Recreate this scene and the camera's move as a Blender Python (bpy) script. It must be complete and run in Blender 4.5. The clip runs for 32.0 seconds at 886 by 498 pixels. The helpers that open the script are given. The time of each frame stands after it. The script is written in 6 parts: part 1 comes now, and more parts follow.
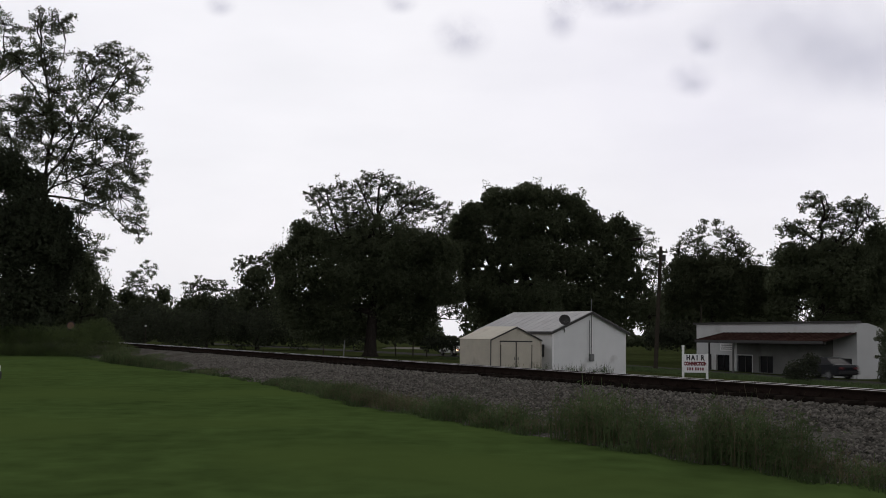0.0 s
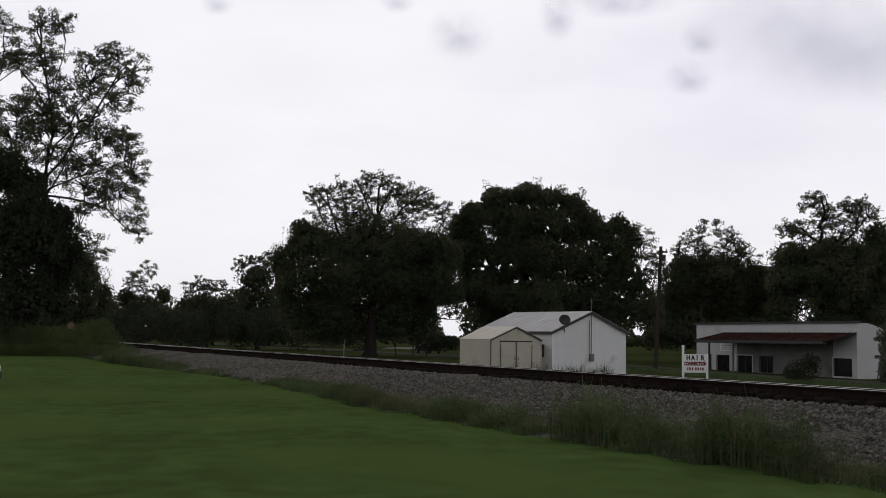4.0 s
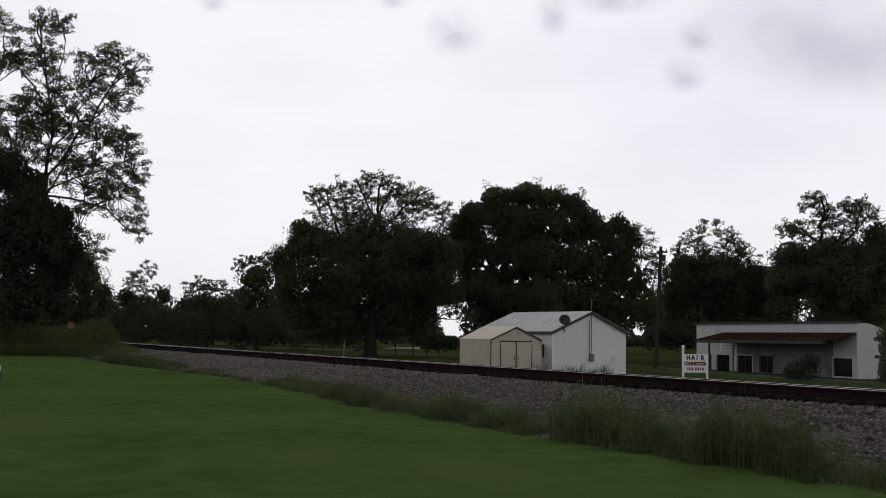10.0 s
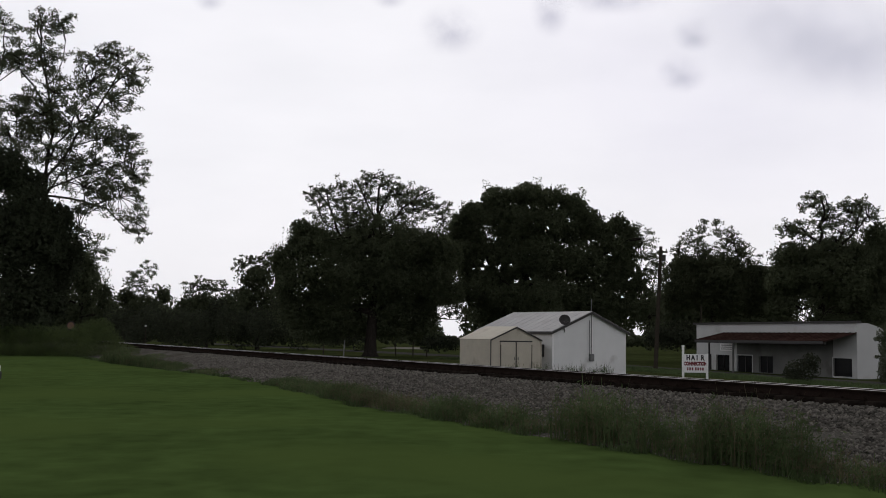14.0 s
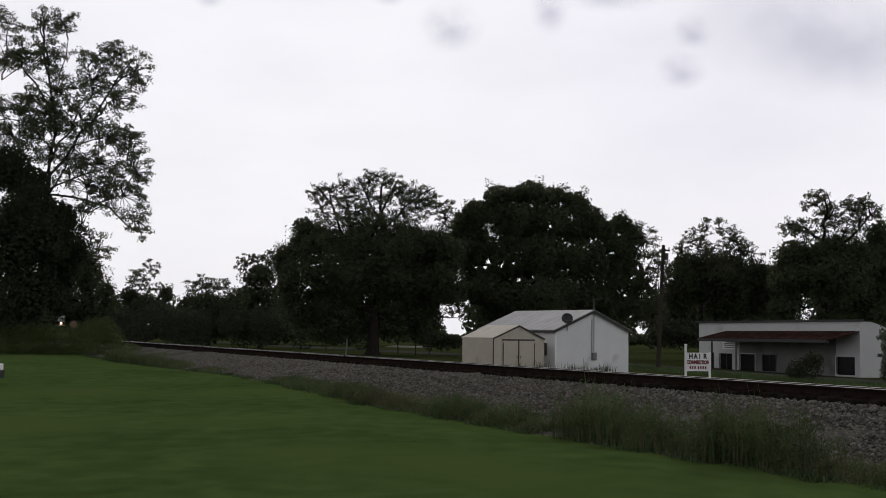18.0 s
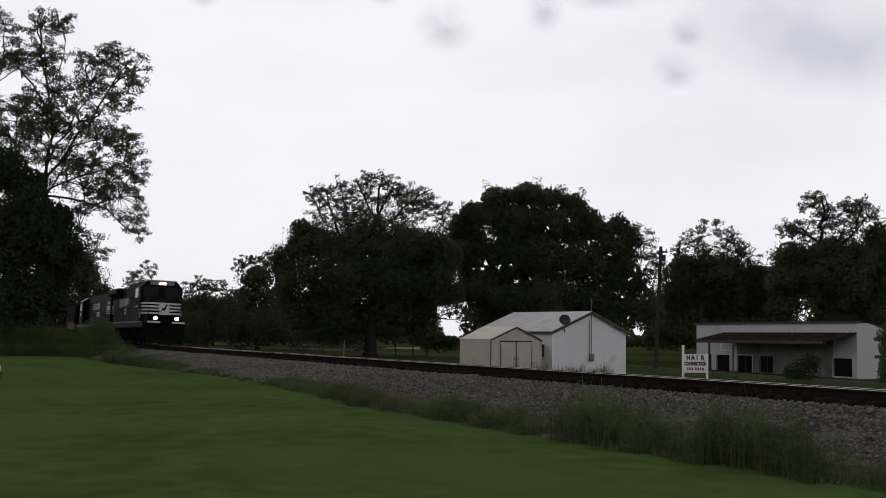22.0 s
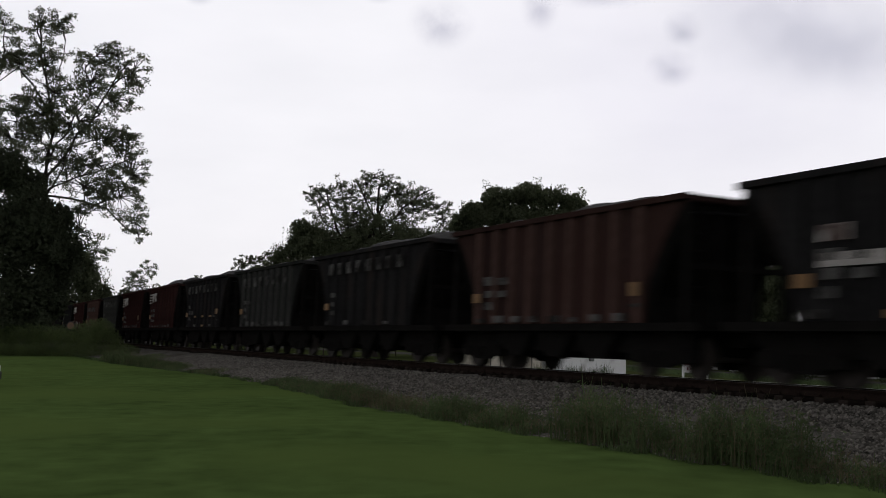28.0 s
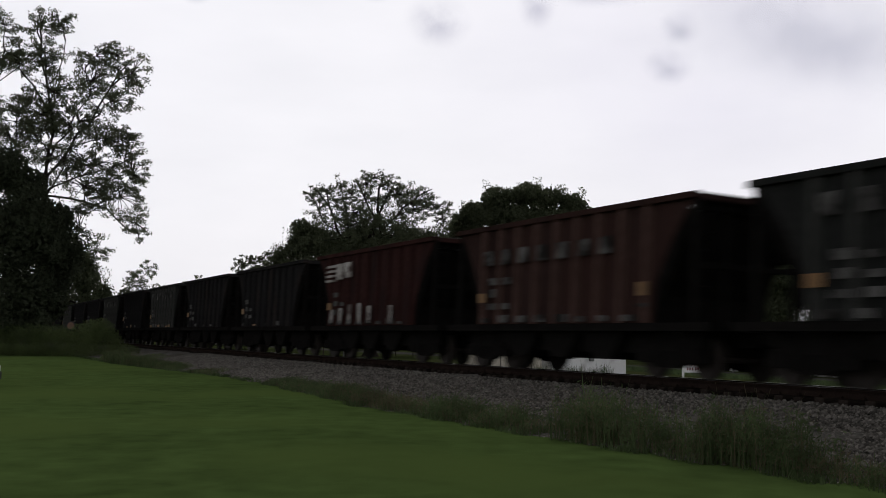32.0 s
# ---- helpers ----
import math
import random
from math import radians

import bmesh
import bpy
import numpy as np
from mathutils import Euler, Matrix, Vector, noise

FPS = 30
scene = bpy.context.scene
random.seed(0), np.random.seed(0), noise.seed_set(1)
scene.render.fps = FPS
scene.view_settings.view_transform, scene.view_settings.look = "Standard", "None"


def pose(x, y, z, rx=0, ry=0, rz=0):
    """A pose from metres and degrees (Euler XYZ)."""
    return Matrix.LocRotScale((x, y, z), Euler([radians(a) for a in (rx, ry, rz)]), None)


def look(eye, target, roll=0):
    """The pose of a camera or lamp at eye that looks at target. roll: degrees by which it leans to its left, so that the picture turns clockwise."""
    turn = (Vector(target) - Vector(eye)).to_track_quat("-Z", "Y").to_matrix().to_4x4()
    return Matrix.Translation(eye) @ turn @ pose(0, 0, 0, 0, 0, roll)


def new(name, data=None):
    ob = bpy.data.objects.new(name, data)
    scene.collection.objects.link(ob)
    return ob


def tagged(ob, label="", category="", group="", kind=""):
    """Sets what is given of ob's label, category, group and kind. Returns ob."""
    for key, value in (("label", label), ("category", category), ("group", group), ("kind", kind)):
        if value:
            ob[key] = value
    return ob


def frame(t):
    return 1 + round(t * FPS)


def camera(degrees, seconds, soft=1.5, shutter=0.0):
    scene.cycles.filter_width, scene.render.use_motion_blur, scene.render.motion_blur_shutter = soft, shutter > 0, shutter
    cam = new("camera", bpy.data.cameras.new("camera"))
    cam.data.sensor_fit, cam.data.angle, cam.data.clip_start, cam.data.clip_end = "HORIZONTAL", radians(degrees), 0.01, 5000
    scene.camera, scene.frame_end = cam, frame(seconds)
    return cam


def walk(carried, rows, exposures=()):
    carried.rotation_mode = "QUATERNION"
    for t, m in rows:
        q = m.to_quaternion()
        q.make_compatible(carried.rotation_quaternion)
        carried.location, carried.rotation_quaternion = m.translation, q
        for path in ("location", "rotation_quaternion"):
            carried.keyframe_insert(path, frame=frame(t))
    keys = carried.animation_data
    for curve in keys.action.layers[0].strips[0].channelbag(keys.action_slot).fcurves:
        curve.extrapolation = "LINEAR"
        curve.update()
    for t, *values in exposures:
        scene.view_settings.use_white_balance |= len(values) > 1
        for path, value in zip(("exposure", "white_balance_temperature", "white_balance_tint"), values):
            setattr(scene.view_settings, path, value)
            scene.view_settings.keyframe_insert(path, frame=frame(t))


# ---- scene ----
cam = camera(42.81, 32.0, soft=0.9, shutter=0.6)
EYE = (0.0, 0.0, 0.823)
TILT = radians(4.452)


def stand(left=0.0, up=0.0):
    """The tripod's pose, knocked a little to the left or upwards (radians)."""
    return look(EYE, (-math.sin(left), math.cos(TILT + up), 0.823 + math.sin(TILT + up)), 0.75)


# the tripod stands still but for one knock
walk(cam, [(0.0, stand()), (16.5, stand()), (17.0, stand(0.0007, -0.0008)), (17.5, stand(0.0011, -0.0011)), (18.0, stand(0.0022, -0.0013)), (18.5, stand(0.0008, 0.0006)), (19.0, stand()), (32.0, stand())])

# ---- light: an overcast afternoon, the sun behind cloud ahead ----
SUN_EL, SUN_AZ = radians(48), radians(12)
world = bpy.data.worlds.new("overcast")
scene.world = world
world.use_nodes = True
wn, wl = world.node_tree.nodes, world.node_tree.links
wn.clear()
w_out = wn.new("ShaderNodeOutputWorld")
w_bg = wn.new("ShaderNodeBackground")
w_sky = wn.new("ShaderNodeTexSky")
w_sky.sky_type, w_sky.sun_disc = "NISHITA", False
w_sky.sun_elevation, w_sky.sun_rotation = SUN_EL, SUN_AZ
w_sky.air_density, w_sky.dust_density = 1.0, 4.0
w_co = wn.new("ShaderNodeTexCoord")
w_map = wn.new("ShaderNodeMapping")
w_map.inputs["Scale"].default_value = (2.2, 2.2, 7.0)
w_noise = wn.new("ShaderNodeTexNoise")
w_noise.inputs["Scale"].default_value, w_noise.inputs["Detail"].default_value = 2.4, 6.0
w_ramp = wn.new("ShaderNodeValToRGB")
w_ramp.color_ramp.elements[0].position, w_ramp.color_ramp.elements[0].color = 0.25, (8.35, 8.3, 8.75, 1)
w_ramp.color_ramp.elements[1].position, w_ramp.color_ramp.elements[1].color = 0.62, (9.0, 8.9, 9.35, 1)
# the cloud sheet is brightest ahead, where the sun hides; overhead it is dimmed to darken the ground
w_dot = wn.new("ShaderNodeVectorMath")
w_dot.operation = "DOT_PRODUCT"
w_dot.inputs[1].default_value = (0.1, 0.995, 0.0)
w_rng = wn.new("ShaderNodeMapRange")
w_rng.inputs[1].default_value, w_rng.inputs[2].default_value = -0.9, 0.8
w_rng.inputs[3].default_value, w_rng.inputs[4].default_value = 0.82, 1.05
w_sep = wn.new("ShaderNodeSeparateXYZ")
w_top = wn.new("ShaderNodeMapRange")
w_top.inputs[1].default_value, w_top.inputs[2].default_value = 0.30, 0.70
w_top.inputs[3].default_value, w_top.inputs[4].default_value = 1.0, 0.30
w_amt = wn.new("ShaderNodeMath")
w_amt.operation = "MULTIPLY"
w_mul = wn.new("ShaderNodeMixRGB")
w_mul.blend_type, w_mul.inputs[0].default_value = "MULTIPLY", 1.0
w_mix = wn.new("ShaderNodeMixRGB")
w_mix.inputs[0].default_value = 0.93
wl.new(w_co.outputs["Generated"], w_map.inputs[0])
wl.new(w_map.outputs[0], w_noise.inputs[0])
wl.new(w_noise.outputs["Fac"], w_ramp.inputs[0])
wl.new(w_co.outputs["Generated"], w_dot.inputs[0])
wl.new(w_dot.outputs["Value"], w_rng.inputs[0])
wl.new(w_ramp.outputs[0], w_mul.inputs[1])
wl.new(w_co.outputs["Generated"], w_sep.inputs[0])
wl.new(w_sep.outputs[2], w_top.inputs[0])
wl.new(w_rng.outputs[0], w_amt.inputs[0])
wl.new(w_top.outputs[0], w_amt.inputs[1])
wl.new(w_amt.outputs[0], w_mul.inputs[2])
wl.new(w_sky.outputs[0], w_mix.inputs[1])
wl.new(w_mul.outputs[0], w_mix.inputs[2])
wl.new(w_mix.outputs[0], w_bg.inputs[0])
w_bg.inputs[1].default_value = 0.1
wl.new(w_bg.outputs[0], w_out.inputs[0])
sun = new("sun", bpy.data.lights.new("sun", "SUN"))
sun.data.energy, sun.data.angle, sun.data.color = 0.5, radians(40), (1.0, 0.96, 0.9)
sun.matrix_basis = look((0, 0, 0), (-math.sin(SUN_AZ) * math.cos(SUN_EL), -math.cos(SUN_AZ) * math.cos(SUN_EL), -math.sin(SUN_EL)))
sun.location = (0, 60, 80)

# ---- materials ----


def mat(name, color, rough=0.7, metal=0.0, var=0.25, scale=6.0, fine=60.0, bump=0.15, stain=None, stain_at=0.55, island=0.0, spec=0.5, stretch=(1, 1, 1), each=0.0):
    """A surface with broad and fine variation, an optional stain colour, and relief."""
    m = bpy.data.materials.new(name)
    m.use_nodes = True
    n, l = m.node_tree.nodes, m.node_tree.links
    b = n["Principled BSDF"]
    b.inputs["Roughness"].default_value, b.inputs["Metallic"].default_value = rough, metal
    b.inputs["Specular IOR Level"].default_value = spec
    co = n.new("ShaderNodeTexCoord")
    mp = n.new("ShaderNodeMapping")
    mp.inputs["Scale"].default_value = stretch
    l.new(co.outputs["Object"], mp.inputs[0])
    broad, small = n.new("ShaderNodeTexNoise"), n.new("ShaderNodeTexNoise")
    broad.inputs["Scale"].default_value, broad.inputs["Detail"].default_value = scale, 5.0
    small.inputs["Scale"].default_value, small.inputs["Detail"].default_value = fine, 3.0
    l.new(mp.outputs[0], broad.inputs[0])
    l.new(mp.outputs[0], small.inputs[0])
    mixn = n.new("ShaderNodeMath")
    mixn.operation = "ADD"
    l.new(broad.outputs["Fac"], mixn.inputs[0])
    l.new(small.outputs["Fac"], mixn.inputs[1])
    rng = n.new("ShaderNodeMapRange")
    rng.inputs[1].default_value, rng.inputs[2].default_value = 0.7, 1.3
    rng.inputs[3].default_value, rng.inputs[4].default_value = 1 - var, 1 + var
    l.new(mixn.outputs[0], rng.inputs[0])
    mul = n.new("ShaderNodeMixRGB")
    mul.blend_type, mul.inputs[0].default_value = "MULTIPLY", 1.0
    mul.inputs[1].default_value = (*color, 1)
    l.new(rng.outputs[0], mul.inputs[2])
    last = mul.outputs[0]
    if stain:
        st = n.new("ShaderNodeTexNoise")
        st.inputs["Scale"].default_value, st.inputs["Detail"].default_value = scale * 0.7, 8.0
        l.new(mp.outputs[0], st.inputs[0])
        sr = n.new("ShaderNodeMapRange")
        sr.inputs[1].default_value, sr.inputs[2].default_value = stain_at, stain_at + 0.14
        l.new(st.outputs["Fac"], sr.inputs[0])
        sm = n.new("ShaderNodeMixRGB")
        sm.inputs[2].default_value = (*stain, 1)
        l.new(sr.outputs[0], sm.inputs[0])
        l.new(last, sm.inputs[1])
        last = sm.outputs[0]
    if island or each:
        src = n.new("ShaderNodeNewGeometry").outputs["Random Per Island"] if island else n.new("ShaderNodeObjectInfo").outputs["Random"]
        amount = island or each
        ir = n.new("ShaderNodeMapRange")
        ir.inputs[3].default_value, ir.inputs[4].default_value = 1 - amount, 1 + amount
        l.new(src, ir.inputs[0])
        im = n.new("ShaderNodeMixRGB")
        im.blend_type, im.inputs[0].default_value = "MULTIPLY", 1.0
        l.new(last, im.inputs[1])
        l.new(ir.outputs[0], im.inputs[2])
        last = im.outputs[0]
    l.new(last, b.inputs["Base Color"])
    if bump:
        bp = n.new("ShaderNodeBump")
        bp.inputs["Strength"].default_value, bp.inputs["Distance"].default_value = bump, 0.02
        l.new(small.outputs["Fac"], bp.inputs["Height"])
        l.new(bp.outputs[0], b.inputs["Normal"])
    return m


def leaf_mat(name, color, glow_through=0.25):
    """Foliage: dull upper faces, some light passing through."""
    m = mat(name, color, rough=0.8, var=0.4, scale=0.3, fine=1.4, bump=0, island=0.12, spec=0.05)
    n, l = m.node_tree.nodes, m.node_tree.links
    b, out = n["Principled BSDF"], n["Material Output"]
    t = n.new("ShaderNodeBsdfTranslucent")
    l.new(b.inputs["Base Color"].links[0].from_socket, t.inputs[0])
    mx = n.new("ShaderNodeMixShader")
    mx.inputs[0].default_value = glow_through
    l.new(b.outputs[0], mx.inputs[1])
    l.new(t.outputs[0], mx.inputs[2])
    l.new(mx.outputs[0], out.inputs[0])
    return m


def lamp_mat(name, color, strength):
    m = bpy.data.materials.new(name)
    m.use_nodes = True
    b = m.node_tree.nodes["Principled BSDF"]
    b.inputs["Base Color"].default_value = (*color, 1)
    b.inputs["Emission Color"].default_value = (*color, 1)
    b.inputs["Emission Strength"].default_value = strength
    return m


LAWN = mat("mown_lawn", (0.056, 0.088, 0.026), rough=1.0, var=0.27, scale=0.32, fine=2.8, bump=0.3, stain=(0.065, 0.098, 0.028), stain_at=0.47, spec=0.0, stretch=(0.7, 0.55, 1))
FIELD = mat("rough_grass", (0.038, 0.048, 0.018), rough=1.0, var=0.4, scale=0.3, fine=6.0, bump=0.6, stain=(0.060, 0.060, 0.028), stain_at=0.55, spec=0.0)
BALLAST = mat("ballast_bed", (0.092, 0.088, 0.078), rough=1.0, var=0.5, scale=1.2, fine=16.0, bump=1.0, stain=(0.06, 0.048, 0.038), stain_at=0.54, spec=0.0)
STONE = mat("ballast_stone", (0.118, 0.109, 0.096), rough=0.95, var=0.25, scale=2.0, fine=30.0, bump=0.3, island=0.55, spec=0.05)
TIE = mat("creosoted_wood", (0.023, 0.0185, 0.0155), spec=0.0, rough=0.95, var=0.4, scale=3.0, fine=40.0, bump=0.5, stain=(0.036, 0.025, 0.02), each=0.3, stretch=(1, 0.2, 1))
RAIL_SIDE = mat("rusty_rail", (0.019, 0.0135, 0.011), spec=0.0, rough=0.8, var=0.35, scale=4.0, fine=40.0, bump=0.3)
RAIL_TOP = mat("worn_rail_head", (0.27, 0.265, 0.26), rough=0.32, metal=1.0, var=0.1, scale=5.0, fine=80.0, bump=0.05)
ASPHALT = mat("asphalt", (0.06, 0.058, 0.055), spec=0.0, rough=0.9, var=0.25, scale=0.6, fine=20.0, bump=0.3)
BARK = mat("bark", (0.026, 0.022, 0.019), spec=0.0, rough=0.95, var=0.4, scale=1.5, fine=14.0, bump=0.8, stretch=(1, 1, 0.25))
LEAF_DARK = leaf_mat("oak_leaves", (0.083, 0.096, 0.056), 0.5)
LEAF_MID = leaf_mat("pecan_leaves", (0.078, 0.088, 0.052), 0.5)
LEAF_CEDAR = leaf_mat("cedar_leaves", (0.044, 0.052, 0.032), 0.3)
# darker leaf colour that stands in for shade under the trees
LEAF_SHADED = leaf_mat("shaded_leaves", (0.044, 0.050, 0.033), 0.4)
WEED = leaf_mat("weed_blades", (0.074, 0.104, 0.045), 0.42)
WEED_DRY = leaf_mat("seeding_weeds", (0.120, 0.106, 0.064), 0.38)
BANK = leaf_mat("bank_grass", (0.092, 0.120, 0.048), 0.4)
WHITE_WALL = mat("white_painted_block", (0.70, 0.70, 0.69), rough=0.75, var=0.07, scale=0.9, fine=18.0, bump=0.25, stain=(0.48, 0.47, 0.45), stain_at=0.62)
WHITE_TRIM = mat("white_trim_paint", (0.8, 0.79, 0.78), rough=0.55, var=0.08, scale=3.0, fine=30.0, bump=0.1)
DARK_TRIM = mat("dark_trim", (0.035, 0.032, 0.03), rough=0.7, var=0.3, scale=4.0, fine=30.0)
TIN_ROOF = mat("galvanised_roof", (0.27, 0.27, 0.28), rough=0.5, metal=0.25, var=0.16, scale=0.8, fine=9.0, bump=0.1, stain=(0.21, 0.20, 0.19), stain_at=0.58)
TAN_STEEL = mat("tan_shed_steel", (0.46, 0.42, 0.34), rough=0.55, var=0.1, scale=1.5, fine=20.0, bump=0.08, stain=(0.34, 0.30, 0.24), stain_at=0.6)
RED_ROOF = mat("rusty_red_awning", (0.036, 0.020, 0.017), spec=0.0, rough=0.7, var=0.35, scale=1.5, fine=12.0, bump=0.2, stain=(0.06, 0.035, 0.03), stain_at=0.52)
DARK_GLASS = mat("dark_window_glass", (0.010, 0.010, 0.011), spec=0.12, rough=0.2, var=0.1, scale=2.0, fine=10.0, bump=0)
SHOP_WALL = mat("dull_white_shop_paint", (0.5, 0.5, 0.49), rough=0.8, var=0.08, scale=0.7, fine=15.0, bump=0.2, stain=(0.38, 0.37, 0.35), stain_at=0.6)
# white wall's awning shade put into a darker grey; also slab and posts
SHADE_GREY = mat("porch_shade_grey", (0.15, 0.15, 0.14), rough=0.8, var=0.2, scale=0.8, fine=15.0, bump=0.2, stain=(0.10, 0.096, 0.085), stain_at=0.55)
POLE_WOOD = mat("weathered_pole", (0.045, 0.038, 0.03), spec=0.0, rough=0.9, var=0.3, scale=2.0, fine=25.0, bump=0.4, stretch=(1, 1, 0.1))
GREY_METAL = mat("grey_fitting", (0.16, 0.16, 0.16), rough=0.5, metal=0.6, var=0.2, scale=5.0, fine=40.0)
SIGN_RED = mat("sign_red", (0.16, 0.02, 0.025), rough=0.6, var=0.15, scale=5.0, fine=40.0, bump=0.05)
SIGN_BLACK = mat("sign_black", (0.02, 0.018, 0.02), rough=0.6, var=0.15, scale=5.0, fine=40.0, bump=0.05)
MARKER_RED = mat("faded_orange_marker", (0.25, 0.13, 0.10), rough=0.7, var=0.2, scale=5.0, fine=40.0)
LOCO_BLACK = mat("locomotive_black", (0.0065, 0.0065, 0.0075), spec=0.02, rough=0.6, var=0.3, scale=1.2, fine=20.0, bump=0.06, stain=(0.008, 0.0075, 0.007), stain_at=0.58)
LOCO_DARK = mat("near_black_steel", (0.0098, 0.0091, 0.0084), spec=0.0, rough=1.0, var=0.4, scale=3.0, fine=30.0, bump=0.3)
LOCO_WHITE = mat("locomotive_white", (0.52, 0.52, 0.51), rough=0.5, var=0.1, scale=2.0, fine=25.0, bump=0.04, stain=(0.45, 0.44, 0.42), stain_at=0.62)
# dimmer white for the hood emblems than for the nose stripes
LOCO_DIM_WHITE = mat("dim_white_paint", (0.29, 0.29, 0.285), rough=0.7, var=0.2, scale=2.0, fine=20.0, bump=0.04, stain=(0.16, 0.155, 0.15), stain_at=0.55, spec=0.1)
DIRT = mat("pale_dirt", (0.20, 0.19, 0.17), rough=0.95, var=0.3, scale=0.4, fine=4.0, bump=0.2, spec=0.0)
LOCO_GREY = mat("locomotive_grey", (0.20, 0.20, 0.21), rough=0.5, var=0.15, scale=2.0, fine=25.0, bump=0.05)
LOCO_GLASS = mat("cab_glass", (0.010, 0.010, 0.011), spec=0.1, rough=0.15, var=0.1, scale=2.0, fine=8.0, bump=0)
STEEL_WHEEL = mat("wheel_steel", (0.03, 0.025, 0.022), spec=0.15, rough=0.8, metal=0.0, var=0.3, scale=6.0, fine=40.0)
COAL = mat("coal", (0.016, 0.016, 0.017), spec=0.1, rough=0.8, var=0.5, scale=2.5, fine=18.0, bump=1.0)
CAR_BLACK = mat("hopper_black", (0.01823, 0.01755, 0.01755), spec=0.0, rough=0.9, var=0.4, scale=1.2, fine=16.0, bump=0.2, stain=(0.0297, 0.02295, 0.02025), stain_at=0.55, stretch=(1, 1, 0.35))
CAR_GREY = mat("hopper_sooty_grey", (0.0196, 0.0203, 0.0189), spec=0.0, rough=0.9, var=0.4, scale=1.2, fine=16.0, bump=0.2, stain=(0.0252, 0.0238, 0.0238), stain_at=0.55, stretch=(1, 1, 0.35))
CAR_RED = mat("hopper_oxide_red", (0.03675, 0.0175, 0.01575), spec=0.0, rough=0.9, var=0.35, scale=1.2, fine=16.0, bump=0.2, stain=(0.0245, 0.01488, 0.014), stain_at=0.5, stretch=(1, 1, 0.35))
CAR_BROWN = mat("hopper_faded_brown", (0.03045, 0.01812, 0.01595), spec=0.0, rough=0.9, var=0.4, scale=1.0, fine=14.0, bump=0.2, stain=(0.0348, 0.01885, 0.01595), stain_at=0.5, stretch=(1, 1, 0.3))
# rib colours lighter than the panels, imitating the sky light ribs catch
RIB_BROWN = mat("lit_brown_rib", (0.0806, 0.0481, 0.0403), rough=0.9, var=0.4, scale=1.0, fine=14.0, bump=0.2, stain=(0.0455, 0.026, 0.0221), stain_at=0.52, spec=0.0, stretch=(1, 1, 0.3))
RIB_GREY = mat("lit_grey_rib", (0.0475, 0.0475, 0.0437), rough=0.9, var=0.4, scale=1.0, fine=14.0, bump=0.2, stain=(0.019, 0.01805, 0.0171), stain_at=0.52, spec=0.0, stretch=(1, 1, 0.3))
CAR_MARK = mat("hopper_lettering", (0.1014, 0.0988, 0.0936), rough=0.8, var=0.4, scale=3.0, fine=20.0, bump=0.05, stain=(0.0208, 0.0195, 0.0182), stain_at=0.42, spec=0.0)
CAR_LOGO = mat("worn_white_stencil", (0.33, 0.31, 0.29), rough=0.8, var=0.35, scale=2.5, fine=18.0, bump=0.05, stain=(0.07, 0.05, 0.045), stain_at=0.5, spec=0.0)
CAR_ORANGE = mat("hopper_orange_plate", (0.165, 0.088, 0.03), rough=0.8, var=0.3, scale=3.0, fine=20.0, bump=0.05)
PAINT_WHITE = mat("white_car_paint", (0.72, 0.72, 0.71), rough=0.3, var=0.05, scale=2.0, fine=20.0, bump=0)
PAINT_DARK = mat("dark_car_paint", (0.012, 0.013, 0.016), spec=0.12, rough=0.35, var=0.1, scale=2.0, fine=20.0, bump=0)
RUBBER = mat("tyre_rubber", (0.02, 0.02, 0.02), rough=0.9, var=0.2, scale=6.0, fine=40.0)
HEADLIGHT = lamp_mat("lit_headlight", (1.0, 0.52, 0.32), 12.0)
DITCHLIGHT = lamp_mat("lit_ditch_light", (1.0, 0.40, 0.22), 14.0)
CAR_LAMP = lamp_mat("lit_car_lamp", (1.0, 0.55, 0.32), 4.0)

# ---- mesh helpers ----


def part(name, bm, material, parent=None, label=""):
    """One mesh object from a bmesh, under a thing or a part."""
    me = bpy.data.meshes.new(name)
    bm.to_mesh(me)
    bm.free()
    me.materials.append(material)
    ob = new(name, me)
    ob.parent = parent
    if label:
        ob["label"] = label
    return ob


def raw_mesh(name, verts, faces, material, smooth=False):
    """A mesh from numpy arrays; faces all have the same number of corners."""
    me = bpy.data.meshes.new(name)
    v, f = np.asarray(verts, np.float32), np.asarray(faces, np.int32)
    me.vertices.add(len(v))
    me.vertices.foreach_set("co", v.ravel())
    k = f.shape[1]
    me.loops.add(f.size)
    me.loops.foreach_set("vertex_index", f.ravel())
    me.polygons.add(len(f))
    me.polygons.foreach_set("loop_start", np.arange(0, f.size, k, dtype=np.int32))
    me.polygons.foreach_set("loop_total", np.full(len(f), k, np.int32))
    if smooth:
        me.polygons.foreach_set("use_smooth", np.ones(len(f), bool))
    me.update(calc_edges=True)
    me.materials.append(material)
    return me


def box(bm, x0, x1, y0, y1, z0, z1, bevel=0.0):
    r = bmesh.ops.create_cube(bm, size=1.0, matrix=Matrix.Translation(((x0 + x1) / 2, (y0 + y1) / 2, (z0 + z1) / 2)) @ Matrix.Diagonal((x1 - x0, y1 - y0, z1 - z0, 1)))
    if bevel:
        es = list({e for v in r["verts"] for e in v.link_edges})
        bmesh.ops.bevel(bm, geom=es, offset=bevel, segments=2, affect="EDGES", profile=0.6)
    return bm


def boxed(*dims, bevel=0.0):
    return box(bmesh.new(), *dims, bevel=bevel)


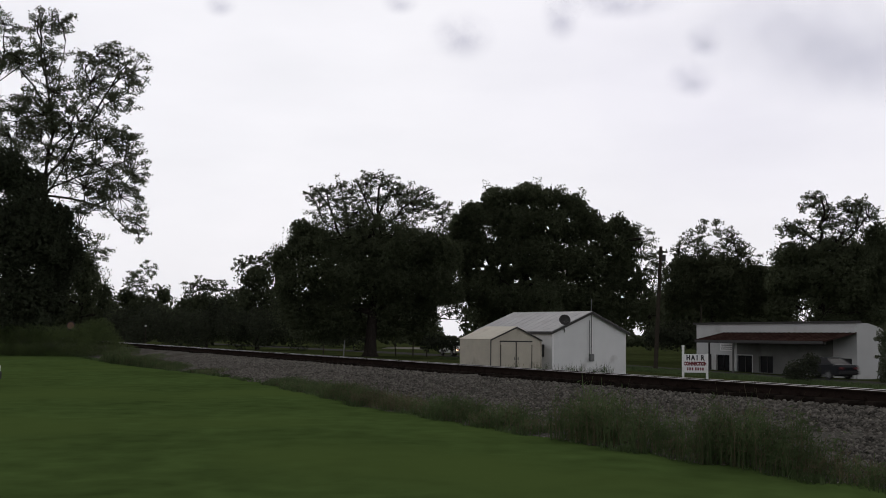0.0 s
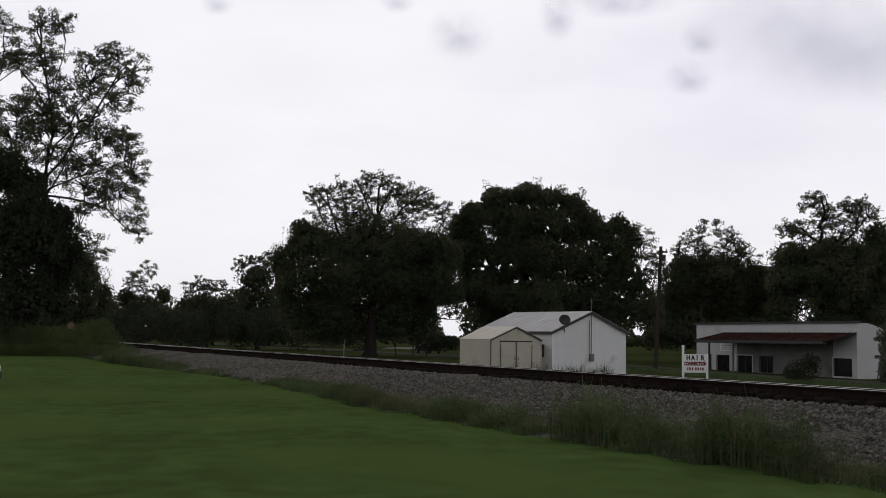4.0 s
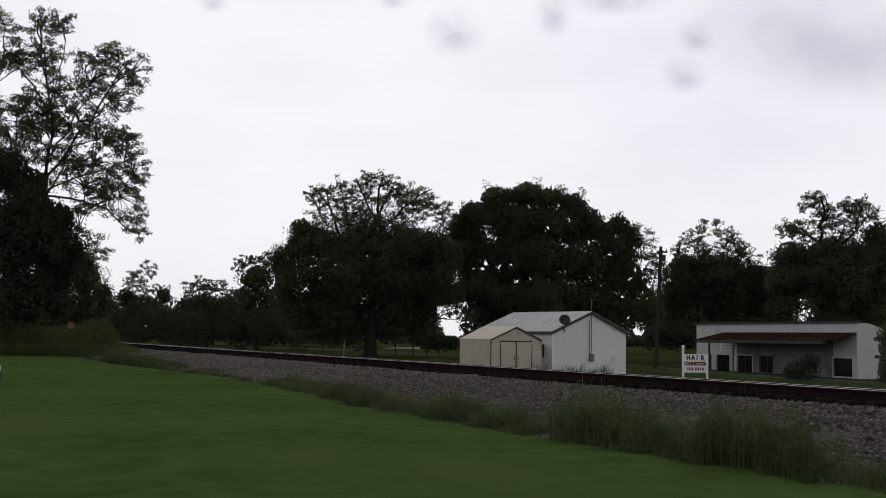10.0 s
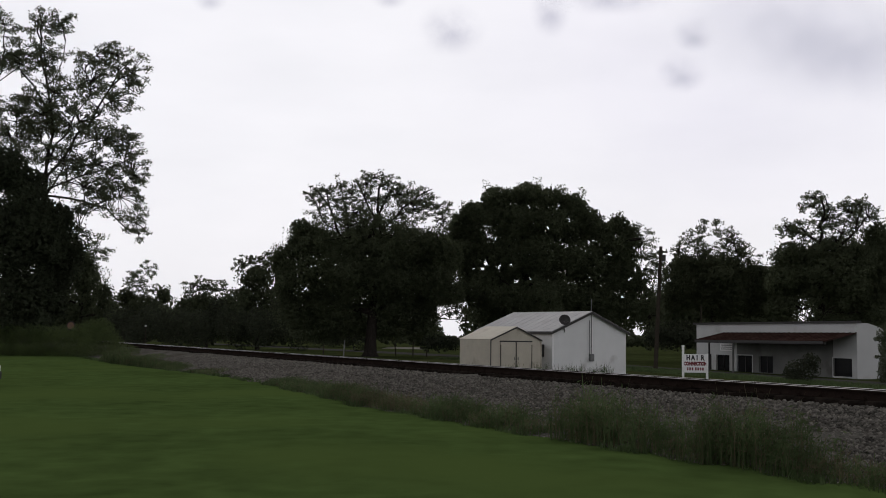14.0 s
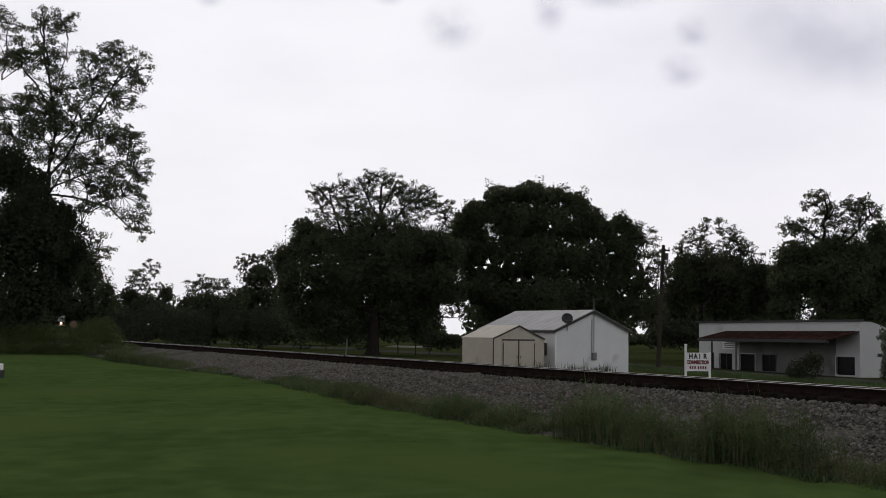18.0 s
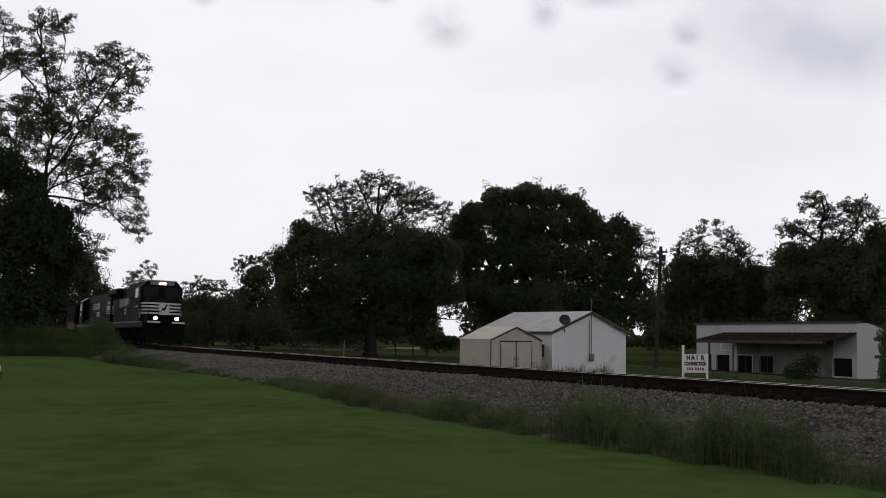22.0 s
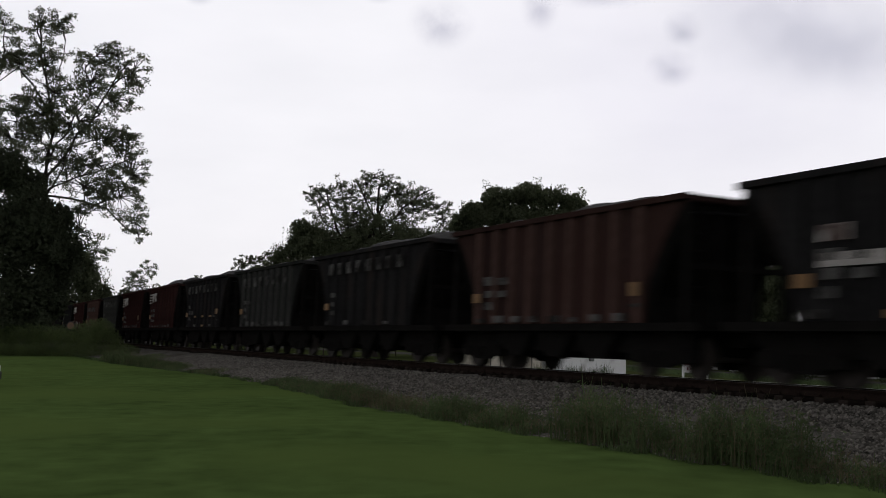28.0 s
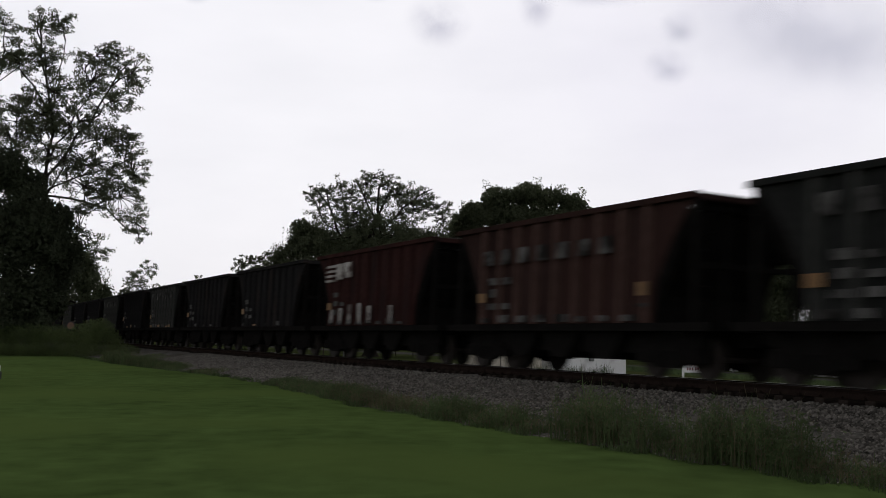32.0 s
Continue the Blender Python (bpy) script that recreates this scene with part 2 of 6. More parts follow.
def rod(bm, a, b, r, seg=8, r2=None):
    a, b = Vector(a), Vector(b)
    d = b - a
    m = Matrix.Translation((a + b) / 2) @ d.to_track_quat("Z", "Y").to_matrix().to_4x4()
    bmesh.ops.create_cone(bm, cap_ends=True, segments=seg, radius1=r, radius2=r if r2 is None else r2, depth=d.length, matrix=m)
    return bm


def prism(bm, outline, y0, y1, axis="y"):
    """A solid from an outline of (a, z) pairs drawn in the plane across the axis, from y0 to y1."""
    place = (lambda a, z, c: (a, c, z)) if axis == "y" else (lambda a, z, c: (c, a, z)) if axis == "x" else (lambda a, z, c: (a, z, c))
    lo = [bm.verts.new(place(a, z, y0)) for a, z in outline]
    hi = [bm.verts.new(place(a, z, y1)) for a, z in outline]
    n = len(outline)
    bm.faces.new(lo)
    bm.faces.new(hi[::-1])
    for i in range(n):
        bm.faces.new((lo[i], hi[i], hi[(i + 1) % n], lo[(i + 1) % n]))
    bmesh.ops.recalc_face_normals(bm, faces=bm.faces)
    return bm


def thing(name, m, label, category, group="", kind=""):
    ob = new(name)
    ob.matrix_basis = m
    return tagged(ob, label, category, group, kind)


# ---- the line of the railway: s runs with the trains, 0 where the camera looks straight at it ----
S_TAB = np.arange(-640.0, 261.0, 1.0)
BEND = -0.000713 - 0.000009 * np.clip(S_TAB, -150, 40)
H_TAB = np.cumsum(BEND)
I0 = int(np.where(S_TAB == 0)[0][0])
H_TAB = H_TAB - H_TAB[I0] + 1.130657
X_TAB = np.concatenate([[0], np.cumsum(np.cos((H_TAB[1:] + H_TAB[:-1]) / 2))])
Y_TAB = np.concatenate([[0], np.cumsum(-np.sin((H_TAB[1:] + H_TAB[:-1]) / 2))])
X_TAB = X_TAB - X_TAB[I0]
Y_TAB = Y_TAB - Y_TAB[I0] + 36.952


def on_line(s, lat=0.0):
    """x, y and heading at s along the line; lat is metres towards the lawn side."""
    h = np.interp(s, S_TAB, H_TAB)
    return np.interp(s, S_TAB, X_TAB) - np.sin(h) * lat, np.interp(s, S_TAB, Y_TAB) - np.cos(h) * lat, h


def off_line(x, y):
    """Metres from the line, positive on the lawn side, and s of the nearest point."""
    x, y = np.asarray(x, float), np.asarray(y, float)
    best, lat, sn = np.full(x.shape, 1e9), np.zeros(x.shape), np.zeros(x.shape)
    for i in range(0, len(S_TAB), 2):
        dx, dy = x - X_TAB[i], y - Y_TAB[i]
        d = dx * dx + dy * dy
        side = -np.sin(H_TAB[i]) * dx - np.cos(H_TAB[i]) * dy
        near = d < best
        best = np.where(near, d, best)
        lat = np.where(near, np.sign(side) * np.sqrt(d), lat)
        sn = np.where(near, S_TAB[i], sn)
    return lat, sn


def ramp(v, a, b):
    t = np.clip((np.asarray(v, float) - a) / (b - a), 0, 1)
    return t * t * (3 - 2 * t)


def lawn_edge(s):
    """Metres from the line at which the lawn begins, at s along it."""
    return np.interp(s, (-60, -27, -17.5, -10, -3.4, 3.5, 8.5, 20, 30), (5.9, 5.9, 5.2, 4.55, 4.8, 5.45, 6.05, 6.2, 6.1))


def ground_z(x, y):
    lat, sn = off_line(x, y)
    far = -1.3 - 0.45 * ramp(x, 8, 30) * ramp(lat, 0, -12)
    e = lawn_edge(sn)
    z = far + (-0.8 - far) * ramp(lat, e - 2.6, e)
    return z - 0.25 * ramp(np.abs(lat), 4.0, 2.5)


def gz(x, y):
    return float(ground_z(np.array([x]), np.array([y]))[0])


# ---- ground, road, railway ----


def spread(lo, hi, near_lo, near_hi, step):
    mid = np.arange(near_lo, near_hi + 0.1, step)
    out_hi = near_hi + np.cumsum(step * 1.25 ** np.arange(1, 40))
    out_lo = near_lo - np.cumsum(step * 1.25 ** np.arange(1, 40))
    return np.concatenate([np.append(out_lo[out_lo > lo], lo)[::-1], mid, np.append(out_hi[out_hi < hi], hi)])


def build_ground():
    gx, gy = spread(-4000, 4000, -60, 45, 0.9), spread(-4000, 4000, -6, 130, 0.9)
    xx, yy = np.meshgrid(gx, gy)
    lat, sn = off_line(xx, yy)
    rng = np.random.default_rng(3)
    zz = ground_z(xx, yy) + rng.normal(0, 0.012, xx.shape) * (np.abs(lat) > 3)
    ni, nj = xx.shape
    idx = np.arange(ni * nj).reshape(ni, nj)
    faces = np.stack([idx[:-1, :-1], idx[:-1, 1:], idx[1:, 1:], idx[1:, :-1]], -1).reshape(-1, 4)
    me = raw_mesh("ground", np.stack([xx, yy, zz], -1).reshape(-1, 3), faces, LAWN, smooth=True)
    me.materials.append(FIELD)
    inside = (lat - lawn_edge(sn)).ravel()[faces].mean(1)
    me.polygons.foreach_set("material_index", (inside < -1.2).astype(np.int32))
    ob = new("ground", me)
    tagged(ob, "mown green lawn and rough grass either side of the line", "ground", kind="structure")


def to_edge(s, lat):
    """Stretch or squeeze the ballast shoulder so that it meets the lawn."""
    return np.where(lat > 3, 3 + (lat - 3) * (lawn_edge(s) - 3) / 2.5, lat)


def strip(name, s, lats, zs, material, wobble=0.0, seed=1, smooth=True):
    rng = np.random.default_rng(seed)
    S, L = np.meshgrid(s, lats, indexing="ij")
    x, y, _ = on_line(S, to_edge(S, L))
    z = np.broadcast_to(zs, S.shape) + rng.normal(0, wobble, S.shape) if wobble else np.broadcast_to(zs, S.shape)
    ni, nj = S.shape
    idx = np.arange(ni * nj).reshape(ni, nj)
    faces = np.stack([idx[:-1, :-1], idx[:-1, 1:], idx[1:, 1:], idx[1:, :-1]], -1).reshape(-1, 4)
    return raw_mesh(name, np.stack([x, y, z], -1).reshape(-1, 3), faces, material, smooth)


BED_LAT = np.array([6.0, 5.4, 4.8, 4.2, 3.6, 3.0, 2.5, 1.9, 1.4, 0.7, 0.0, -0.7, -1.4, -1.9, -2.5, -3.3, -4.2, -5.2, -6.4])
CANT = 2.0  # degrees by which the curved track leans away from the lawn
BED_Z = np.array([-0.95, -0.83, -0.74, -0.66, -0.57, -0.49, -0.41, -0.34, -0.28, -0.225, -0.235, -0.265, -0.295, -0.34, -0.45, -0.65, -0.95, -1.25, -1.5])


def build_railway():
    s = np.concatenate([np.arange(-400, -60, 4.0), np.arange(-60, 60, 0.6), np.arange(60, 240, 6.0)])
    bed = new("ballast_bed", strip("ballast_bed", s, BED_LAT, BED_Z, BALLAST, 0.03))
    tagged(bed, "grey crushed stone bed of the railway line", "ballast", kind="structure")
    # loose stones on the lawn-side shoulder
    rng = np.random.default_rng(11)
    n = 56000
    ss, ll = 34 - 62 * rng.random(n) ** 1.5, rng.uniform(1.4, 5.75, n)
    x, y, _ = on_line(ss, to_edge(ss, ll))
    z = np.interp(ll, BED_LAT[::-1], BED_Z[::-1])
    size = rng.uniform(0.022, 0.052, n) * (1 + 0.4 * (ss < 0))
    base = np.array([(1, 0, -.2), (-.3, .95, -.1), (-.8, -.6, -.25), (.1, .1, 1), (.6, -.7, .4), (-.7, .2, .55)])
    tri = np.array([(0, 1, 3), (1, 5, 3), (5, 2, 3), (2, 4, 3), (4, 0, 3), (1, 2, 5), (0, 2, 1), (0, 4, 2)])
    a = rng.uniform(0, 6.28, n)
    ca, sa = np.cos(a), np.sin(a)
    jit = base[None] * rng.uniform(0.6, 1.3, (n, 6, 3))
    v = np.stack([jit[..., 0] * ca[:, None] - jit[..., 1] * sa[:, None], jit[..., 0] * sa[:, None] + jit[..., 1] * ca[:, None], jit[..., 2] * 0.8], -1)
    v = v * size[:, None, None] + np.stack([x, y, z + 0.028], -1)[:, None]
    f = (tri[None] + 6 * np.arange(n)[:, None, None]).reshape(-1, 3)
    stones = new("ballast_stones", raw_mesh("ballast_stones", v.reshape(-1, 3), f, STONE))
    tagged(stones, "loose grey crushed stones on the track shoulder", "stones", kind="stuff")
    # two rails and the ties under them
    track = thing("railway_track", pose(0, 0, 0), "single railway track with shiny worn rails on dark wooden ties", "railway track", kind="structure")
    s = np.concatenate([np.arange(-400, -120, 8.0), np.arange(-120, 80, 2.0), np.arange(80, 250, 8.0)])
    prof = [(-0.075, -0.175), (-0.07, -0.155), (-0.012, -0.14), (-0.010, -0.045), (-0.036, -0.035), (-0.036, -0.004), (0.036, -0.004), (0.036, -0.035), (0.010, -0.045), (0.012, -0.14), (0.07, -0.155), (0.075, -0.175)]
    for side in (0.755, -0.755):
        drop = (0.755 - side) * math.tan(radians(CANT))
        ob = new("rail", strip("rail", s, np.array([side + a for a, b in prof]), np.array([b - drop for a, b in prof]), RAIL_SIDE, smooth=False))
        ob.parent = track
        ob["label"] = "rust-brown steel rail"
        top = [(-0.034, -0.006), (-0.03, 0.0), (0.03, 0.0), (0.034, -0.006)]
        hd = new("rail_head", strip("rail_head", s, np.array([side + a for a, b in top]), np.array([b - drop for a, b in top]), RAIL_TOP))
        hd.parent = ob
        hd["label"] = "polished running surface"
    tie = boxed(-0.115, 0.115, -1.3, 1.3, -0.36, -0.18, bevel=0.012)
    tie_mesh = None
    for i, st in enumerate(np.arange(27.0, -118.0, -0.52)):
        if tie_mesh is None:
            ob = part("tie", tie, TIE, track)
            tie_mesh = ob.data
        else:
            ob = new("tie", tie_mesh)
            ob.parent = track
        k = random.Random(i)
        x, y, h = on_line(st + k.uniform(-0.03, 0.03), k.uniform(-0.06, 0.06))
        ob.matrix_basis = pose(float(x), float(y), k.uniform(-0.02, 0.012) - 0.026, -CANT, 0, -math.degrees(h) + k.uniform(-1.5, 1.5))
    # spikes and plates, too small to pick apart
    bm = bmesh.new()
    for st in np.arange(27.0, -30.0, -0.52):
        for side in (0.755, -0.755):
            x, y, h = on_line(st, side)
            m = pose(float(x), float(y), -0.172 - (0.755 - side) * math.tan(radians(CANT)), -CANT, 0, -math.degrees(h))
            bmesh.ops.create_cube(bm, size=1, matrix=m @ Matrix.Diagonal((0.18, 0.34, 0.016, 1)))
            for dy in (-0.11, 0.11):
                bmesh.ops.create_cube(bm, size=1, matrix=m @ Matrix.Translation((0.05, dy, 0.02)) @ Matrix.Diagonal((0.03, 0.04, 0.05, 1)))
    tagged(part("tie_plates", bm, RAIL_SIDE, track, "rusty tie plates and spikes"), kind="stuff")


ROAD_AT, ROAD_DIR = (25.95, 72.76), (0.4, -0.9165)


def on_road(k, side=0.0):
    """A point of the road, k metres along it; side is metres away from the railway."""
    return ROAD_AT[0] + ROAD_DIR[0] * k - ROAD_DIR[1] * side, ROAD_AT[1] + ROAD_DIR[1] * k + ROAD_DIR[0] * side


def build_road():
    ks, ws = np.arange(-260, 120, 4.0), np.array([-3.1, -2.9, -1.0, 1.0, 2.9, 3.1])
    K, Wd = np.meshgrid(ks, ws, indexing="ij")
    x, y = on_road(K, Wd)
    z = ground_z(x, y) + np.array([-0.05, 0.02, 0.04, 0.04, 0.02, -0.05])
    ni, nj = K.shape
    idx = np.arange(ni * nj).reshape(ni, nj)
    f = np.stack([idx[:-1, :-1], idx[1:, :-1], idx[1:, 1:], idx[:-1, 1:]], -1).reshape(-1, 4)
    tagged(new("road", raw_mesh("road", np.stack([x, y, z], -1).reshape(-1, 3), f, ASPHALT)), "grey asphalt road running beside the railway", "road", kind="structure")


build_ground()
build_railway()
build_road()

# ---- plants ----


def leaf_quads(rng, centres, length, width, droop=0.3):
    """Pointed leaves, two triangles each, scattered at the centres with random turns."""
    n = len(centres)
    d = rng.normal(0, 1, (n, 3))
    d[:, 2] -= droop
    d /= np.linalg.norm(d, axis=1)[:, None]
    e = rng.normal(0, 1, (n, 3))
    e -= d * (e * d).sum(1)[:, None]
    e /= np.linalg.norm(e, axis=1)[:, None]
    ln, wd = (length * rng.uniform(0.7, 1.3, n))[:, None], (width * rng.uniform(0.7, 1.3, n))[:, None]
    v = np.stack([centres - d * ln / 2, centres + e * wd / 2 - d * ln * 0.05, centres + d * ln / 2, centres - e * wd / 2 - d * ln * 0.05], 1)
    return v.reshape(-1, 3), np.arange(4 * n).reshape(-1, 4)


def in_ball(rng, n, bias=0.45):
    p = rng.normal(0, 1, (n, 3))
    p /= np.linalg.norm(p, axis=1)[:, None]
    return p * (rng.random(n) ** bias)[:, None]


def limb_tube(bm, pts, r0, r1, seg=7):
    for i in range(len(pts) - 1):
        a, b = i / (len(pts) - 1), (i + 1) / (len(pts) - 1)
        rod(bm, pts[i], pts[i + 1], r0 + (r1 - r0) * a, seg, r0 + (r1 - r0) * b)


def bend(a, b, rng, sag=0.12, n=4):
    a, b = np.array(a, float), np.array(b, float)
    d = np.linalg.norm(b - a)
    pts = [a + (b - a) * t + (rng.normal(0, sag * d * 0.35, 3) + np.array([0, 0, sag * d])) * math.sin(math.pi * t) for t in np.linspace(0, 1, n)]
    return [tuple(p) for p in pts]


def tree(name, base, fork, lobes, material, label, seed, leaf=(0.27, 0.15), trunk_r=0.35, thick=1.1, group="trees", boughs=(), gaps=()):
    """A tree: a trunk from base to fork, a limb to every lobe (x, y, z, across, tall, fullness), and leaf puffs round
    each limb's end.
    boughs: thick limbs (radius, (x, z) points) that show between the leaves; gaps: (x, z, radius) holes through the
    crown, cut along the camera's sight lines."""
    rng = np.random.default_rng(seed)
    bx, by = base
    bz = gz(bx, by)
    root = thing(name, pose(bx, by, bz), label, "tree", group)
    loc = lambda p: (p[0] - bx, p[1] - by, p[2] - bz)
    f = loc(fork)
    bm = bmesh.new()
    limb_tube(bm, [(0, 0, -0.2), (f[0] * 0.15, f[1] * 0.15, f[2] * 0.25), (f[0] * 0.6, f[1] * 0.6, f[2] * 0.65), f], trunk_r * 1.15, trunk_r * 0.55, 12)
    rod(bm, (0, 0, -0.25), (0, 0, 0.5), trunk_r * 1.8, 12, trunk_r * 1.05)
    part("trunk", bm, BARK, root)
    limbs = []
    fv = np.array(f)
    nodes = [(fv * t, trunk_r * (0.95 - 0.4 * t)) for t in (0.7, 0.85, 1.0)]
    for r, line in boughs:
        pts = [loc((x, by + rng.normal(0, 0.25) * k, z)) for k, (x, z) in enumerate(line)]
        pts = [tuple(np.array(f) * 0.97)] + pts if math.dist(pts[0], f) < 9 * trunk_r + 2 else pts
        bm = bmesh.new()
        for (a, b), k in zip(zip(pts, pts[1:]), range(99)):
            half = [a, tuple((np.array(a) + np.array(b)) / 2 + rng.normal(0, 0.06 * math.dist(a, b), 3)), b]
            limb_tube(bm, half, r * (1 - 0.75 * k / len(pts)), r * (1 - 0.75 * (k + 1) / len(pts)), 7)
        part("bough", bm, BARK, root)
        nodes += [(np.array(q), r * 0.7) for q in pts[1:]]

    # each gap is a handful of ragged chinks
    chinks = [(gx + rng.normal(0, 0.75 * r), gz_ + rng.normal(0, 0.6 * r), r * rng.uniform(0.25, 0.62)) for gx, gz_, r in gaps for _ in range(5)]

    def thinned(c):
        """Leaf centres without those that fall into a gap of the crown."""
        keep = np.ones(len(c), bool)
        # scaled by depth so that each gap lines up with the camera
        wx, wz = (c[:, 0] + bx) * by / (c[:, 1] + by), c[:, 2] + bz
        for gx, gz_, r in chinks:
            keep &= np.hypot((wx - gx) * 0.8, wz - gz_) > r * rng.uniform(0.55, 1.45, len(c))
        return c[keep]
    for x, y, z, rx, rz, full in sorted(lobes, key=lambda b: math.dist(loc(b[:3]), f)):
        c = np.array(loc((x, y, z)))
        size = np.array([rx, rx * 0.95, rz])
        pr = float(np.clip(0.42 * min(rx, rz), 0.45, 1.3))
        if full < 0.9:
            pr *= 0.8
        npuff = max(5, int((2.0 * full if full > 0.9 else 1.0 + 3.0 * full) * rx * rz / (pr * pr)))
        puffs = c + in_ball(rng, npuff, 0.36) * (size * 1.0 if full > 0.9 else size * 1.22)
        # the limb grows out of the nearest wood that lies towards the trunk
        cost = [np.linalg.norm(c - q) + 0.45 * np.linalg.norm(q - fv) + (2.0 if q[2] > c[2] + 0.3 else 0.0) for q, _ in nodes]
        start, r_at = nodes[int(np.argmin(cost))]
        reach = float(np.linalg.norm(c - start))
        r = max(0.06, min(r_at * 0.88, 0.055 + 0.05 * reach + 0.03 * max(rx, rz)))
        pts = bend(start, c, rng, 0.07, 6)
        bm = bmesh.new()
        limb_tube(bm, pts, r, r * 0.4, 7)
        nodes += [(np.array(q), r * (1 - 0.12 * k)) for k, q in enumerate(pts) if k >= 2]
        for q in puffs[: 8 + int(30 * (full < 0.9))]:
            near = min(pts[2:], key=lambda w: math.dist(w, tuple(q)))
            limb_tube(bm, bend(near, q, rng, 0.1, 3), max(0.03, r * 0.34), 0.018, 5)
        limb = part("limb", bm, BARK, root)
        limbs.append((limb, pts[0]))
        per = int(thick * 3.1 / (leaf[0] * leaf[1]) * pr * pr * (1.0 if full < 0.9 else 1.15)) + 8
        squash = pr * rng.uniform(0.55, 1.15, (npuff, 1, 3)) * np.array([1.1, 1.1, 0.7]) if full < 0.9 else pr * rng.uniform(0.6, 1.2, (npuff, 1, 3))
        cloud = (puffs[:, None] + np.clip(rng.normal(0, 0.56, (npuff, per, 3)), -0.95, 0.95) * squash).reshape(-1, 3)
        v, fc = leaf_quads(rng, thinned(cloud), leaf[0], leaf[1])
        vs, fs = [v], [fc]
        if full > 0.9:
            core = c + in_ball(rng, int(9.2 * full * rx * rz / (leaf[0] * leaf[1])), 0.36) * size * 0.82
            v2, f2 = leaf_quads(rng, thinned(core), leaf[0] * 1.6, leaf[1] * 1.9)
            vs.append(v2), fs.append(f2 + len(v))
        fol = new("foliage", raw_mesh("foliage", np.concatenate(vs), np.concatenate(fs), material))
        fol.parent = limb
    return root, limbs


def thicket(name, blobs, material, label, seed, leaf=(0.4, 0.3), density=60, category="shrub", kind="stuff", group=""):
    """Dense low growth: (x, y, z, across, tall) blobs joined into one."""
    rng = np.random.default_rng(seed)
    vs, fs, k = [], [], 0
    for x, y, z, rx, rz in blobs:
        n = int(density * rx * rz) + 30
        c = np.array([x, y, z]) + in_ball(rng, n, 0.4) * np.array([rx, rx * 0.9, rz])
        c = c[c[:, 2] > -1.9]
        v, f = leaf_quads(rng, c, leaf[0], leaf[1])
        vs.append(v), fs.append(f + k)
        k += len(v)
    ob = new(name, raw_mesh(name, np.concatenate(vs), np.concatenate(fs), material))
    return tagged(ob, label, category, group, kind)


def blades(name, x, y, z, height, width, material, label, seed, lean=0.35, category="grass"):
    """Grass blades, each a bent tapering strip."""
    rng = np.random.default_rng(seed)
    n = len(x)
    a = rng.uniform(0, 6.283, n)
    h = height * rng.uniform(0.55, 1.15, n)
    w = width * rng.uniform(0.7, 1.3, n)
    out = lean * h * rng.uniform(0.2, 1.0, n)
    dx, dy = np.cos(a), np.sin(a)
    px, py = -dy * w / 2, dx * w / 2
    b = np.stack([x, y, z], -1)
    up = lambda t, o: np.stack([dx * out * o, dy * out * o, h * t], -1)
    sd = np.stack([px, py, np.zeros(n)], -1)
    v = np.stack([b - sd, b + sd, b + up(0.55, 0.3) + sd * 0.8, b + up(0.55, 0.3) - sd * 0.8, b + up(0.98, 1.0) + sd * 0.15, b + up(0.98, 1.0) - sd * 0.15], 1)
    base = 6 * np.arange(n)[:, None]
    f = np.concatenate([base + np.array([0, 1, 2, 3]), base + np.array([3, 2, 4, 5])], 0)
    return tagged(new(name, raw_mesh(name, v.reshape(-1, 3), f, material)), label, category, kind="stuff")


def far_blob(bx, by, far, wide, tall):
    """A rounded mass of growth far off, placed to fit the camera's view: image column, row, distance, and its half
    width and half height in pixels.
    """
    d = np.array([0.0, 0.996983, 0.077623]) + np.array([0.000499957, -5.08e-07, 6.525e-06]) * (bx - 784) + np.array([6.545e-06, 3.8808e-05, -0.000498449]) * (by - 441)
    p = d * far / d[1]
    return (p[0], p[1], p[2] + 0.823, wide * far / 2000, tall * far / 2000)


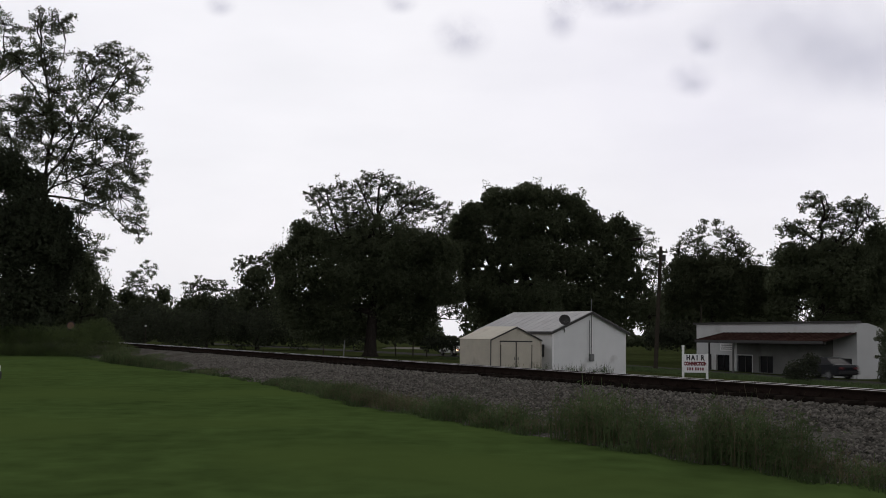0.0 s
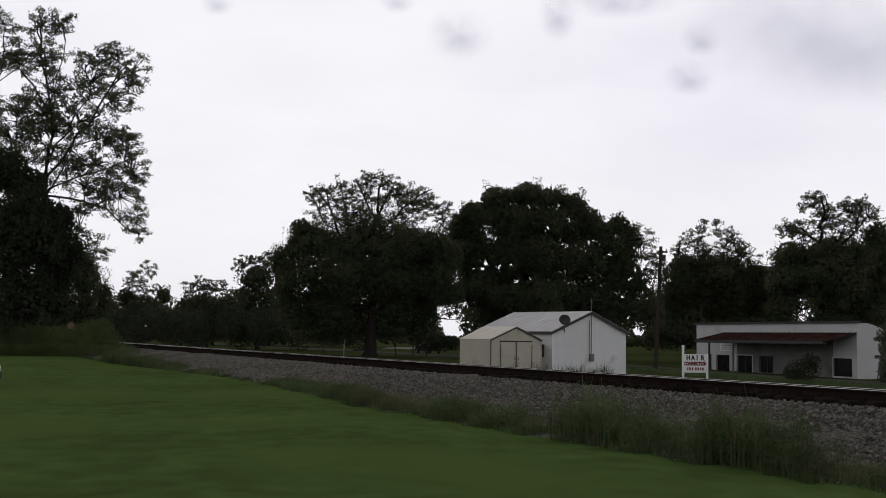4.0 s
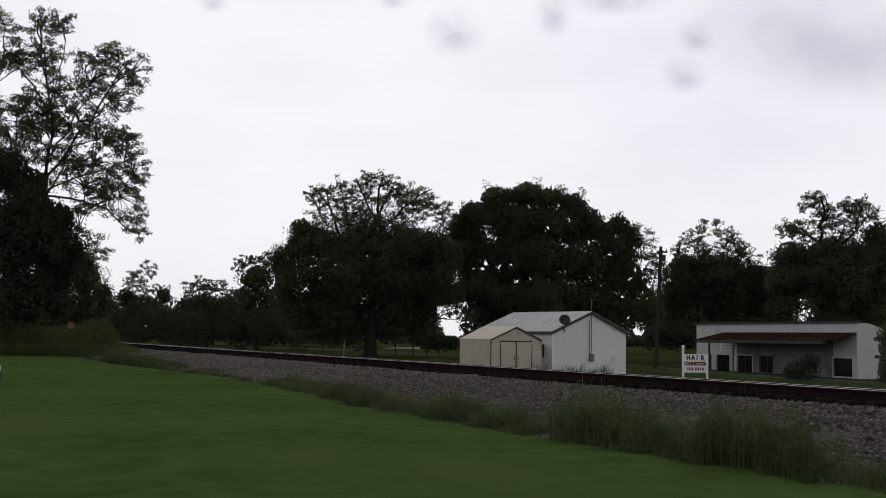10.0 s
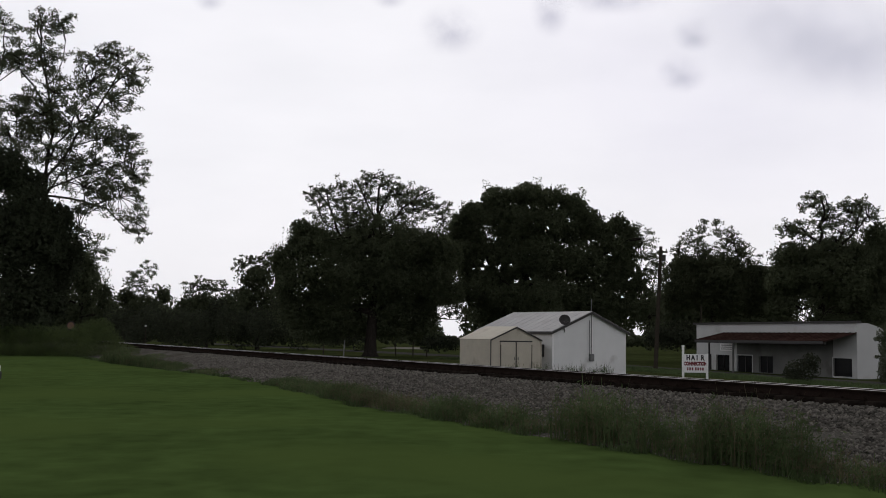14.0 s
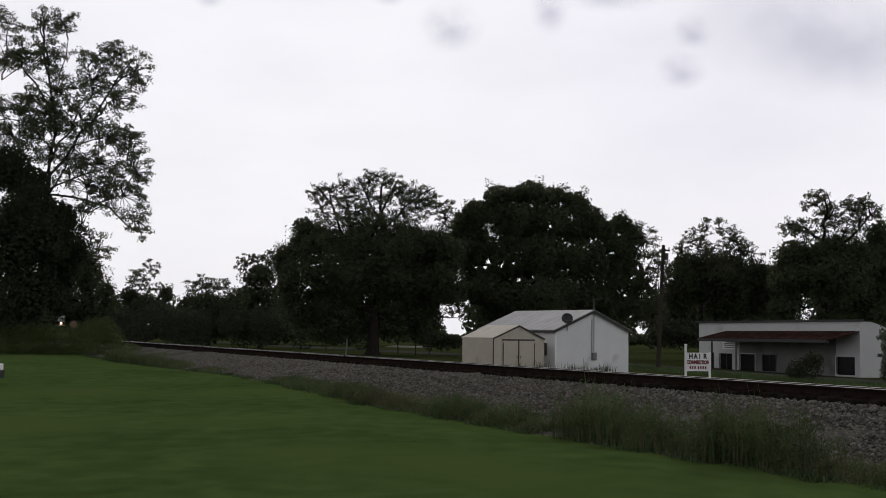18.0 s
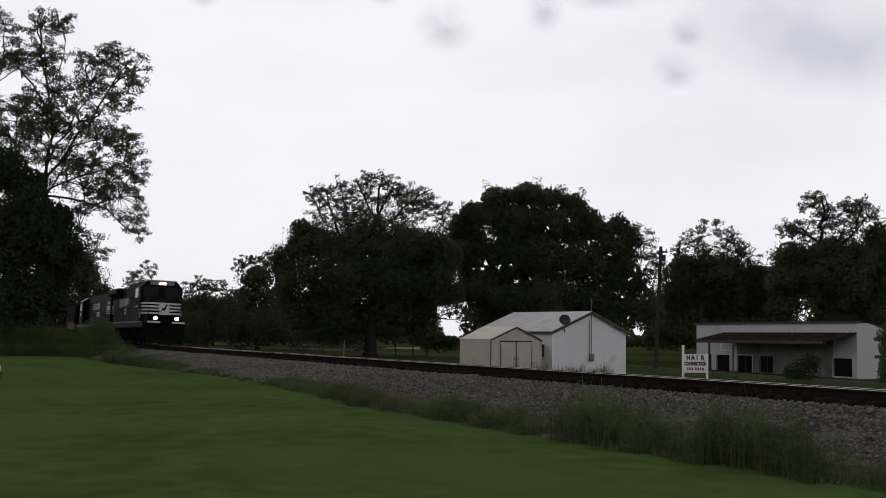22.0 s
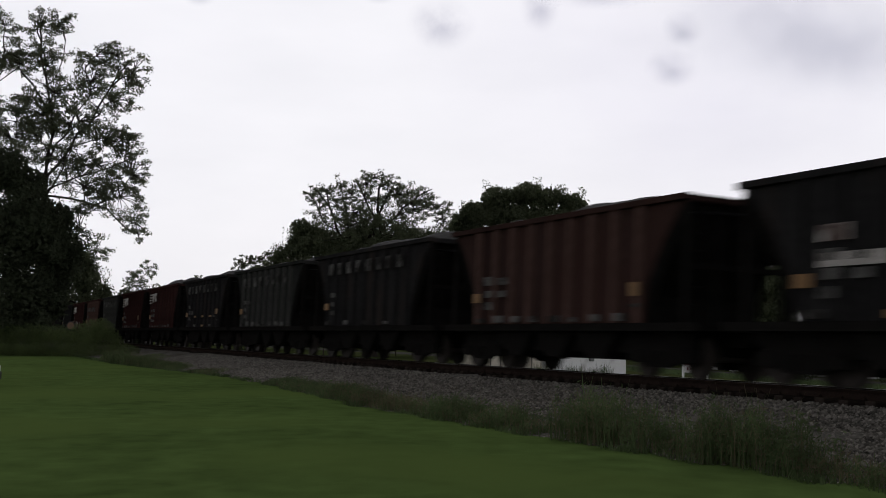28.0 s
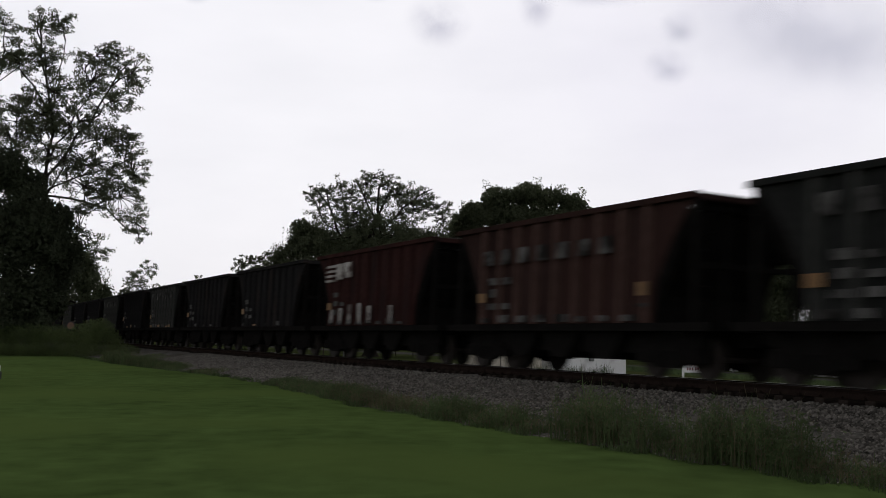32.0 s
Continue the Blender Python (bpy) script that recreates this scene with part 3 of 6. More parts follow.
def build_trees():
    # tall airy tree over the end of the lawn
    airy = tree("pecan_tree", (-30.13, 84.00), (-29.89, 84.00, 11.04), [(-33.41, 84.00, 23.91, 1.18, 1.18, 0.60), (-33.42, 84.00, 21.31, 1.26, 1.26, 0.60), (-30.85, 84.50, 24.09, 1.01, 1.10, 0.55), (-29.27, 84.00, 24.10, 1.01, 1.09, 0.55), (-30.33, 84.00, 21.78, 1.76, 1.09, 0.60), (-31.47, 83.00, 21.08, 1.41, 1.25, 0.80), (-26.39, 84.00, 21.62, 1.26, 1.18, 0.60), (-24.77, 84.00, 21.64, 1.01, 1.09, 0.60), (-23.62, 84.00, 20.35, 1.09, 1.34, 0.70), (-26.75, 84.00, 19.66, 1.68, 1.18, 0.65), (-25.20, 84.00, 18.17, 1.85, 1.01, 0.65), (-29.31, 83.50, 18.66, 1.92, 1.42, 0.89), (-30.05, 84.00, 17.03, 1.93, 1.26, 0.85), (-27.48, 84.00, 16.63, 1.93, 1.18, 0.75)] + \
        [(-32.27, 84.00, 17.22, 1.85, 1.51, 0.75), (-32.53, 84.00, 15.28, 1.68, 1.26, 0.70), (-30.40, 84.00, 15.09, 1.85, 1.43, 0.55), (-25.52, 84.00, 15.16, 1.60, 1.18, 0.80), (-23.82, 84.00, 14.97, 1.18, 1.18, 0.70), (-26.09, 84.00, 13.44, 1.68, 1.26, 0.75), (-23.35, 84.00, 12.62, 1.09, 1.60, 0.65), (-24.22, 84.00, 10.90, 1.60, 1.51, 0.60), (-22.98, 84.00, 9.01, 0.92, 1.18, 0.60), (-26.56, 83.00, 11.59, 2.08, 1.08, 0.55), (-28.09, 83.00, 13.47, 1.74, 1.41, 0.50), (-26.17, 84.00, 9.94, 1.43, 0.67, 0.40)],
        LEAF_MID, "tall airy pecan tree with dark bare limbs over the lawn edge", 5, leaf=(0.17, 0.10), trunk_r=0.42, thick=1.55,
        boughs=[(0.128, [(-29.7, 12.49), (-27.92, 14.7), (-26.71, 16.26), (-25.29, 19.34), (-24.29, 21.34)]), (0.128, [(-29.75, 11.68), (-29.41, 15.96), (-30.08, 19.92), (-30.4, 22.56), (-31.04, 24.56)]), (0.09, [(-29.65, 11.38), (-28.29, 12.08), (-26.14, 12.54), (-24.02, 13.64)]), (0.0975, [(-29.51, 10.96), (-26.92, 10.57), (-25.59, 10.25), (-24.5, 9.28), (-22.95, 8.25)]), (0.0825, [(-29.51, 14.03), (-28.29, 15.55), (-26.88, 18.67), (-27.08, 20.65)]), (0.075, [(-29.46, 17.04), (-31.0, 19.39), (-31.85, 20.46), (-33.56, 19.57)]), (0.0525, [(-29.98, 19.4), (-29.33, 20.19), (-28.48, 22.59)]), (0.06, [(-27.92, 14.7), (-26.37, 15.15), (-24.69, 15.81)])])
    # dense dark trees below it
    tree("cedar_tree", (-30.36, 80.00), (-30.66, 80.00, 7.09), [(-31.49, 80.00, 12.34, 2.24, 2.00, 1.10), (-29.62, 80.00, 11.15, 1.60, 1.60, 1.10), (-29.74, 80.00, 9.12, 2.64, 2.32, 1.10), (-27.86, 81.00, 8.85, 1.54, 1.62, 1.00), (-28.38, 81.00, 6.80, 2.27, 2.02, 1.10), (-30.45, 79.00, 6.61, 2.37, 2.77, 1.10), (-26.95, 81.00, 6.41, 1.38, 1.62, 1.00), (-29.71, 79.00, 3.06, 2.37, 2.37, 1.10), (-30.62, 79.00, 1.28, 1.98, 1.03, 1.10), (-28.46, 79.00, 1.50, 1.34, 1.34, 1.10), (-28.13, 80.00, 2.12, 0.96, 1.36, 1.10), (-27.57, 79.00, 0.81, 0.79, 0.71, 1.10), (-28.52, 80.00, 3.91, 1.36, 2.00, 1.10), (-27.84, 82.00, 5.03, 1.31, 1.64, 1.10)] + \
        [(-27.70, 81.00, 2.95, 1.05, 1.38, 1.10), (-29.25, 80.50, 7.56, 2.82, 2.42, 1.10), (-26.20, 81.00, 8.05, 0.81, 1.38, 0.60)],
        LEAF_CEDAR, "dense dark evergreen tree beside the railway", 6, leaf=(0.2, 0.11), trunk_r=0.4)
    tree("leafy_tree", (-56.29, 176.00), (-56.05, 176.00, 5.06), [(-57.43, 176.00, 11.21, 2.99, 3.52, 1.10), (-55.74, 176.00, 8.58, 2.99, 4.05, 1.10), (-60.24, 178.00, 5.06, 3.03, 4.45, 1.10), (-56.17, 178.00, 3.34, 3.92, 3.56, 1.10), (-52.25, 174.00, 6.36, 1.74, 2.26, 1.00), (-51.01, 174.00, 3.34, 2.26, 3.13, 1.10), (-52.77, 172.00, 13.61, 2.06, 1.89, 0.50), (-54.54, 176.00, 11.69, 1.76, 2.11, 0.60)],
        LEAF_DARK, "dark leafy tree on the far side of the line", 7, leaf=(0.38, 0.22))
    tree("thin_tree", (-47.78, 182.00), (-48.18, 182.00, 3.52), [(-49.30, 182.00, 9.87, 1.46, 1.46, 0.40), (-47.51, 182.00, 10.81, 1.27, 1.46, 0.35), (-48.51, 182.00, 8.06, 2.18, 1.46, 0.50), (-51.00, 182.00, 6.39, 1.64, 1.82, 1.00), (-44.83, 182.00, 6.74, 1.36, 1.64, 0.95), (-48.40, 182.00, 4.88, 3.64, 2.55, 1.10), (-50.60, 182.00, 2.58, 3.64, 2.73, 1.10), (-45.15, 182.00, 2.65, 2.73, 2.73, 1.10)],
        LEAF_DARK, "thin open-topped tree in the far row", 8, leaf=(0.36, 0.21), trunk_r=0.2)
    tree("row_tree", (-35.72, 172.00), (-35.83, 172.00, 3.50), [(-37.68, 172.00, 7.94, 1.72, 1.38, 0.60), (-35.71, 172.00, 8.14, 1.38, 1.20, 0.60), (-33.28, 172.00, 7.31, 1.38, 1.38, 0.60), (-38.88, 172.00, 4.74, 1.89, 2.24, 1.10), (-36.13, 172.00, 4.78, 2.92, 2.75, 1.10), (-32.43, 172.00, 4.83, 2.24, 2.24, 1.10), (-35.35, 172.00, 1.79, 5.16, 2.24, 1.10)],
        LEAF_DARK, "small rounded tree in the far row", 9, leaf=(0.36, 0.21), trunk_r=0.2)
    tree("row_tree", (-26.05, 160.00), (-26.18, 160.00, 4.60), [(-28.18, 160.00, 10.74, 1.44, 1.20, 0.70), (-25.55, 160.00, 11.42, 1.60, 1.28, 0.70), (-23.53, 160.00, 10.64, 1.28, 1.76, 0.75), (-26.28, 160.00, 8.60, 2.88, 1.92, 1.00), (-27.41, 160.00, 5.78, 2.88, 2.40, 1.10), (-23.40, 160.00, 5.44, 3.20, 2.72, 1.10), (-25.72, 160.00, 2.21, 4.80, 2.72, 1.10)],
        LEAF_DARK, "rounded tree standing next to the open-topped one", 10, leaf=(0.36, 0.21), trunk_r=0.22)
    # the two great trees behind the white building
    tree("hickory_tree", (-7.44, 118.00), (-7.14, 118.00, 5.24), [(-13.85, 118.00, 15.55, 0.94, 0.94, 0.50), (-12.32, 118.00, 15.87, 1.06, 1.18, 0.50), (-10.66, 118.00, 16.49, 1.06, 1.06, 0.50), (-11.22, 118.00, 14.39, 1.18, 1.06, 0.45), (-8.17, 118.00, 16.64, 1.18, 1.06, 0.55), (-5.97, 118.00, 16.85, 1.30, 1.06, 0.60), (-7.43, 118.00, 15.04, 2.12, 1.06, 0.60), (-3.99, 118.00, 15.68, 1.30, 1.18, 0.50), (-1.98, 118.00, 15.70, 1.06, 1.18, 0.45), (-0.59, 118.00, 14.35, 1.30, 0.94, 0.55), (-3.26, 118.00, 14.07, 2.36, 0.94, 0.60), (-9.48, 118.00, 13.52, 2.01, 1.06, 0.70), (-6.20, 118.00, 12.84, 3.54, 1.18, 0.90), (-7.47, 118.00, 17.37, 1.53, 0.71, 0.50)] + \
        [(-9.70, 118.00, 15.60, 1.42, 0.94, 0.50), (-5.06, 118.00, 15.66, 1.53, 1.06, 0.55), (-2.68, 118.00, 14.92, 1.77, 0.94, 0.50), (-13.05, 118.00, 13.95, 1.30, 1.06, 0.50), (0.02, 118.00, 12.93, 1.18, 0.94, 0.60), (-14.96, 118.00, 11.95, 1.42, 1.30, 0.95), (-15.33, 118.00, 9.87, 1.42, 1.77, 1.00), (-12.68, 118.00, 10.50, 2.60, 2.01, 1.15), (-8.53, 118.00, 10.55, 2.95, 2.12, 1.20), (-4.09, 118.00, 10.31, 3.30, 2.36, 1.20), (-0.83, 118.00, 10.06, 2.36, 2.12, 1.15), (-14.08, 118.00, 6.92, 2.71, 2.60, 1.15), (-9.65, 118.00, 6.98, 3.30, 2.71, 1.20), (-4.92, 118.00, 7.04, 3.54, 2.60, 1.20)] + \
        [(-0.90, 118.00, 6.50, 2.60, 2.36, 1.15), (-15.01, 119.00, 3.39, 2.62, 2.38, 1.15), (-10.85, 119.00, 3.45, 3.21, 2.14, 1.15), (-5.51, 119.00, 3.82, 3.33, 2.02, 1.15), (-3.41, 119.00, 2.95, 2.02, 1.78, 1.00), (0.54, 119.00, 5.38, 2.38, 1.55, 1.05), (-1.91, 119.00, 1.91, 1.67, 1.67, 1.00), (-1.82, 119.00, 3.69, 1.55, 1.55, 1.05), (-0.65, 119.00, 4.89, 1.55, 1.07, 1.05), (-0.62, 119.00, 2.69, 0.83, 1.55, 0.55), (1.39, 119.00, 3.49, 1.31, 0.83, 0.55), (2.48, 119.00, 2.44, 0.71, 1.31, 0.60), (-13.01, 119.50, 4.92, 1.79, 1.31, 1.00), (-2.86, 119.50, 5.24, 1.79, 1.31, 1.05)] + \
        [(-16.56, 119.00, 6.35, 1.43, 2.98, 1.05), (-14.28, 119.00, 10.86, 2.02, 2.14, 1.10), (-17.05, 120.00, 8.19, 1.56, 2.40, 1.10), (-1.42, 120.00, 8.40, 3.60, 3.60, 1.10), (-11.00, 121.00, 1.99, 5.45, 1.57, 1.05), (-5.56, 121.00, 1.76, 4.24, 1.33, 1.05), (-8.64, 119.00, 12.43, 4.76, 0.95, 0.80), (0.37, 119.00, 9.26, 2.02, 2.38, 1.10), (-13.28, 120.00, 1.05, 3.60, 0.96, 1.00), (-8.51, 118.50, 7.62, 7.11, 4.50, 1.00), (-7.39, 118.50, 10.97, 6.52, 2.01, 0.89)],
        LEAF_DARK, "broad tall tree with an open leafy top and dark lower crown", 11, leaf=(0.21, 0.125), trunk_r=0.62,
        boughs=[(0.28, [(-6.82, 7.61), (-6.7, 10.58), (-6.92, 13.01), (-6.8, 16.3)]), (0.2, [(-8.48, 7.88), (-10.13, 10.53), (-11.17, 11.94), (-12.05, 14.44), (-13.57, 16.21)]), (0.13, [(-7.04, 12.95), (-8.32, 15.32), (-9.19, 16.99)]), (0.13, [(-6.92, 13.19), (-5.95, 15.35), (-5.09, 17.16)]), (0.12, [(-9.83, 10.53), (-10.01, 13.27), (-10.97, 16.96)]), (0.13, [(-6.89, 11.17), (-5.02, 13.28), (-2.98, 15.27), (-1.21, 16.25)]), (0.08, [(-11.17, 11.94), (-12.73, 12.88), (-14.09, 15.54)])],
        gaps=[(-13.69, 7.94, 0.29), (-10.91, 7.91, 0.32), (-14.22, 5.59, 0.26), (-7.87, 9.33, 0.23), (-6.27, 9.94, 0.26), (-6.14, 2.72, 0.23), (-4.25, 2.8, 0.29), (-8.18, 10.36, 0.2), (-12.17, 12.13, 0.41), (-9.66, 11.22, 0.23), (-7.61, 11.25, 0.26), (-5.56, 11.57, 0.23), (-12.79, 6.92, 0.18), (-4.23, 1.64, 0.26)])
    tree("oak_tree", (11.19, 126.00), (10.52, 126.00, 5.78), [(6.01, 126.00, 16.37, 2.27, 1.64, 1.10), (9.50, 126.00, 16.87, 2.02, 1.76, 1.10), (12.04, 126.00, 16.45, 2.14, 1.39, 1.05), (14.58, 126.00, 15.66, 1.89, 1.76, 1.05), (3.50, 126.00, 14.56, 2.14, 1.76, 1.10), (1.93, 126.00, 13.26, 1.51, 1.89, 1.10), (7.30, 126.00, 13.97, 3.78, 2.52, 1.15), (12.37, 126.00, 13.40, 3.78, 2.52, 1.10), (16.80, 126.00, 13.14, 1.89, 1.76, 1.05), (18.20, 126.00, 12.71, 2.02, 1.51, 1.05), (3.38, 125.50, 12.47, 1.63, 1.63, 1.10), (10.11, 125.50, 14.72, 2.26, 1.38, 1.10), (1.32, 125.50, 10.68, 1.51, 2.51, 1.10), (24.07, 126.00, 8.48, 0.88, 1.26, 0.60)] + \
        [(4.23, 127.00, 8.28, 3.17, 5.08, 1.00), (19.18, 127.00, 8.79, 3.43, 2.92, 1.00), (22.04, 127.00, 5.33, 1.91, 3.17, 1.00), (20.76, 127.00, 12.01, 2.16, 1.91, 1.00), (8.90, 126.50, 16.86, 3.16, 1.14, 1.00), (14.00, 126.50, 15.90, 2.28, 1.14, 1.00), (16.23, 126.50, 14.46, 1.90, 1.39, 1.00), (2.28, 127.00, 11.76, 2.16, 3.17, 1.10), (4.80, 127.00, 15.00, 2.79, 1.40, 1.05), (19.65, 126.00, 13.50, 1.64, 1.39, 0.95), (19.02, 126.00, 10.95, 2.90, 2.52, 1.10), (22.18, 126.00, 11.62, 1.64, 1.51, 0.85), (23.26, 126.00, 10.05, 1.13, 1.39, 0.60), (2.91, 126.00, 10.10, 2.77, 3.15, 1.15)] + \
        [(6.71, 126.00, 9.52, 2.77, 2.90, 1.10), (11.04, 125.00, 9.82, 3.75, 3.12, 1.15), (15.43, 125.00, 9.25, 3.50, 2.88, 1.15), (19.97, 126.00, 7.80, 2.77, 2.27, 1.05), (22.50, 126.00, 7.20, 1.64, 2.14, 0.75), (3.59, 126.00, 6.00, 3.15, 2.02, 1.10), (7.38, 126.00, 5.11, 3.15, 2.14, 1.10), (11.79, 126.00, 4.85, 3.78, 2.52, 1.15), (16.51, 126.00, 5.23, 3.53, 2.52, 1.15), (20.60, 126.00, 4.34, 2.27, 2.14, 0.95), (23.49, 128.00, 3.47, 1.54, 2.56, 0.80), (5.59, 128.00, 3.23, 2.56, 1.41, 1.00), (11.25, 127.00, 5.19, 9.53, 2.79, 1.00), (15.15, 127.00, 12.57, 2.79, 1.78, 1.00)] + \
        [(8.53, 127.00, 12.04, 3.17, 2.03, 1.00), (9.01, 127.00, 7.58, 3.17, 2.54, 1.00), (13.13, 127.00, 9.03, 3.81, 2.54, 1.00)],
        LEAF_DARK, "great spreading dark oak behind the white building", 12, leaf=(0.23, 0.135), trunk_r=0.6,
        boughs=[(0.4, [(7.71, 3.23), (6.42, 6.99), (4.94, 9.81), (3.52, 12.01)]), (0.4, [(8.15, 3.23), (9.24, 8.29), (11.24, 11.8), (13.63, 14.37)]), (0.25, [(9.12, 8.28), (8.71, 12.71), (9.31, 16.86)]), (0.35, [(8.96, 4.5), (13.66, 7.71), (18.39, 10.62), (21.87, 11.94)]), (0.2, [(6.09, 7.61), (4.21, 6.96), (1.98, 8.82)]), (0.2, [(12.72, 7.07), (16.19, 5.85), (19.97, 7.16)])],
        gaps=[(11.41, 13.41, 0.41), (16.27, 11.9, 0.37), (12.68, 10.28, 0.34), (13.65, 11.14, 0.28), (4.41, 8.98, 0.59), (6.22, 8.75, 0.37), (7.84, 9.28, 0.31), (8.95, 7.54, 0.56), (9.8, 6.61, 0.34), (13.22, 8.31, 0.37), (12.97, 15.82, 0.37), (14.07, 14.13, 0.25), (18.31, 10.17, 0.34), (20.85, 7.47, 0.34), (22.53, 5.31, 0.62), (20.35, 3.1, 0.44), (21.97, 10.93, 0.37), (11.57, 12.53, 0.22), (9.36, 15.81, 0.25), (15.36, 4.13, 0.28), (11.78, 4.55, 0.31), (10.37, 4.69, 0.28), (7.69, 9.02, 0.28), (5.03, 9.61, 0.28), (16.91, 8.83, 0.25), (19.4, 12.31, 0.28), (21.6, 8.58, 0.25), (23.0, 6.72, 0.31), (20.04, 5.44, 0.28), (2.62, 1.48, 0.31)])
    # trees behind the shop
    tree("elm_tree", (31.46, 132.00), (31.62, 132.00, 5.62), [(29.00, 132.00, 12.21, 1.06, 1.45, 0.50), (30.60, 132.00, 13.43, 0.66, 1.58, 0.50), (32.06, 132.00, 13.72, 0.59, 1.58, 0.50), (33.38, 132.00, 12.94, 0.92, 1.45, 0.50), (34.96, 132.00, 11.09, 1.06, 1.32, 0.50), (27.67, 132.00, 10.87, 0.92, 1.32, 0.50), (34.17, 132.00, 11.95, 1.32, 1.19, 0.50), (30.85, 132.00, 10.91, 2.64, 1.32, 0.70), (35.81, 132.00, 10.64, 1.32, 1.19, 0.60), (28.20, 132.00, 9.55, 1.98, 1.58, 1.00), (32.16, 132.00, 8.94, 2.90, 1.72, 1.10), (36.46, 132.00, 8.33, 2.38, 1.72, 1.10), (27.53, 132.00, 5.90, 2.38, 2.64, 1.10), (32.14, 132.00, 5.30, 3.56, 2.64, 1.15)] + \
        [(37.09, 132.00, 5.37, 2.64, 2.38, 1.10), (28.40, 133.00, 7.61, 3.33, 3.33, 1.05), (37.05, 133.00, 7.06, 3.33, 3.33, 1.05), (31.75, 133.00, 9.99, 3.99, 1.06, 0.95), (40.04, 133.00, 6.43, 2.66, 3.99, 1.05), (32.40, 133.00, 7.33, 5.99, 3.33, 1.00)],
        LEAF_MID, "feathery-topped tree behind the shop", 13, leaf=(0.30, 0.13), trunk_r=0.3)
    tree("oak_tree", (40.64, 122.00), (41.01, 122.00, 6.64), [(40.21, 122.00, 15.53, 1.46, 1.22, 0.65), (41.54, 122.00, 14.31, 1.46, 1.22, 0.65), (44.18, 122.00, 14.78, 1.83, 1.22, 0.70), (46.02, 122.00, 14.37, 1.22, 1.34, 0.65), (37.42, 122.00, 13.03, 1.34, 1.22, 0.65), (39.25, 122.00, 12.44, 1.59, 1.46, 0.70), (43.23, 122.00, 12.49, 2.07, 1.46, 0.75), (47.21, 122.00, 12.23, 1.83, 2.07, 0.95), (37.69, 122.00, 10.26, 2.07, 1.71, 0.95), (41.05, 122.00, 10.00, 2.44, 1.83, 0.95), (45.03, 122.00, 9.75, 2.68, 2.07, 1.00), (36.74, 122.00, 7.19, 2.44, 1.83, 1.05), (40.10, 122.00, 6.93, 2.44, 1.83, 1.00), (44.36, 122.00, 6.37, 3.05, 2.20, 1.05)] + \
        [(48.04, 122.00, 7.34, 2.44, 3.66, 1.10), (36.71, 122.00, 4.45, 2.20, 1.46, 1.00), (37.98, 123.00, 8.49, 2.21, 3.08, 1.05), (42.94, 123.00, 10.41, 3.69, 2.21, 0.95), (47.25, 123.00, 9.85, 3.08, 3.08, 1.05), (44.72, 123.00, 6.11, 4.30, 2.46, 1.05), (43.36, 121.00, 3.90, 2.42, 1.45, 0.90), (38.53, 121.00, 4.26, 2.06, 1.33, 0.80), (40.94, 121.00, 3.87, 1.57, 1.33, 0.70), (45.12, 122.00, 15.78, 1.46, 0.85, 0.60), (40.34, 122.00, 16.34, 1.10, 0.73, 0.60), (46.38, 121.00, 3.64, 2.42, 1.81, 1.10), (42.29, 123.00, 7.93, 6.15, 3.69, 0.95)],
        LEAF_DARK, "tall many-headed tree behind the shop", 14, trunk_r=0.45,
        boughs=[(0.22, [(40.73, 8.47), (40.65, 11.53), (40.55, 13.38), (40.39, 15.84)]), (0.2, [(40.85, 8.47), (42.6, 10.94), (44.34, 12.69), (45.3, 15.41)]), (0.14, [(40.71, 11.53), (38.95, 13.05), (36.81, 13.33)]), (0.12, [(40.6, 13.07), (42.04, 14.94), (41.57, 16.47)])],
        gaps=[(35.81, 5.61, 0.33), (36.69, 4.88, 0.3), (38.01, 3.71, 0.38), (38.67, 4.17, 0.36), (39.49, 3.73, 0.41), (40.72, 7.0, 0.33), (40.98, 4.49, 0.3), (35.37, 5.9, 0.24), (43.1, 7.63, 0.21), (39.58, 11.15, 0.27), (41.95, 10.59, 0.27), (44.31, 9.43, 0.24), (37.21, 12.02, 0.24)])
    # far woods closing the view
    far = [far_blob(px, 575 - 6 * math.sin(px * 0.05), 210 + 8 * math.sin(px), 34, 34) for px in range(60, 720, 22)]
    far += [far_blob(px, 590, 230, 24, 18) for px in range(720, 765, 14)]
    far += [far_blob(px, 565 + 8 * math.sin(px * 0.07), 200, 34, 44) for px in range(850, 1110, 24)]
    far += [far_blob(px, 560 + 8 * math.sin(px * 0.07), 200, 30, 46) for px in [*range(1155, 1390, 22), *range(1460, 1660, 22)]]
    far += [far_blob(px, 604, 260, 20, 9) for px in range(740, 1180, 14)]
    thicket("far_woods", far, LEAF_DARK, "dark band of distant woods", 20, leaf=(1.1, 0.8), density=34, category="woods")
    low = [far_blob(px, 576 + 9 * math.sin(px * 0.11) + 6 * math.sin(px * 0.29), 150 + 8 * math.sin(px * 0.23), 24, 34 + 11 * math.sin(px * 0.17)) for px in range(205, 660, 18)] + [far_blob(px, 588, 140, 16, 22) for px in range(1156, 1240, 14)] + [far_blob(px, 600, 108, 18, 22) for px in range(1154, 1250, 14)] + [far_blob(px, 608, 112, 14, 14 + 4 * math.sin(px * 0.4)) for px in range(756, 806, 9)]
    # the overhanging trees' shade is put into the leaf colour here
    thicket("undergrowth", low, LEAF_SHADED, "undergrowth below the far trees with shade in its leaf colour", 21, leaf=(0.3, 0.18), density=210, category="undergrowth")
    return airy


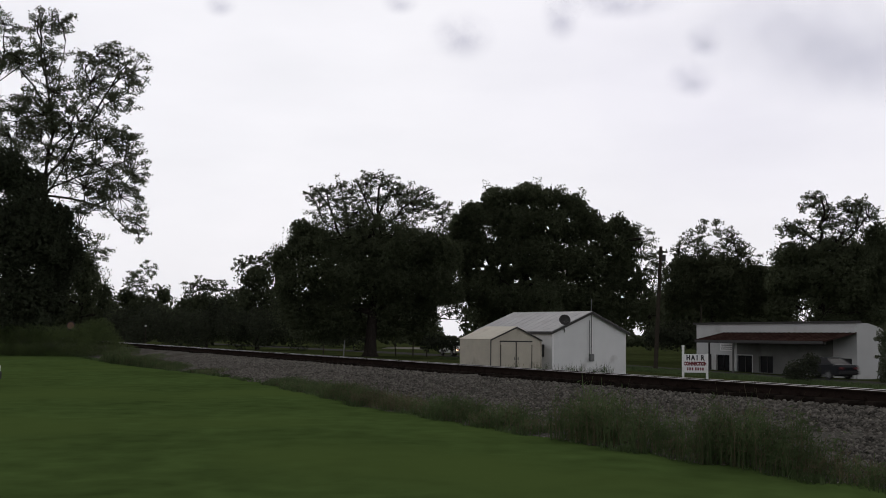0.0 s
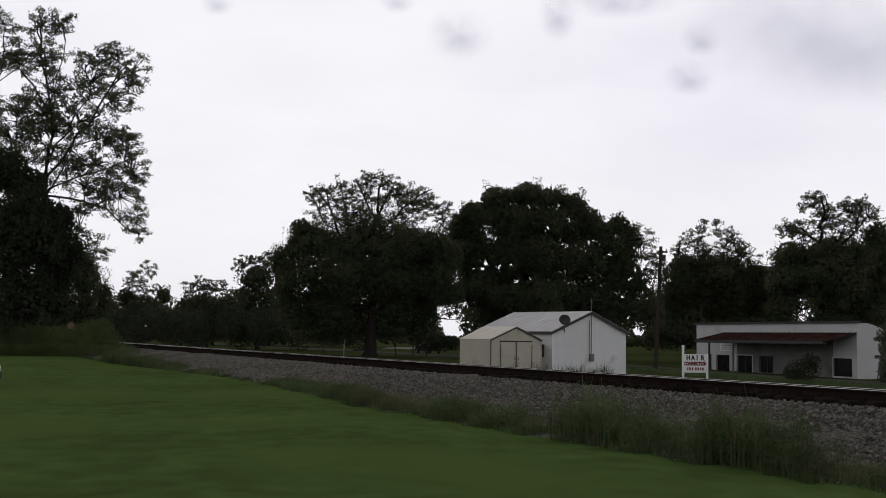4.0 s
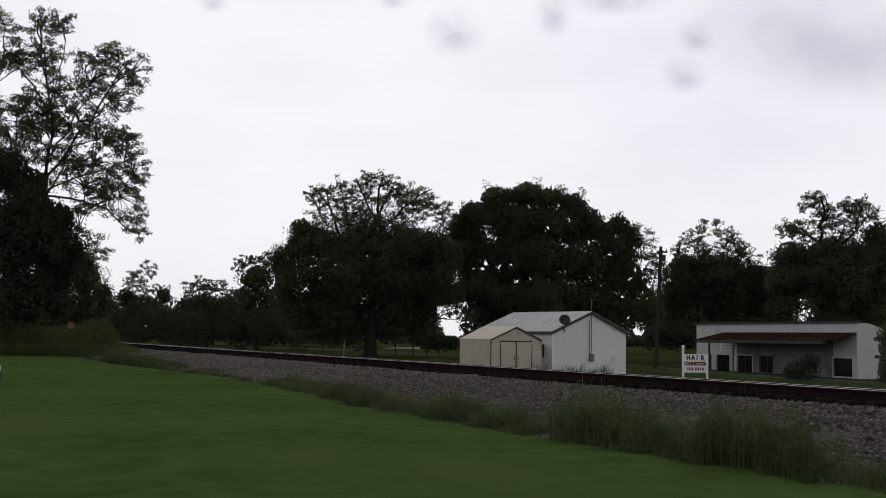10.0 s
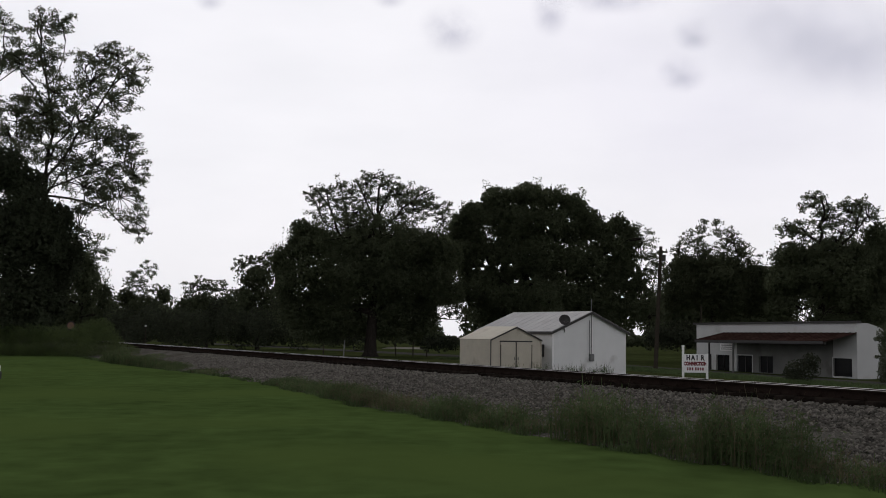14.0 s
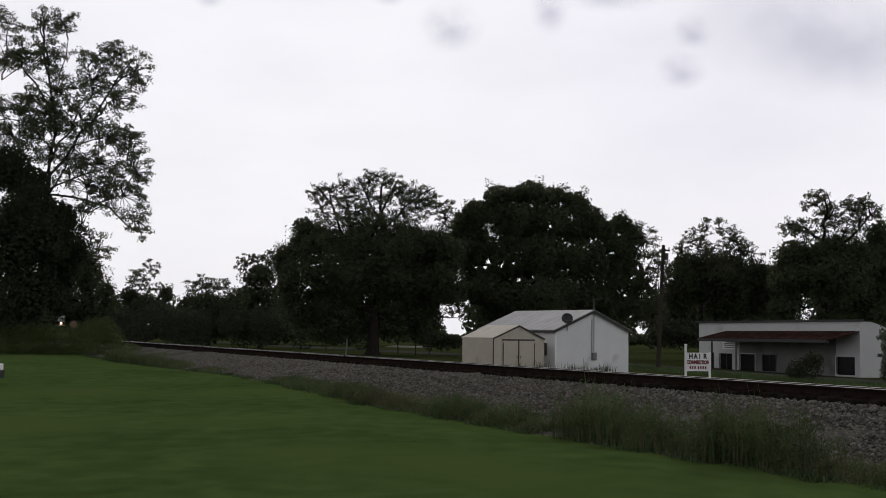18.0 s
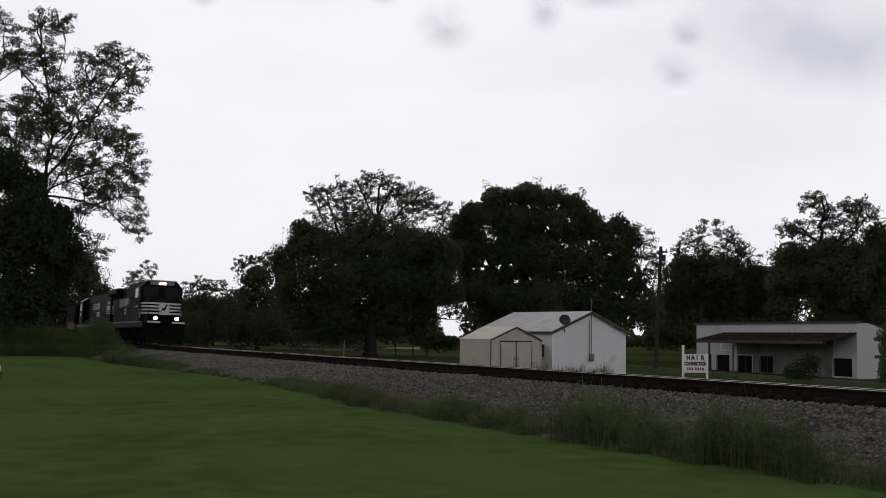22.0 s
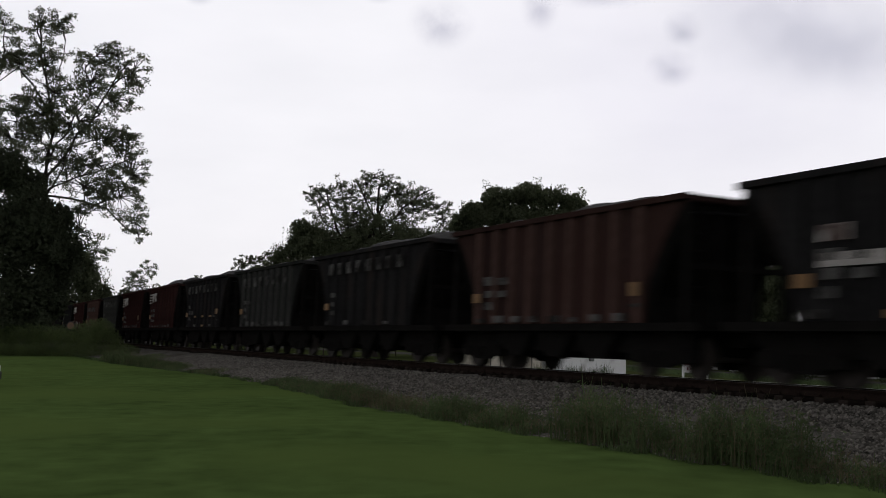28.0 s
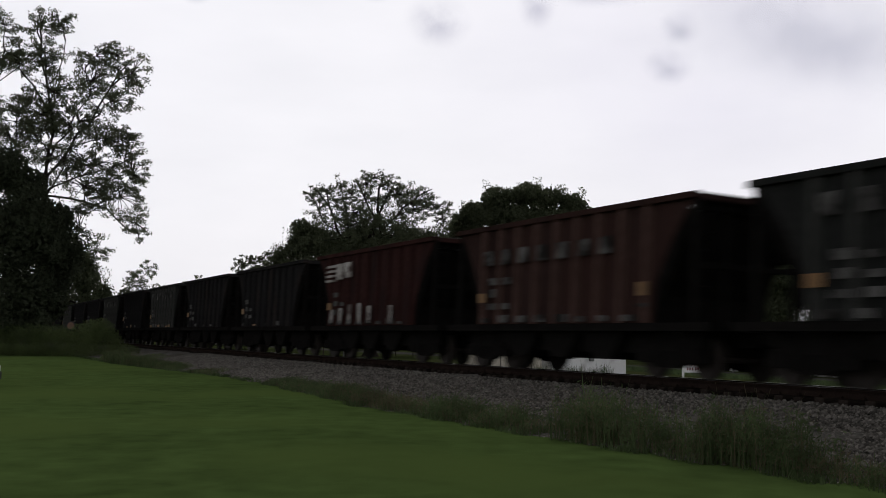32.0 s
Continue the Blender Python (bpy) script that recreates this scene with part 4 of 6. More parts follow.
def build_shrubs():
    # first shrub's shade comes from its dark leaf colour
    thicket("shrub", [(21.93, 69.00, -0.89, 1.10, 0.69), (22.48, 69.00, -0.37, 0.62, 0.55), (21.31, 69.00, -1.13, 0.62, 0.48)], LEAF_SHADED, "loose shrub beside the road before the shop with shade in its leaf colour", 30, leaf=(0.15, 0.08), density=1300, kind="", group="shrubs")
    thicket("shrub", [(27.97, 72.00, -1.07, 0.36, 0.94), (28.28, 72.00, 0.54, 0.58, 0.94), (27.72, 72.00, 1.07, 0.32, 0.18), (27.62, 72.00, -0.08, 0.22, 0.11), (28.90, 72.00, -0.70, 1.15, 1.58), (28.48, 72.00, 1.44, 0.86, 0.79), (28.63, 72.00, 0.01, 0.86, 1.80)], LEAF_DARK, "leafy shrub at the shop's side wall", 31, leaf=(0.14, 0.07), density=1500, kind="", group="shrubs")
    # overgrown bank and rounded bush at the far end of the lawn
    thicket("overgrown_bank", [far_blob(px, 606 + 3 * math.sin(px * 0.23), 77.5, 20, 31 + 3 * math.sin(px * 0.31)) for px in range(-40, 160, 10)] + [far_blob(px, 622, 76.5, 20, 14) for px in range(-40, 240, 14)], BANK, "bank of tall tangled grass at the end of the lawn", 33, leaf=(0.16, 0.026), density=1300, category="tall grass")
    thicket("bush", [(-22.79, 75.50, 0.40, 1.36, 1.36), (-23.41, 75.50, 0.77, 0.91, 0.98), (-22.66, 75.50, 0.93, 0.83, 0.91), (-21.73, 75.50, 0.04, 0.60, 0.83), (-19.84, 72.00, -0.34, 0.79, 0.43), (-15.62, 62.00, -0.56, 0.87, 0.31)], BANK, "rounded green bush at the end of the lawn", 32, leaf=(0.11, 0.03), density=2600, kind="", group="shrubs")


# clumps of weeds at the ballast's foot: metres along the line, half length, height, share of dry growth
WEED_CLUMPS = [(-30.0, 6.0, 0.75, 0.2), (-24.0, 5.0, 0.62, 0.2), (-19.0, 4.0, 0.42, 0.2), (-13.0, 2.5, 0.2, 0.4), (-1.6, 2.4, 0.28, 0.1), (1.8, 2.2, 0.32, 0.15), (5.0, 1.5, 0.46, 0.3), (6.7, 1.5, 0.52, 0.4), (8.6, 1.4, 0.42, 0.75), (10.3, 1.3, 0.40, 0.8), (11.9, 0.6, 0.36, 0.5), (12.7, 0.9, 0.60, 0.1), (13.6, 0.6, 0.5, 0.2), (14.6, 0.5, 0.4, 0.5), (15.3, 0.75, 0.56, 0.15), (16.4, 0.5, 0.34, 0.5), (17.6, 0.75, 1.02, 0.25), (18.4, 0.75, 0.98, 0.15), (19.55, 0.5, 0.84, 0.05), (20.3, 0.35, 0.36, 0.6), (20.85, 0.55, 0.96, 0.2), (21.35, 0.5, 1.02, 0.2), (21.95, 0.5, 0.95, 0.1), (22.5, 0.42, 0.84, 0.2), (22.95, 0.3, 0.36, 0.6), (23.5, 0.35, 0.36, 0.6), (23.9, 0.35, 0.42, 0.4)]


def build_grass():
    rng = np.random.default_rng(40)
    # leafy weeds along the foot of the ballast, in clumps
    leaves_c, leaves_d, stem_x, stem_y, stem_z, stem_h = [], [], [], [], [], []
    for s0, half, tall, dry in WEED_CLUMPS:
        n = int(1750 * half * (0.35 + tall))
        s = s0 + half * rng.uniform(-0.6, 0.6, n) + 0.08 * half * rng.normal(0, 1, n)
        away = np.clip(rng.normal(0.25, 0.28, n), -0.15, 1.3)
        lat = lawn_edge(s) - away
        x, y, _ = on_line(s, lat)
        top = 0.95 * tall * np.exp(-((s - s0) / half) ** 4 * 3.0) * (1 - 0.3 * np.abs(away - 0.2)) * (0.72 + 0.2 * np.sin(s * 9 + s0) * np.sin(lat * 7 + s0 * 2) + 0.16 * np.sin(s * 23 + s0 * 3))
        base = np.maximum(np.interp(3 + (lat - 3) * 2.5 / (lawn_edge(s) - 3), BED_LAT[::-1], BED_Z[::-1]), ground_z(x, y))
        leaf_at = np.stack([x, y, base + np.maximum(top, 0.06) * rng.random(n) ** 0.65], -1)
        brown = rng.random(n) < dry
        leaves_c.append(leaf_at[~brown]), leaves_d.append(leaf_at[brown])
        m = int(n * 0.16)
        stem_x.append(x[:m]), stem_y.append(y[:m]), stem_z.append(base[:m] - 0.02), stem_h.append(np.maximum(top[:m], 0.1) * rng.uniform(0.8, 1.35, m))
    v, f = leaf_quads(rng, np.concatenate(leaves_c), 0.10, 0.018, droop=-0.7)
    tagged(new("tall_weeds", raw_mesh("tall_weeds", v, f, WEED)), "clumps of leafy green weeds along the foot of the ballast", "weeds", kind="stuff")
    v, f = leaf_quads(rng, np.concatenate(leaves_d), 0.10, 0.012, droop=-0.9)
    tagged(new("dry_growth", raw_mesh("dry_growth", v, f, WEED_DRY)), "dry tan leaves and seed heads among the weeds", "weeds", kind="stuff")
    sx, sy, sz, sh = (np.concatenate(a) for a in (stem_x, stem_y, stem_z, stem_h))
    half = rng.random(len(sx)) < 0.6
    blades("weed_stems", sx[half], sy[half], sz[half], sh[half], 0.016, WEED, "upright green weed stems", 41)
    blades("dry_weeds", sx[~half], sy[~half], sz[~half], sh[~half] * 1.05, 0.010, WEED_DRY, "thin seeding grass stems among the weeds", 42)
    # low rough grass where the lawn meets the stones
    n = 24000
    s = 34 - 130 * rng.random(n) ** 1.3
    lat = lawn_edge(s) + np.minimum(0.05 + 0.2 * rng.normal(0, 1, n), 0.3)
    keep = np.sin(s * 1.7) + np.sin(s * 3.9 + 1) + 0.8 * rng.normal(0, 1, n) > 0.4
    s, lat = s[keep], lat[keep]
    n = len(s)
    x, y, _ = on_line(s, lat)
    blades("edge_grass", x, y, np.maximum(ground_z(x, y), -0.86) - 0.02, np.full(n, 0.12), 0.014 + 0.0004 * np.maximum(y, 0), WEED, "rough grass along the lawn's edge", 43, lean=0.6)
    # uncut verge between the railway and the road
    n = 30000
    kk, side = rng.uniform(-45, 22, n), rng.uniform(-9.5, -3.0, n)
    x, y = on_road(kk, side)
    blades("verge_grass", x, y, ground_z(x, y) - 0.02, np.full(n, 0.22), 0.03, WEED, "uncut green verge beside the road", 46, lean=0.6)
    # weeds at the foot of the sheds
    n = 1500
    t = rng.random(n)
    x, y = 1.5 + 9.6 * t + rng.normal(0, 0.25, n), 63.6 + 6.6 * t + rng.normal(0, 0.25, n)
    tuft = np.sin(t * 31) + np.sin(t * 73)
    keep = tuft > 0.2
    x, y, tuft = x[keep], y[keep], tuft[keep]
    blades("yard_weeds", x, y, ground_z(x, y), 0.26 + 0.26 * tuft, 0.028, WEED, "tufts of weeds before the shed and the white building", 45)


AIRY_TREE = build_trees()
build_shrubs()
build_grass()

# ---- the white building, the shed, the shop ----


def frame_at(x, y, ux, uy):
    """A pose at ground level whose x axis runs along (ux, uy)."""
    return pose(x, y, gz(x, y), 0, 0, math.degrees(math.atan2(uy, ux)))


def gable_roof(bm, w, length, eave, ridge, over, thick):
    """Two roof slabs over a body from x 0 to w and y 0 to length."""
    slope = (ridge - eave) / (w / 2)
    for sgn in (-1, 1):
        lo = (w / 2 + sgn * (w / 2 + over), eave - slope * over)
        hi = (w / 2, ridge)
        prism(bm, [lo, hi, (hi[0], hi[1] + thick), (lo[0], lo[1] + thick)], -over, length + over)


def build_white_building():
    w, ln, eave, ridge = 6.28, 7.13, 2.57, 3.77
    root = thing("outbuilding", frame_at(6.633, 68.0, 0.799, 0.601), "small white-painted block building with a grey metal gable roof", "building")
    bm = bmesh.new()
    for y0, y1 in ((0, 0.2), (ln - 0.2, ln)):
        prism(bm, [(0, -0.4), (w, -0.4), (w, eave), (w / 2, ridge), (0, eave)], y0, y1)
    wall = part("wall", bm, WHITE_WALL, root)
    for x0 in (0, w - 0.2):
        part("wall", boxed(x0, x0 + 0.2, 0.2, ln - 0.2, -0.4, eave), WHITE_WALL, root)
    for k in range(5):
        part("siding_joint", boxed(0.02, w - 0.02, -0.006, 0.0, 0.45 * k + 0.3, 0.45 * k + 0.308), WHITE_WALL, wall)
    part("gable_board", boxed(0.02, w - 0.02, -0.012, -0.002, eave - 0.06, eave - 0.02), WHITE_WALL, wall)
    bm = bmesh.new()
    gable_roof(bm, w, ln, eave, ridge, 0.18, 0.06)
    roof = part("roof", bm, TIN_ROOF, root, "grey galvanised sheet roof")
    slope = (ridge - eave) / (w / 2)
    for i in range(12):
        for sgn in (-1, 1):
            y = -0.12 + i * (ln + 0.24) / 11
            bm = bmesh.new()
            lo = w / 2 + sgn * (w / 2 + 0.17)
            rod(bm, (lo, y, eave - slope * 0.17 + 0.064), (w / 2, y, ridge + 0.064), 0.007, 6)
            part("roof_seam", bm, TIN_ROOF, roof)
    for sgn in (-1, 1):
        bm = bmesh.new()
        lo = (w / 2 + sgn * (w / 2 + 0.2), eave - slope * 0.2)
        prism(bm, [(lo[0], lo[1] - 0.12), (w / 2, ridge - 0.12), (w / 2, ridge + 0.03), (lo[0], lo[1] + 0.03)], -0.21, -0.185)
        part("rake_board", bm, DARK_TRIM, root, "dark rake board")
    part("fascia", boxed(-0.21, -0.19, -0.18, ln + 0.18, eave - 0.2, eave - 0.06), DARK_TRIM, root)
    bm = rod(bmesh.new(), (w / 2 + 0.05, -0.06, 0.85), (w / 2 + 0.05, -0.06, ridge + 0.8), 0.022)
    part("service_mast", bm, GREY_METAL, root, "grey electric service mast")
    part("meter_box", boxed(w / 2 - 0.12, w / 2 + 0.22, -0.16, 0, 0.75, 1.2, bevel=0.03), GREY_METAL, root)
    part("conduit", rod(bmesh.new(), (w / 2 - 0.1, -0.04, 1.2), (w / 2 - 0.1, -0.04, ridge - 0.5), 0.02), GREY_METAL, root)
    part("window", boxed(-0.05, 0.02, 1.6, 2.5, 1.0, 1.9), DARK_GLASS, root)
    part("corner_board", boxed(-0.025, 0.12, -0.025, -0.003, 0, eave - 0.03), WHITE_TRIM, root)
    dish = thing("satellite_dish", frame_at(6.633, 68.0, 0.799, 0.601) @ pose(0.95, -0.05, 2.95, 0, 0, 0), "dark grey satellite dish on the roof edge", "satellite dish")
    bm = bmesh.new()
    bmesh.ops.create_uvsphere(bm, u_segments=20, v_segments=14, radius=0.44)
    bmesh.ops.delete(bm, geom=[v for v in bm.verts if v.co.z > -0.24], context="VERTS")
    bmesh.ops.translate(bm, verts=bm.verts, vec=(0, 0, 0.36))
    bmesh.ops.rotate(bm, verts=bm.verts, cent=(0, 0, 0), matrix=Euler((radians(68), 0, radians(-38))).to_matrix())
    bmesh.ops.translate(bm, verts=bm.verts, vec=(0, 0, 0.28))
    bmesh.ops.solidify(bm, geom=bm.faces, thickness=0.02)
    part("reflector", bm, DARK_TRIM, dish)
    part("mount", rod(bmesh.new(), (0, 0, -0.45), (0.0, 0.02, 0.2), 0.03), GREY_METAL, dish)
    part("feed_arm", rod(bmesh.new(), (0, 0, 0.1), (-0.15, -0.5, 0.2), 0.015), GREY_METAL, dish)


def build_shed():
    w, ln, eave, ridge = 3.82, 2.93, 2.02, 2.76
    root = thing("garden_shed", frame_at(2.80, 65.0, 0.809, 0.588), "tan steel garden shed with closed double doors", "shed")
    bm = bmesh.new()
    for y0, y1 in ((0, 0.06), (ln - 0.06, ln)):
        prism(bm, [(0, -0.3), (w, -0.3), (w, eave), (w / 2, ridge), (0, eave)], y0, y1)
    part("wall", bm, TAN_STEEL, root)
    for x0 in (0, w - 0.06):
        side = part("wall", boxed(x0, x0 + 0.06, 0.06, ln - 0.06, -0.3, eave), TAN_STEEL, root)
        for k in range(8):
            part("rib", boxed(x0 - 0.018 if x0 == 0 else x0 + 0.062, x0 - 0.001 if x0 == 0 else x0 + 0.08, 0.06, ln - 0.06, 0.1 + 0.22 * k, 0.19 + 0.22 * k), TAN_STEEL, side)
    bm = bmesh.new()
    gable_roof(bm, w, ln, eave, ridge, 0.04, 0.035)
    part("roof", bm, TAN_STEEL, root, "pale tan sheet roof")
    for sgn in (-1, 1):
        bm = bmesh.new()
        sl = (ridge - eave) / (w / 2)
        lo = (w / 2 + sgn * (w / 2 + 0.05), eave - sl * 0.05)
        prism(bm, [(lo[0], lo[1] - 0.07), (w / 2, ridge - 0.07), (w / 2, ridge + 0.02), (lo[0], lo[1] + 0.02)], -0.07, -0.045)
        part("gable_trim", bm, DARK_TRIM, root)
    part("header_rail", boxed(0.66, 3.1, -0.05, -0.005, 1.88, 1.96), DARK_TRIM, root)
    for x0, x1 in ((0.72, 1.83), (1.93, 3.04)):
        d = part("door", boxed(x0, x1, -0.045, -0.008, 0.02, 1.86, bevel=0.01), TAN_STEEL, root, "tan ribbed shed door")
        edge = x0 - 0.03 if x0 < 1 else x1 + 0.0
        part("door_edge", boxed(edge, edge + 0.05, -0.06, -0.046, 0.1, 1.72), DARK_TRIM, d)
        hx = x1 - 0.1 if x0 < 1 else x0 + 0.06
        part("handle", boxed(hx, hx + 0.04, -0.09, -0.046, 0.85, 1.0), GREY_METAL, d)
    part("door_gap", boxed(1.83, 1.93, -0.02, -0.008, 0.0, 1.88), DARK_TRIM, root)
    for x in (-0.02, w - 0.04):
        part("corner_trim", boxed(x, x + 0.06, -0.03, -0.002, 0, eave - 0.04), DARK_TRIM if x < 0 else TAN_STEEL, root)
    gas = thing("electric_box", frame_at(6.633, 68.0, 0.799, 0.601) @ pose(-0.28, 0.9, 0), "dark box on the building's side wall", "utility box")
    part("box", boxed(-0.12, 0.27, -0.2, 0.3, 1.0, 1.75, bevel=0.02), DARK_TRIM, gas)


def build_shop():
    """Shop frame: x along the front from its near corner, y into the building."""
    U, L, H, D = (-0.35, 0.937), 20.2, 3.95, 9.0
    root = thing("shop", pose(29.3, 80.0, -1.76, 0, 0, math.degrees(math.atan2(U[1], U[0]))), "low white shop with flat roof and rusty red awning", "shop")
    # in this frame the street lies towards +y
    opens = [(0.5, 2.5, 0.13, 1.43), (9.5, 11.3, 0.1, 1.4), (12.2, 14.3, 0.05, 1.4), (15.3, 17.2, 0.05, 1.4), (17.9, 18.5, 0.0, 1.45)]
    xs = sorted({0.0, L, *[o[0] for o in opens], *[o[1] for o in opens]})
    for a, b in zip(xs, xs[1:]):
        hole = next((o for o in opens if o[0] <= a and b <= o[1]), None)
        # stretch behind the awning takes the shade-coloured grey instead of white
        m = SHOP_WALL if b <= 2.6 or a >= 14.2 else SHADE_GREY
        if hole is None:
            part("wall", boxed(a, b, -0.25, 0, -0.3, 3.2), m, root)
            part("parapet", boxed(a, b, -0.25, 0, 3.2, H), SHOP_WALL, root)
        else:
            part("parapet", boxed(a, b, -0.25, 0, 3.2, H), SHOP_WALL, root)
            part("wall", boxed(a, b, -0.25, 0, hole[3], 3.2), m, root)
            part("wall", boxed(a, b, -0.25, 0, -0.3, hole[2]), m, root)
            win = part("window", boxed(a, b, -0.17, -0.14, hole[2], hole[3]), DARK_GLASS, root, "dark shop window")
            for d in ((a - 0.08, a, hole[2], hole[3]), (b, b + 0.08, hole[2], hole[3]), (a - 0.08, b + 0.08, hole[3], hole[3] + 0.09), (a - 0.08, b + 0.08, hole[2] - 0.09, hole[2])):
                # middle frames share the wall's painted shade
                part("frame", boxed(d[0], d[1], 0.002, 0.03, d[2], d[3]), SHOP_WALL if a < 3 or a > 12 else SHADE_GREY, win)
            if a > 3:
                part("mullion", boxed((a + b) / 2 - 0.03, (a + b) / 2 + 0.03, -0.13, -0.09, hole[2], hole[3]), DARK_TRIM, win)
    part("wall", boxed(L - 0.25, L, -D, -0.25, -0.3, H - 0.1), SHOP_WALL, root)
    bm = prism(bmesh.new(), [(-0.25, -0.3), (-0.25, H), (-1.0, H), (-3.0, H - 0.55), (-D, H - 0.75), (-D, -0.3)], 0.0, 0.25, axis="x")
    part("wall", bm, SHOP_WALL, root)
    part("wall", boxed(0.25, L - 0.25, -D, -D + 0.25, -0.3, H - 0.8), SHOP_WALL, root)
    part("roof", prism(bmesh.new(), [(-0.26, H - 0.25), (-D + 0.2, H - 0.85), (-D + 0.2, H - 0.95), (-0.26, H - 0.35)], 0.26, L - 0.26, axis="x"), DARK_TRIM, root, "dark tar roof")
    part("coping", boxed(-0.12, L + 0.35, -0.32, 0.14, H + 0.002, H + 0.16), DARK_TRIM, root, "dark roof edge")
    part("signboard", boxed(14.6, 16.6, 0.01, 0.06, 1.75, 2.35), WHITE_TRIM, root)
    for k in range(3):
        part("lettering", boxed(14.8, 16.4, 0.062, 0.066, 1.86 + 0.16 * k, 1.92 + 0.16 * k), GREY_METAL, root)
    # porch: sloping sheets on rafters and posts
    a0, a1 = 0.0, 16.0
    n = 27
    awn = part("awning", prism(bmesh.new(), [(0.02, 3.27), (2.9, 2.62), (2.9, 2.56), (0.02, 3.21)], a0, a1, axis="x"), RED_ROOF, root, "rusty red sheet awning")
    for i in range(n):
        x = a0 + (a1 - a0 - 0.05) * i / (n - 1)
        part("sheet_rib", prism(bmesh.new(), [(0.02, 3.305), (2.92, 2.65), (2.92, 2.622), (0.02, 3.272)], x, x + 0.05, axis="x"), RED_ROOF, awn)
    part("awning_fascia", boxed(a0, a1, 2.905, 2.95, 2.42, 2.64), DARK_TRIM, awn)
    part("beam", boxed(a0, a1, 2.7, 2.82, 2.4, 2.55), DARK_TRIM, root)
    for x in (10.84, 14.14):
        part("porch_post", boxed(x - 0.06, x + 0.06, 2.72, 2.82, -0.25, 2.4), SHADE_GREY if x < 12 else DARK_TRIM, root)
    slab = thing("porch_slab", pose(29.3, 80.0, -1.76, 0, 0, math.degrees(math.atan2(U[1], U[0]))), "grey concrete porch slab along the shop front", "slab", kind="structure")
    part("slab", boxed(-0.2, L, 0.004, 3.0, -0.4, -0.04), SHADE_GREY, slab)


build_white_building()
build_shed()
build_shop()


# ---- poles, signs and small things ----


def letters(text, size, m, material, parent, name="lettering"):
    cu = bpy.data.curves.new(name, "FONT")
    cu.body, cu.size, cu.align_x, cu.align_y = text, size, "CENTER", "CENTER"
    cu.extrude, cu.offset = 0.004, 0.02
    tmp = bpy.data.objects.new(name, cu)
    scene.collection.objects.link(tmp)
    me = bpy.data.meshes.new_from_object(tmp.evaluated_get(bpy.context.evaluated_depsgraph_get()))
    bpy.data.objects.remove(tmp)
    me.materials.clear()
    me.materials.append(material)
    ob = new(name, me)
    ob.parent = parent
    ob.matrix_basis = m
    return ob


def build_sign():
    x, y = 14.75, 66.0
    root = thing("roadside_sign", pose(x, y, gz(x, y), 0, 0, 4), "white wooden roadside sign with red and black lettering", "sign")
    bz = 0.35
    for px, top in ((-0.72, 1.86), (0.70, 1.45)):
        p = part("post", boxed(px - 0.06, px + 0.06, -0.06, 0.06, -0.4, top, bevel=0.01), WHITE_TRIM, root)
        if px < 0:
            part("finial", boxed(px - 0.075, px + 0.075, -0.075, 0.075, 1.862, 1.92, bevel=0.015), WHITE_TRIM, p)
    part("board", boxed(-0.655, 0.645, -0.03, 0.03, bz, 1.42, bevel=0.006), WHITE_TRIM, root)
    for i, ch in enumerate("HAIR"):
        letters(ch, 0.40, pose(-0.42 + 0.28 * i - (0.04 if i == 2 else 0), -0.036, 1.2, 90, 0, 0) @ Matrix.Diagonal((0.8, 1, 1, 1)), SIGN_BLACK, root)
    letters("CONNECTION", 0.235, pose(0, -0.036, 0.86, 90, 0, 0) @ Matrix.Diagonal((0.86, 1.15, 1, 1)), SIGN_RED, root)
    for i in range(7):
        bx = -0.5 + i * 0.14 + (0.06 if i > 2 else 0)
        part("number_bar", boxed(bx, bx + 0.085, -0.04, -0.031, 0.48, 0.65), SIGN_RED, root)


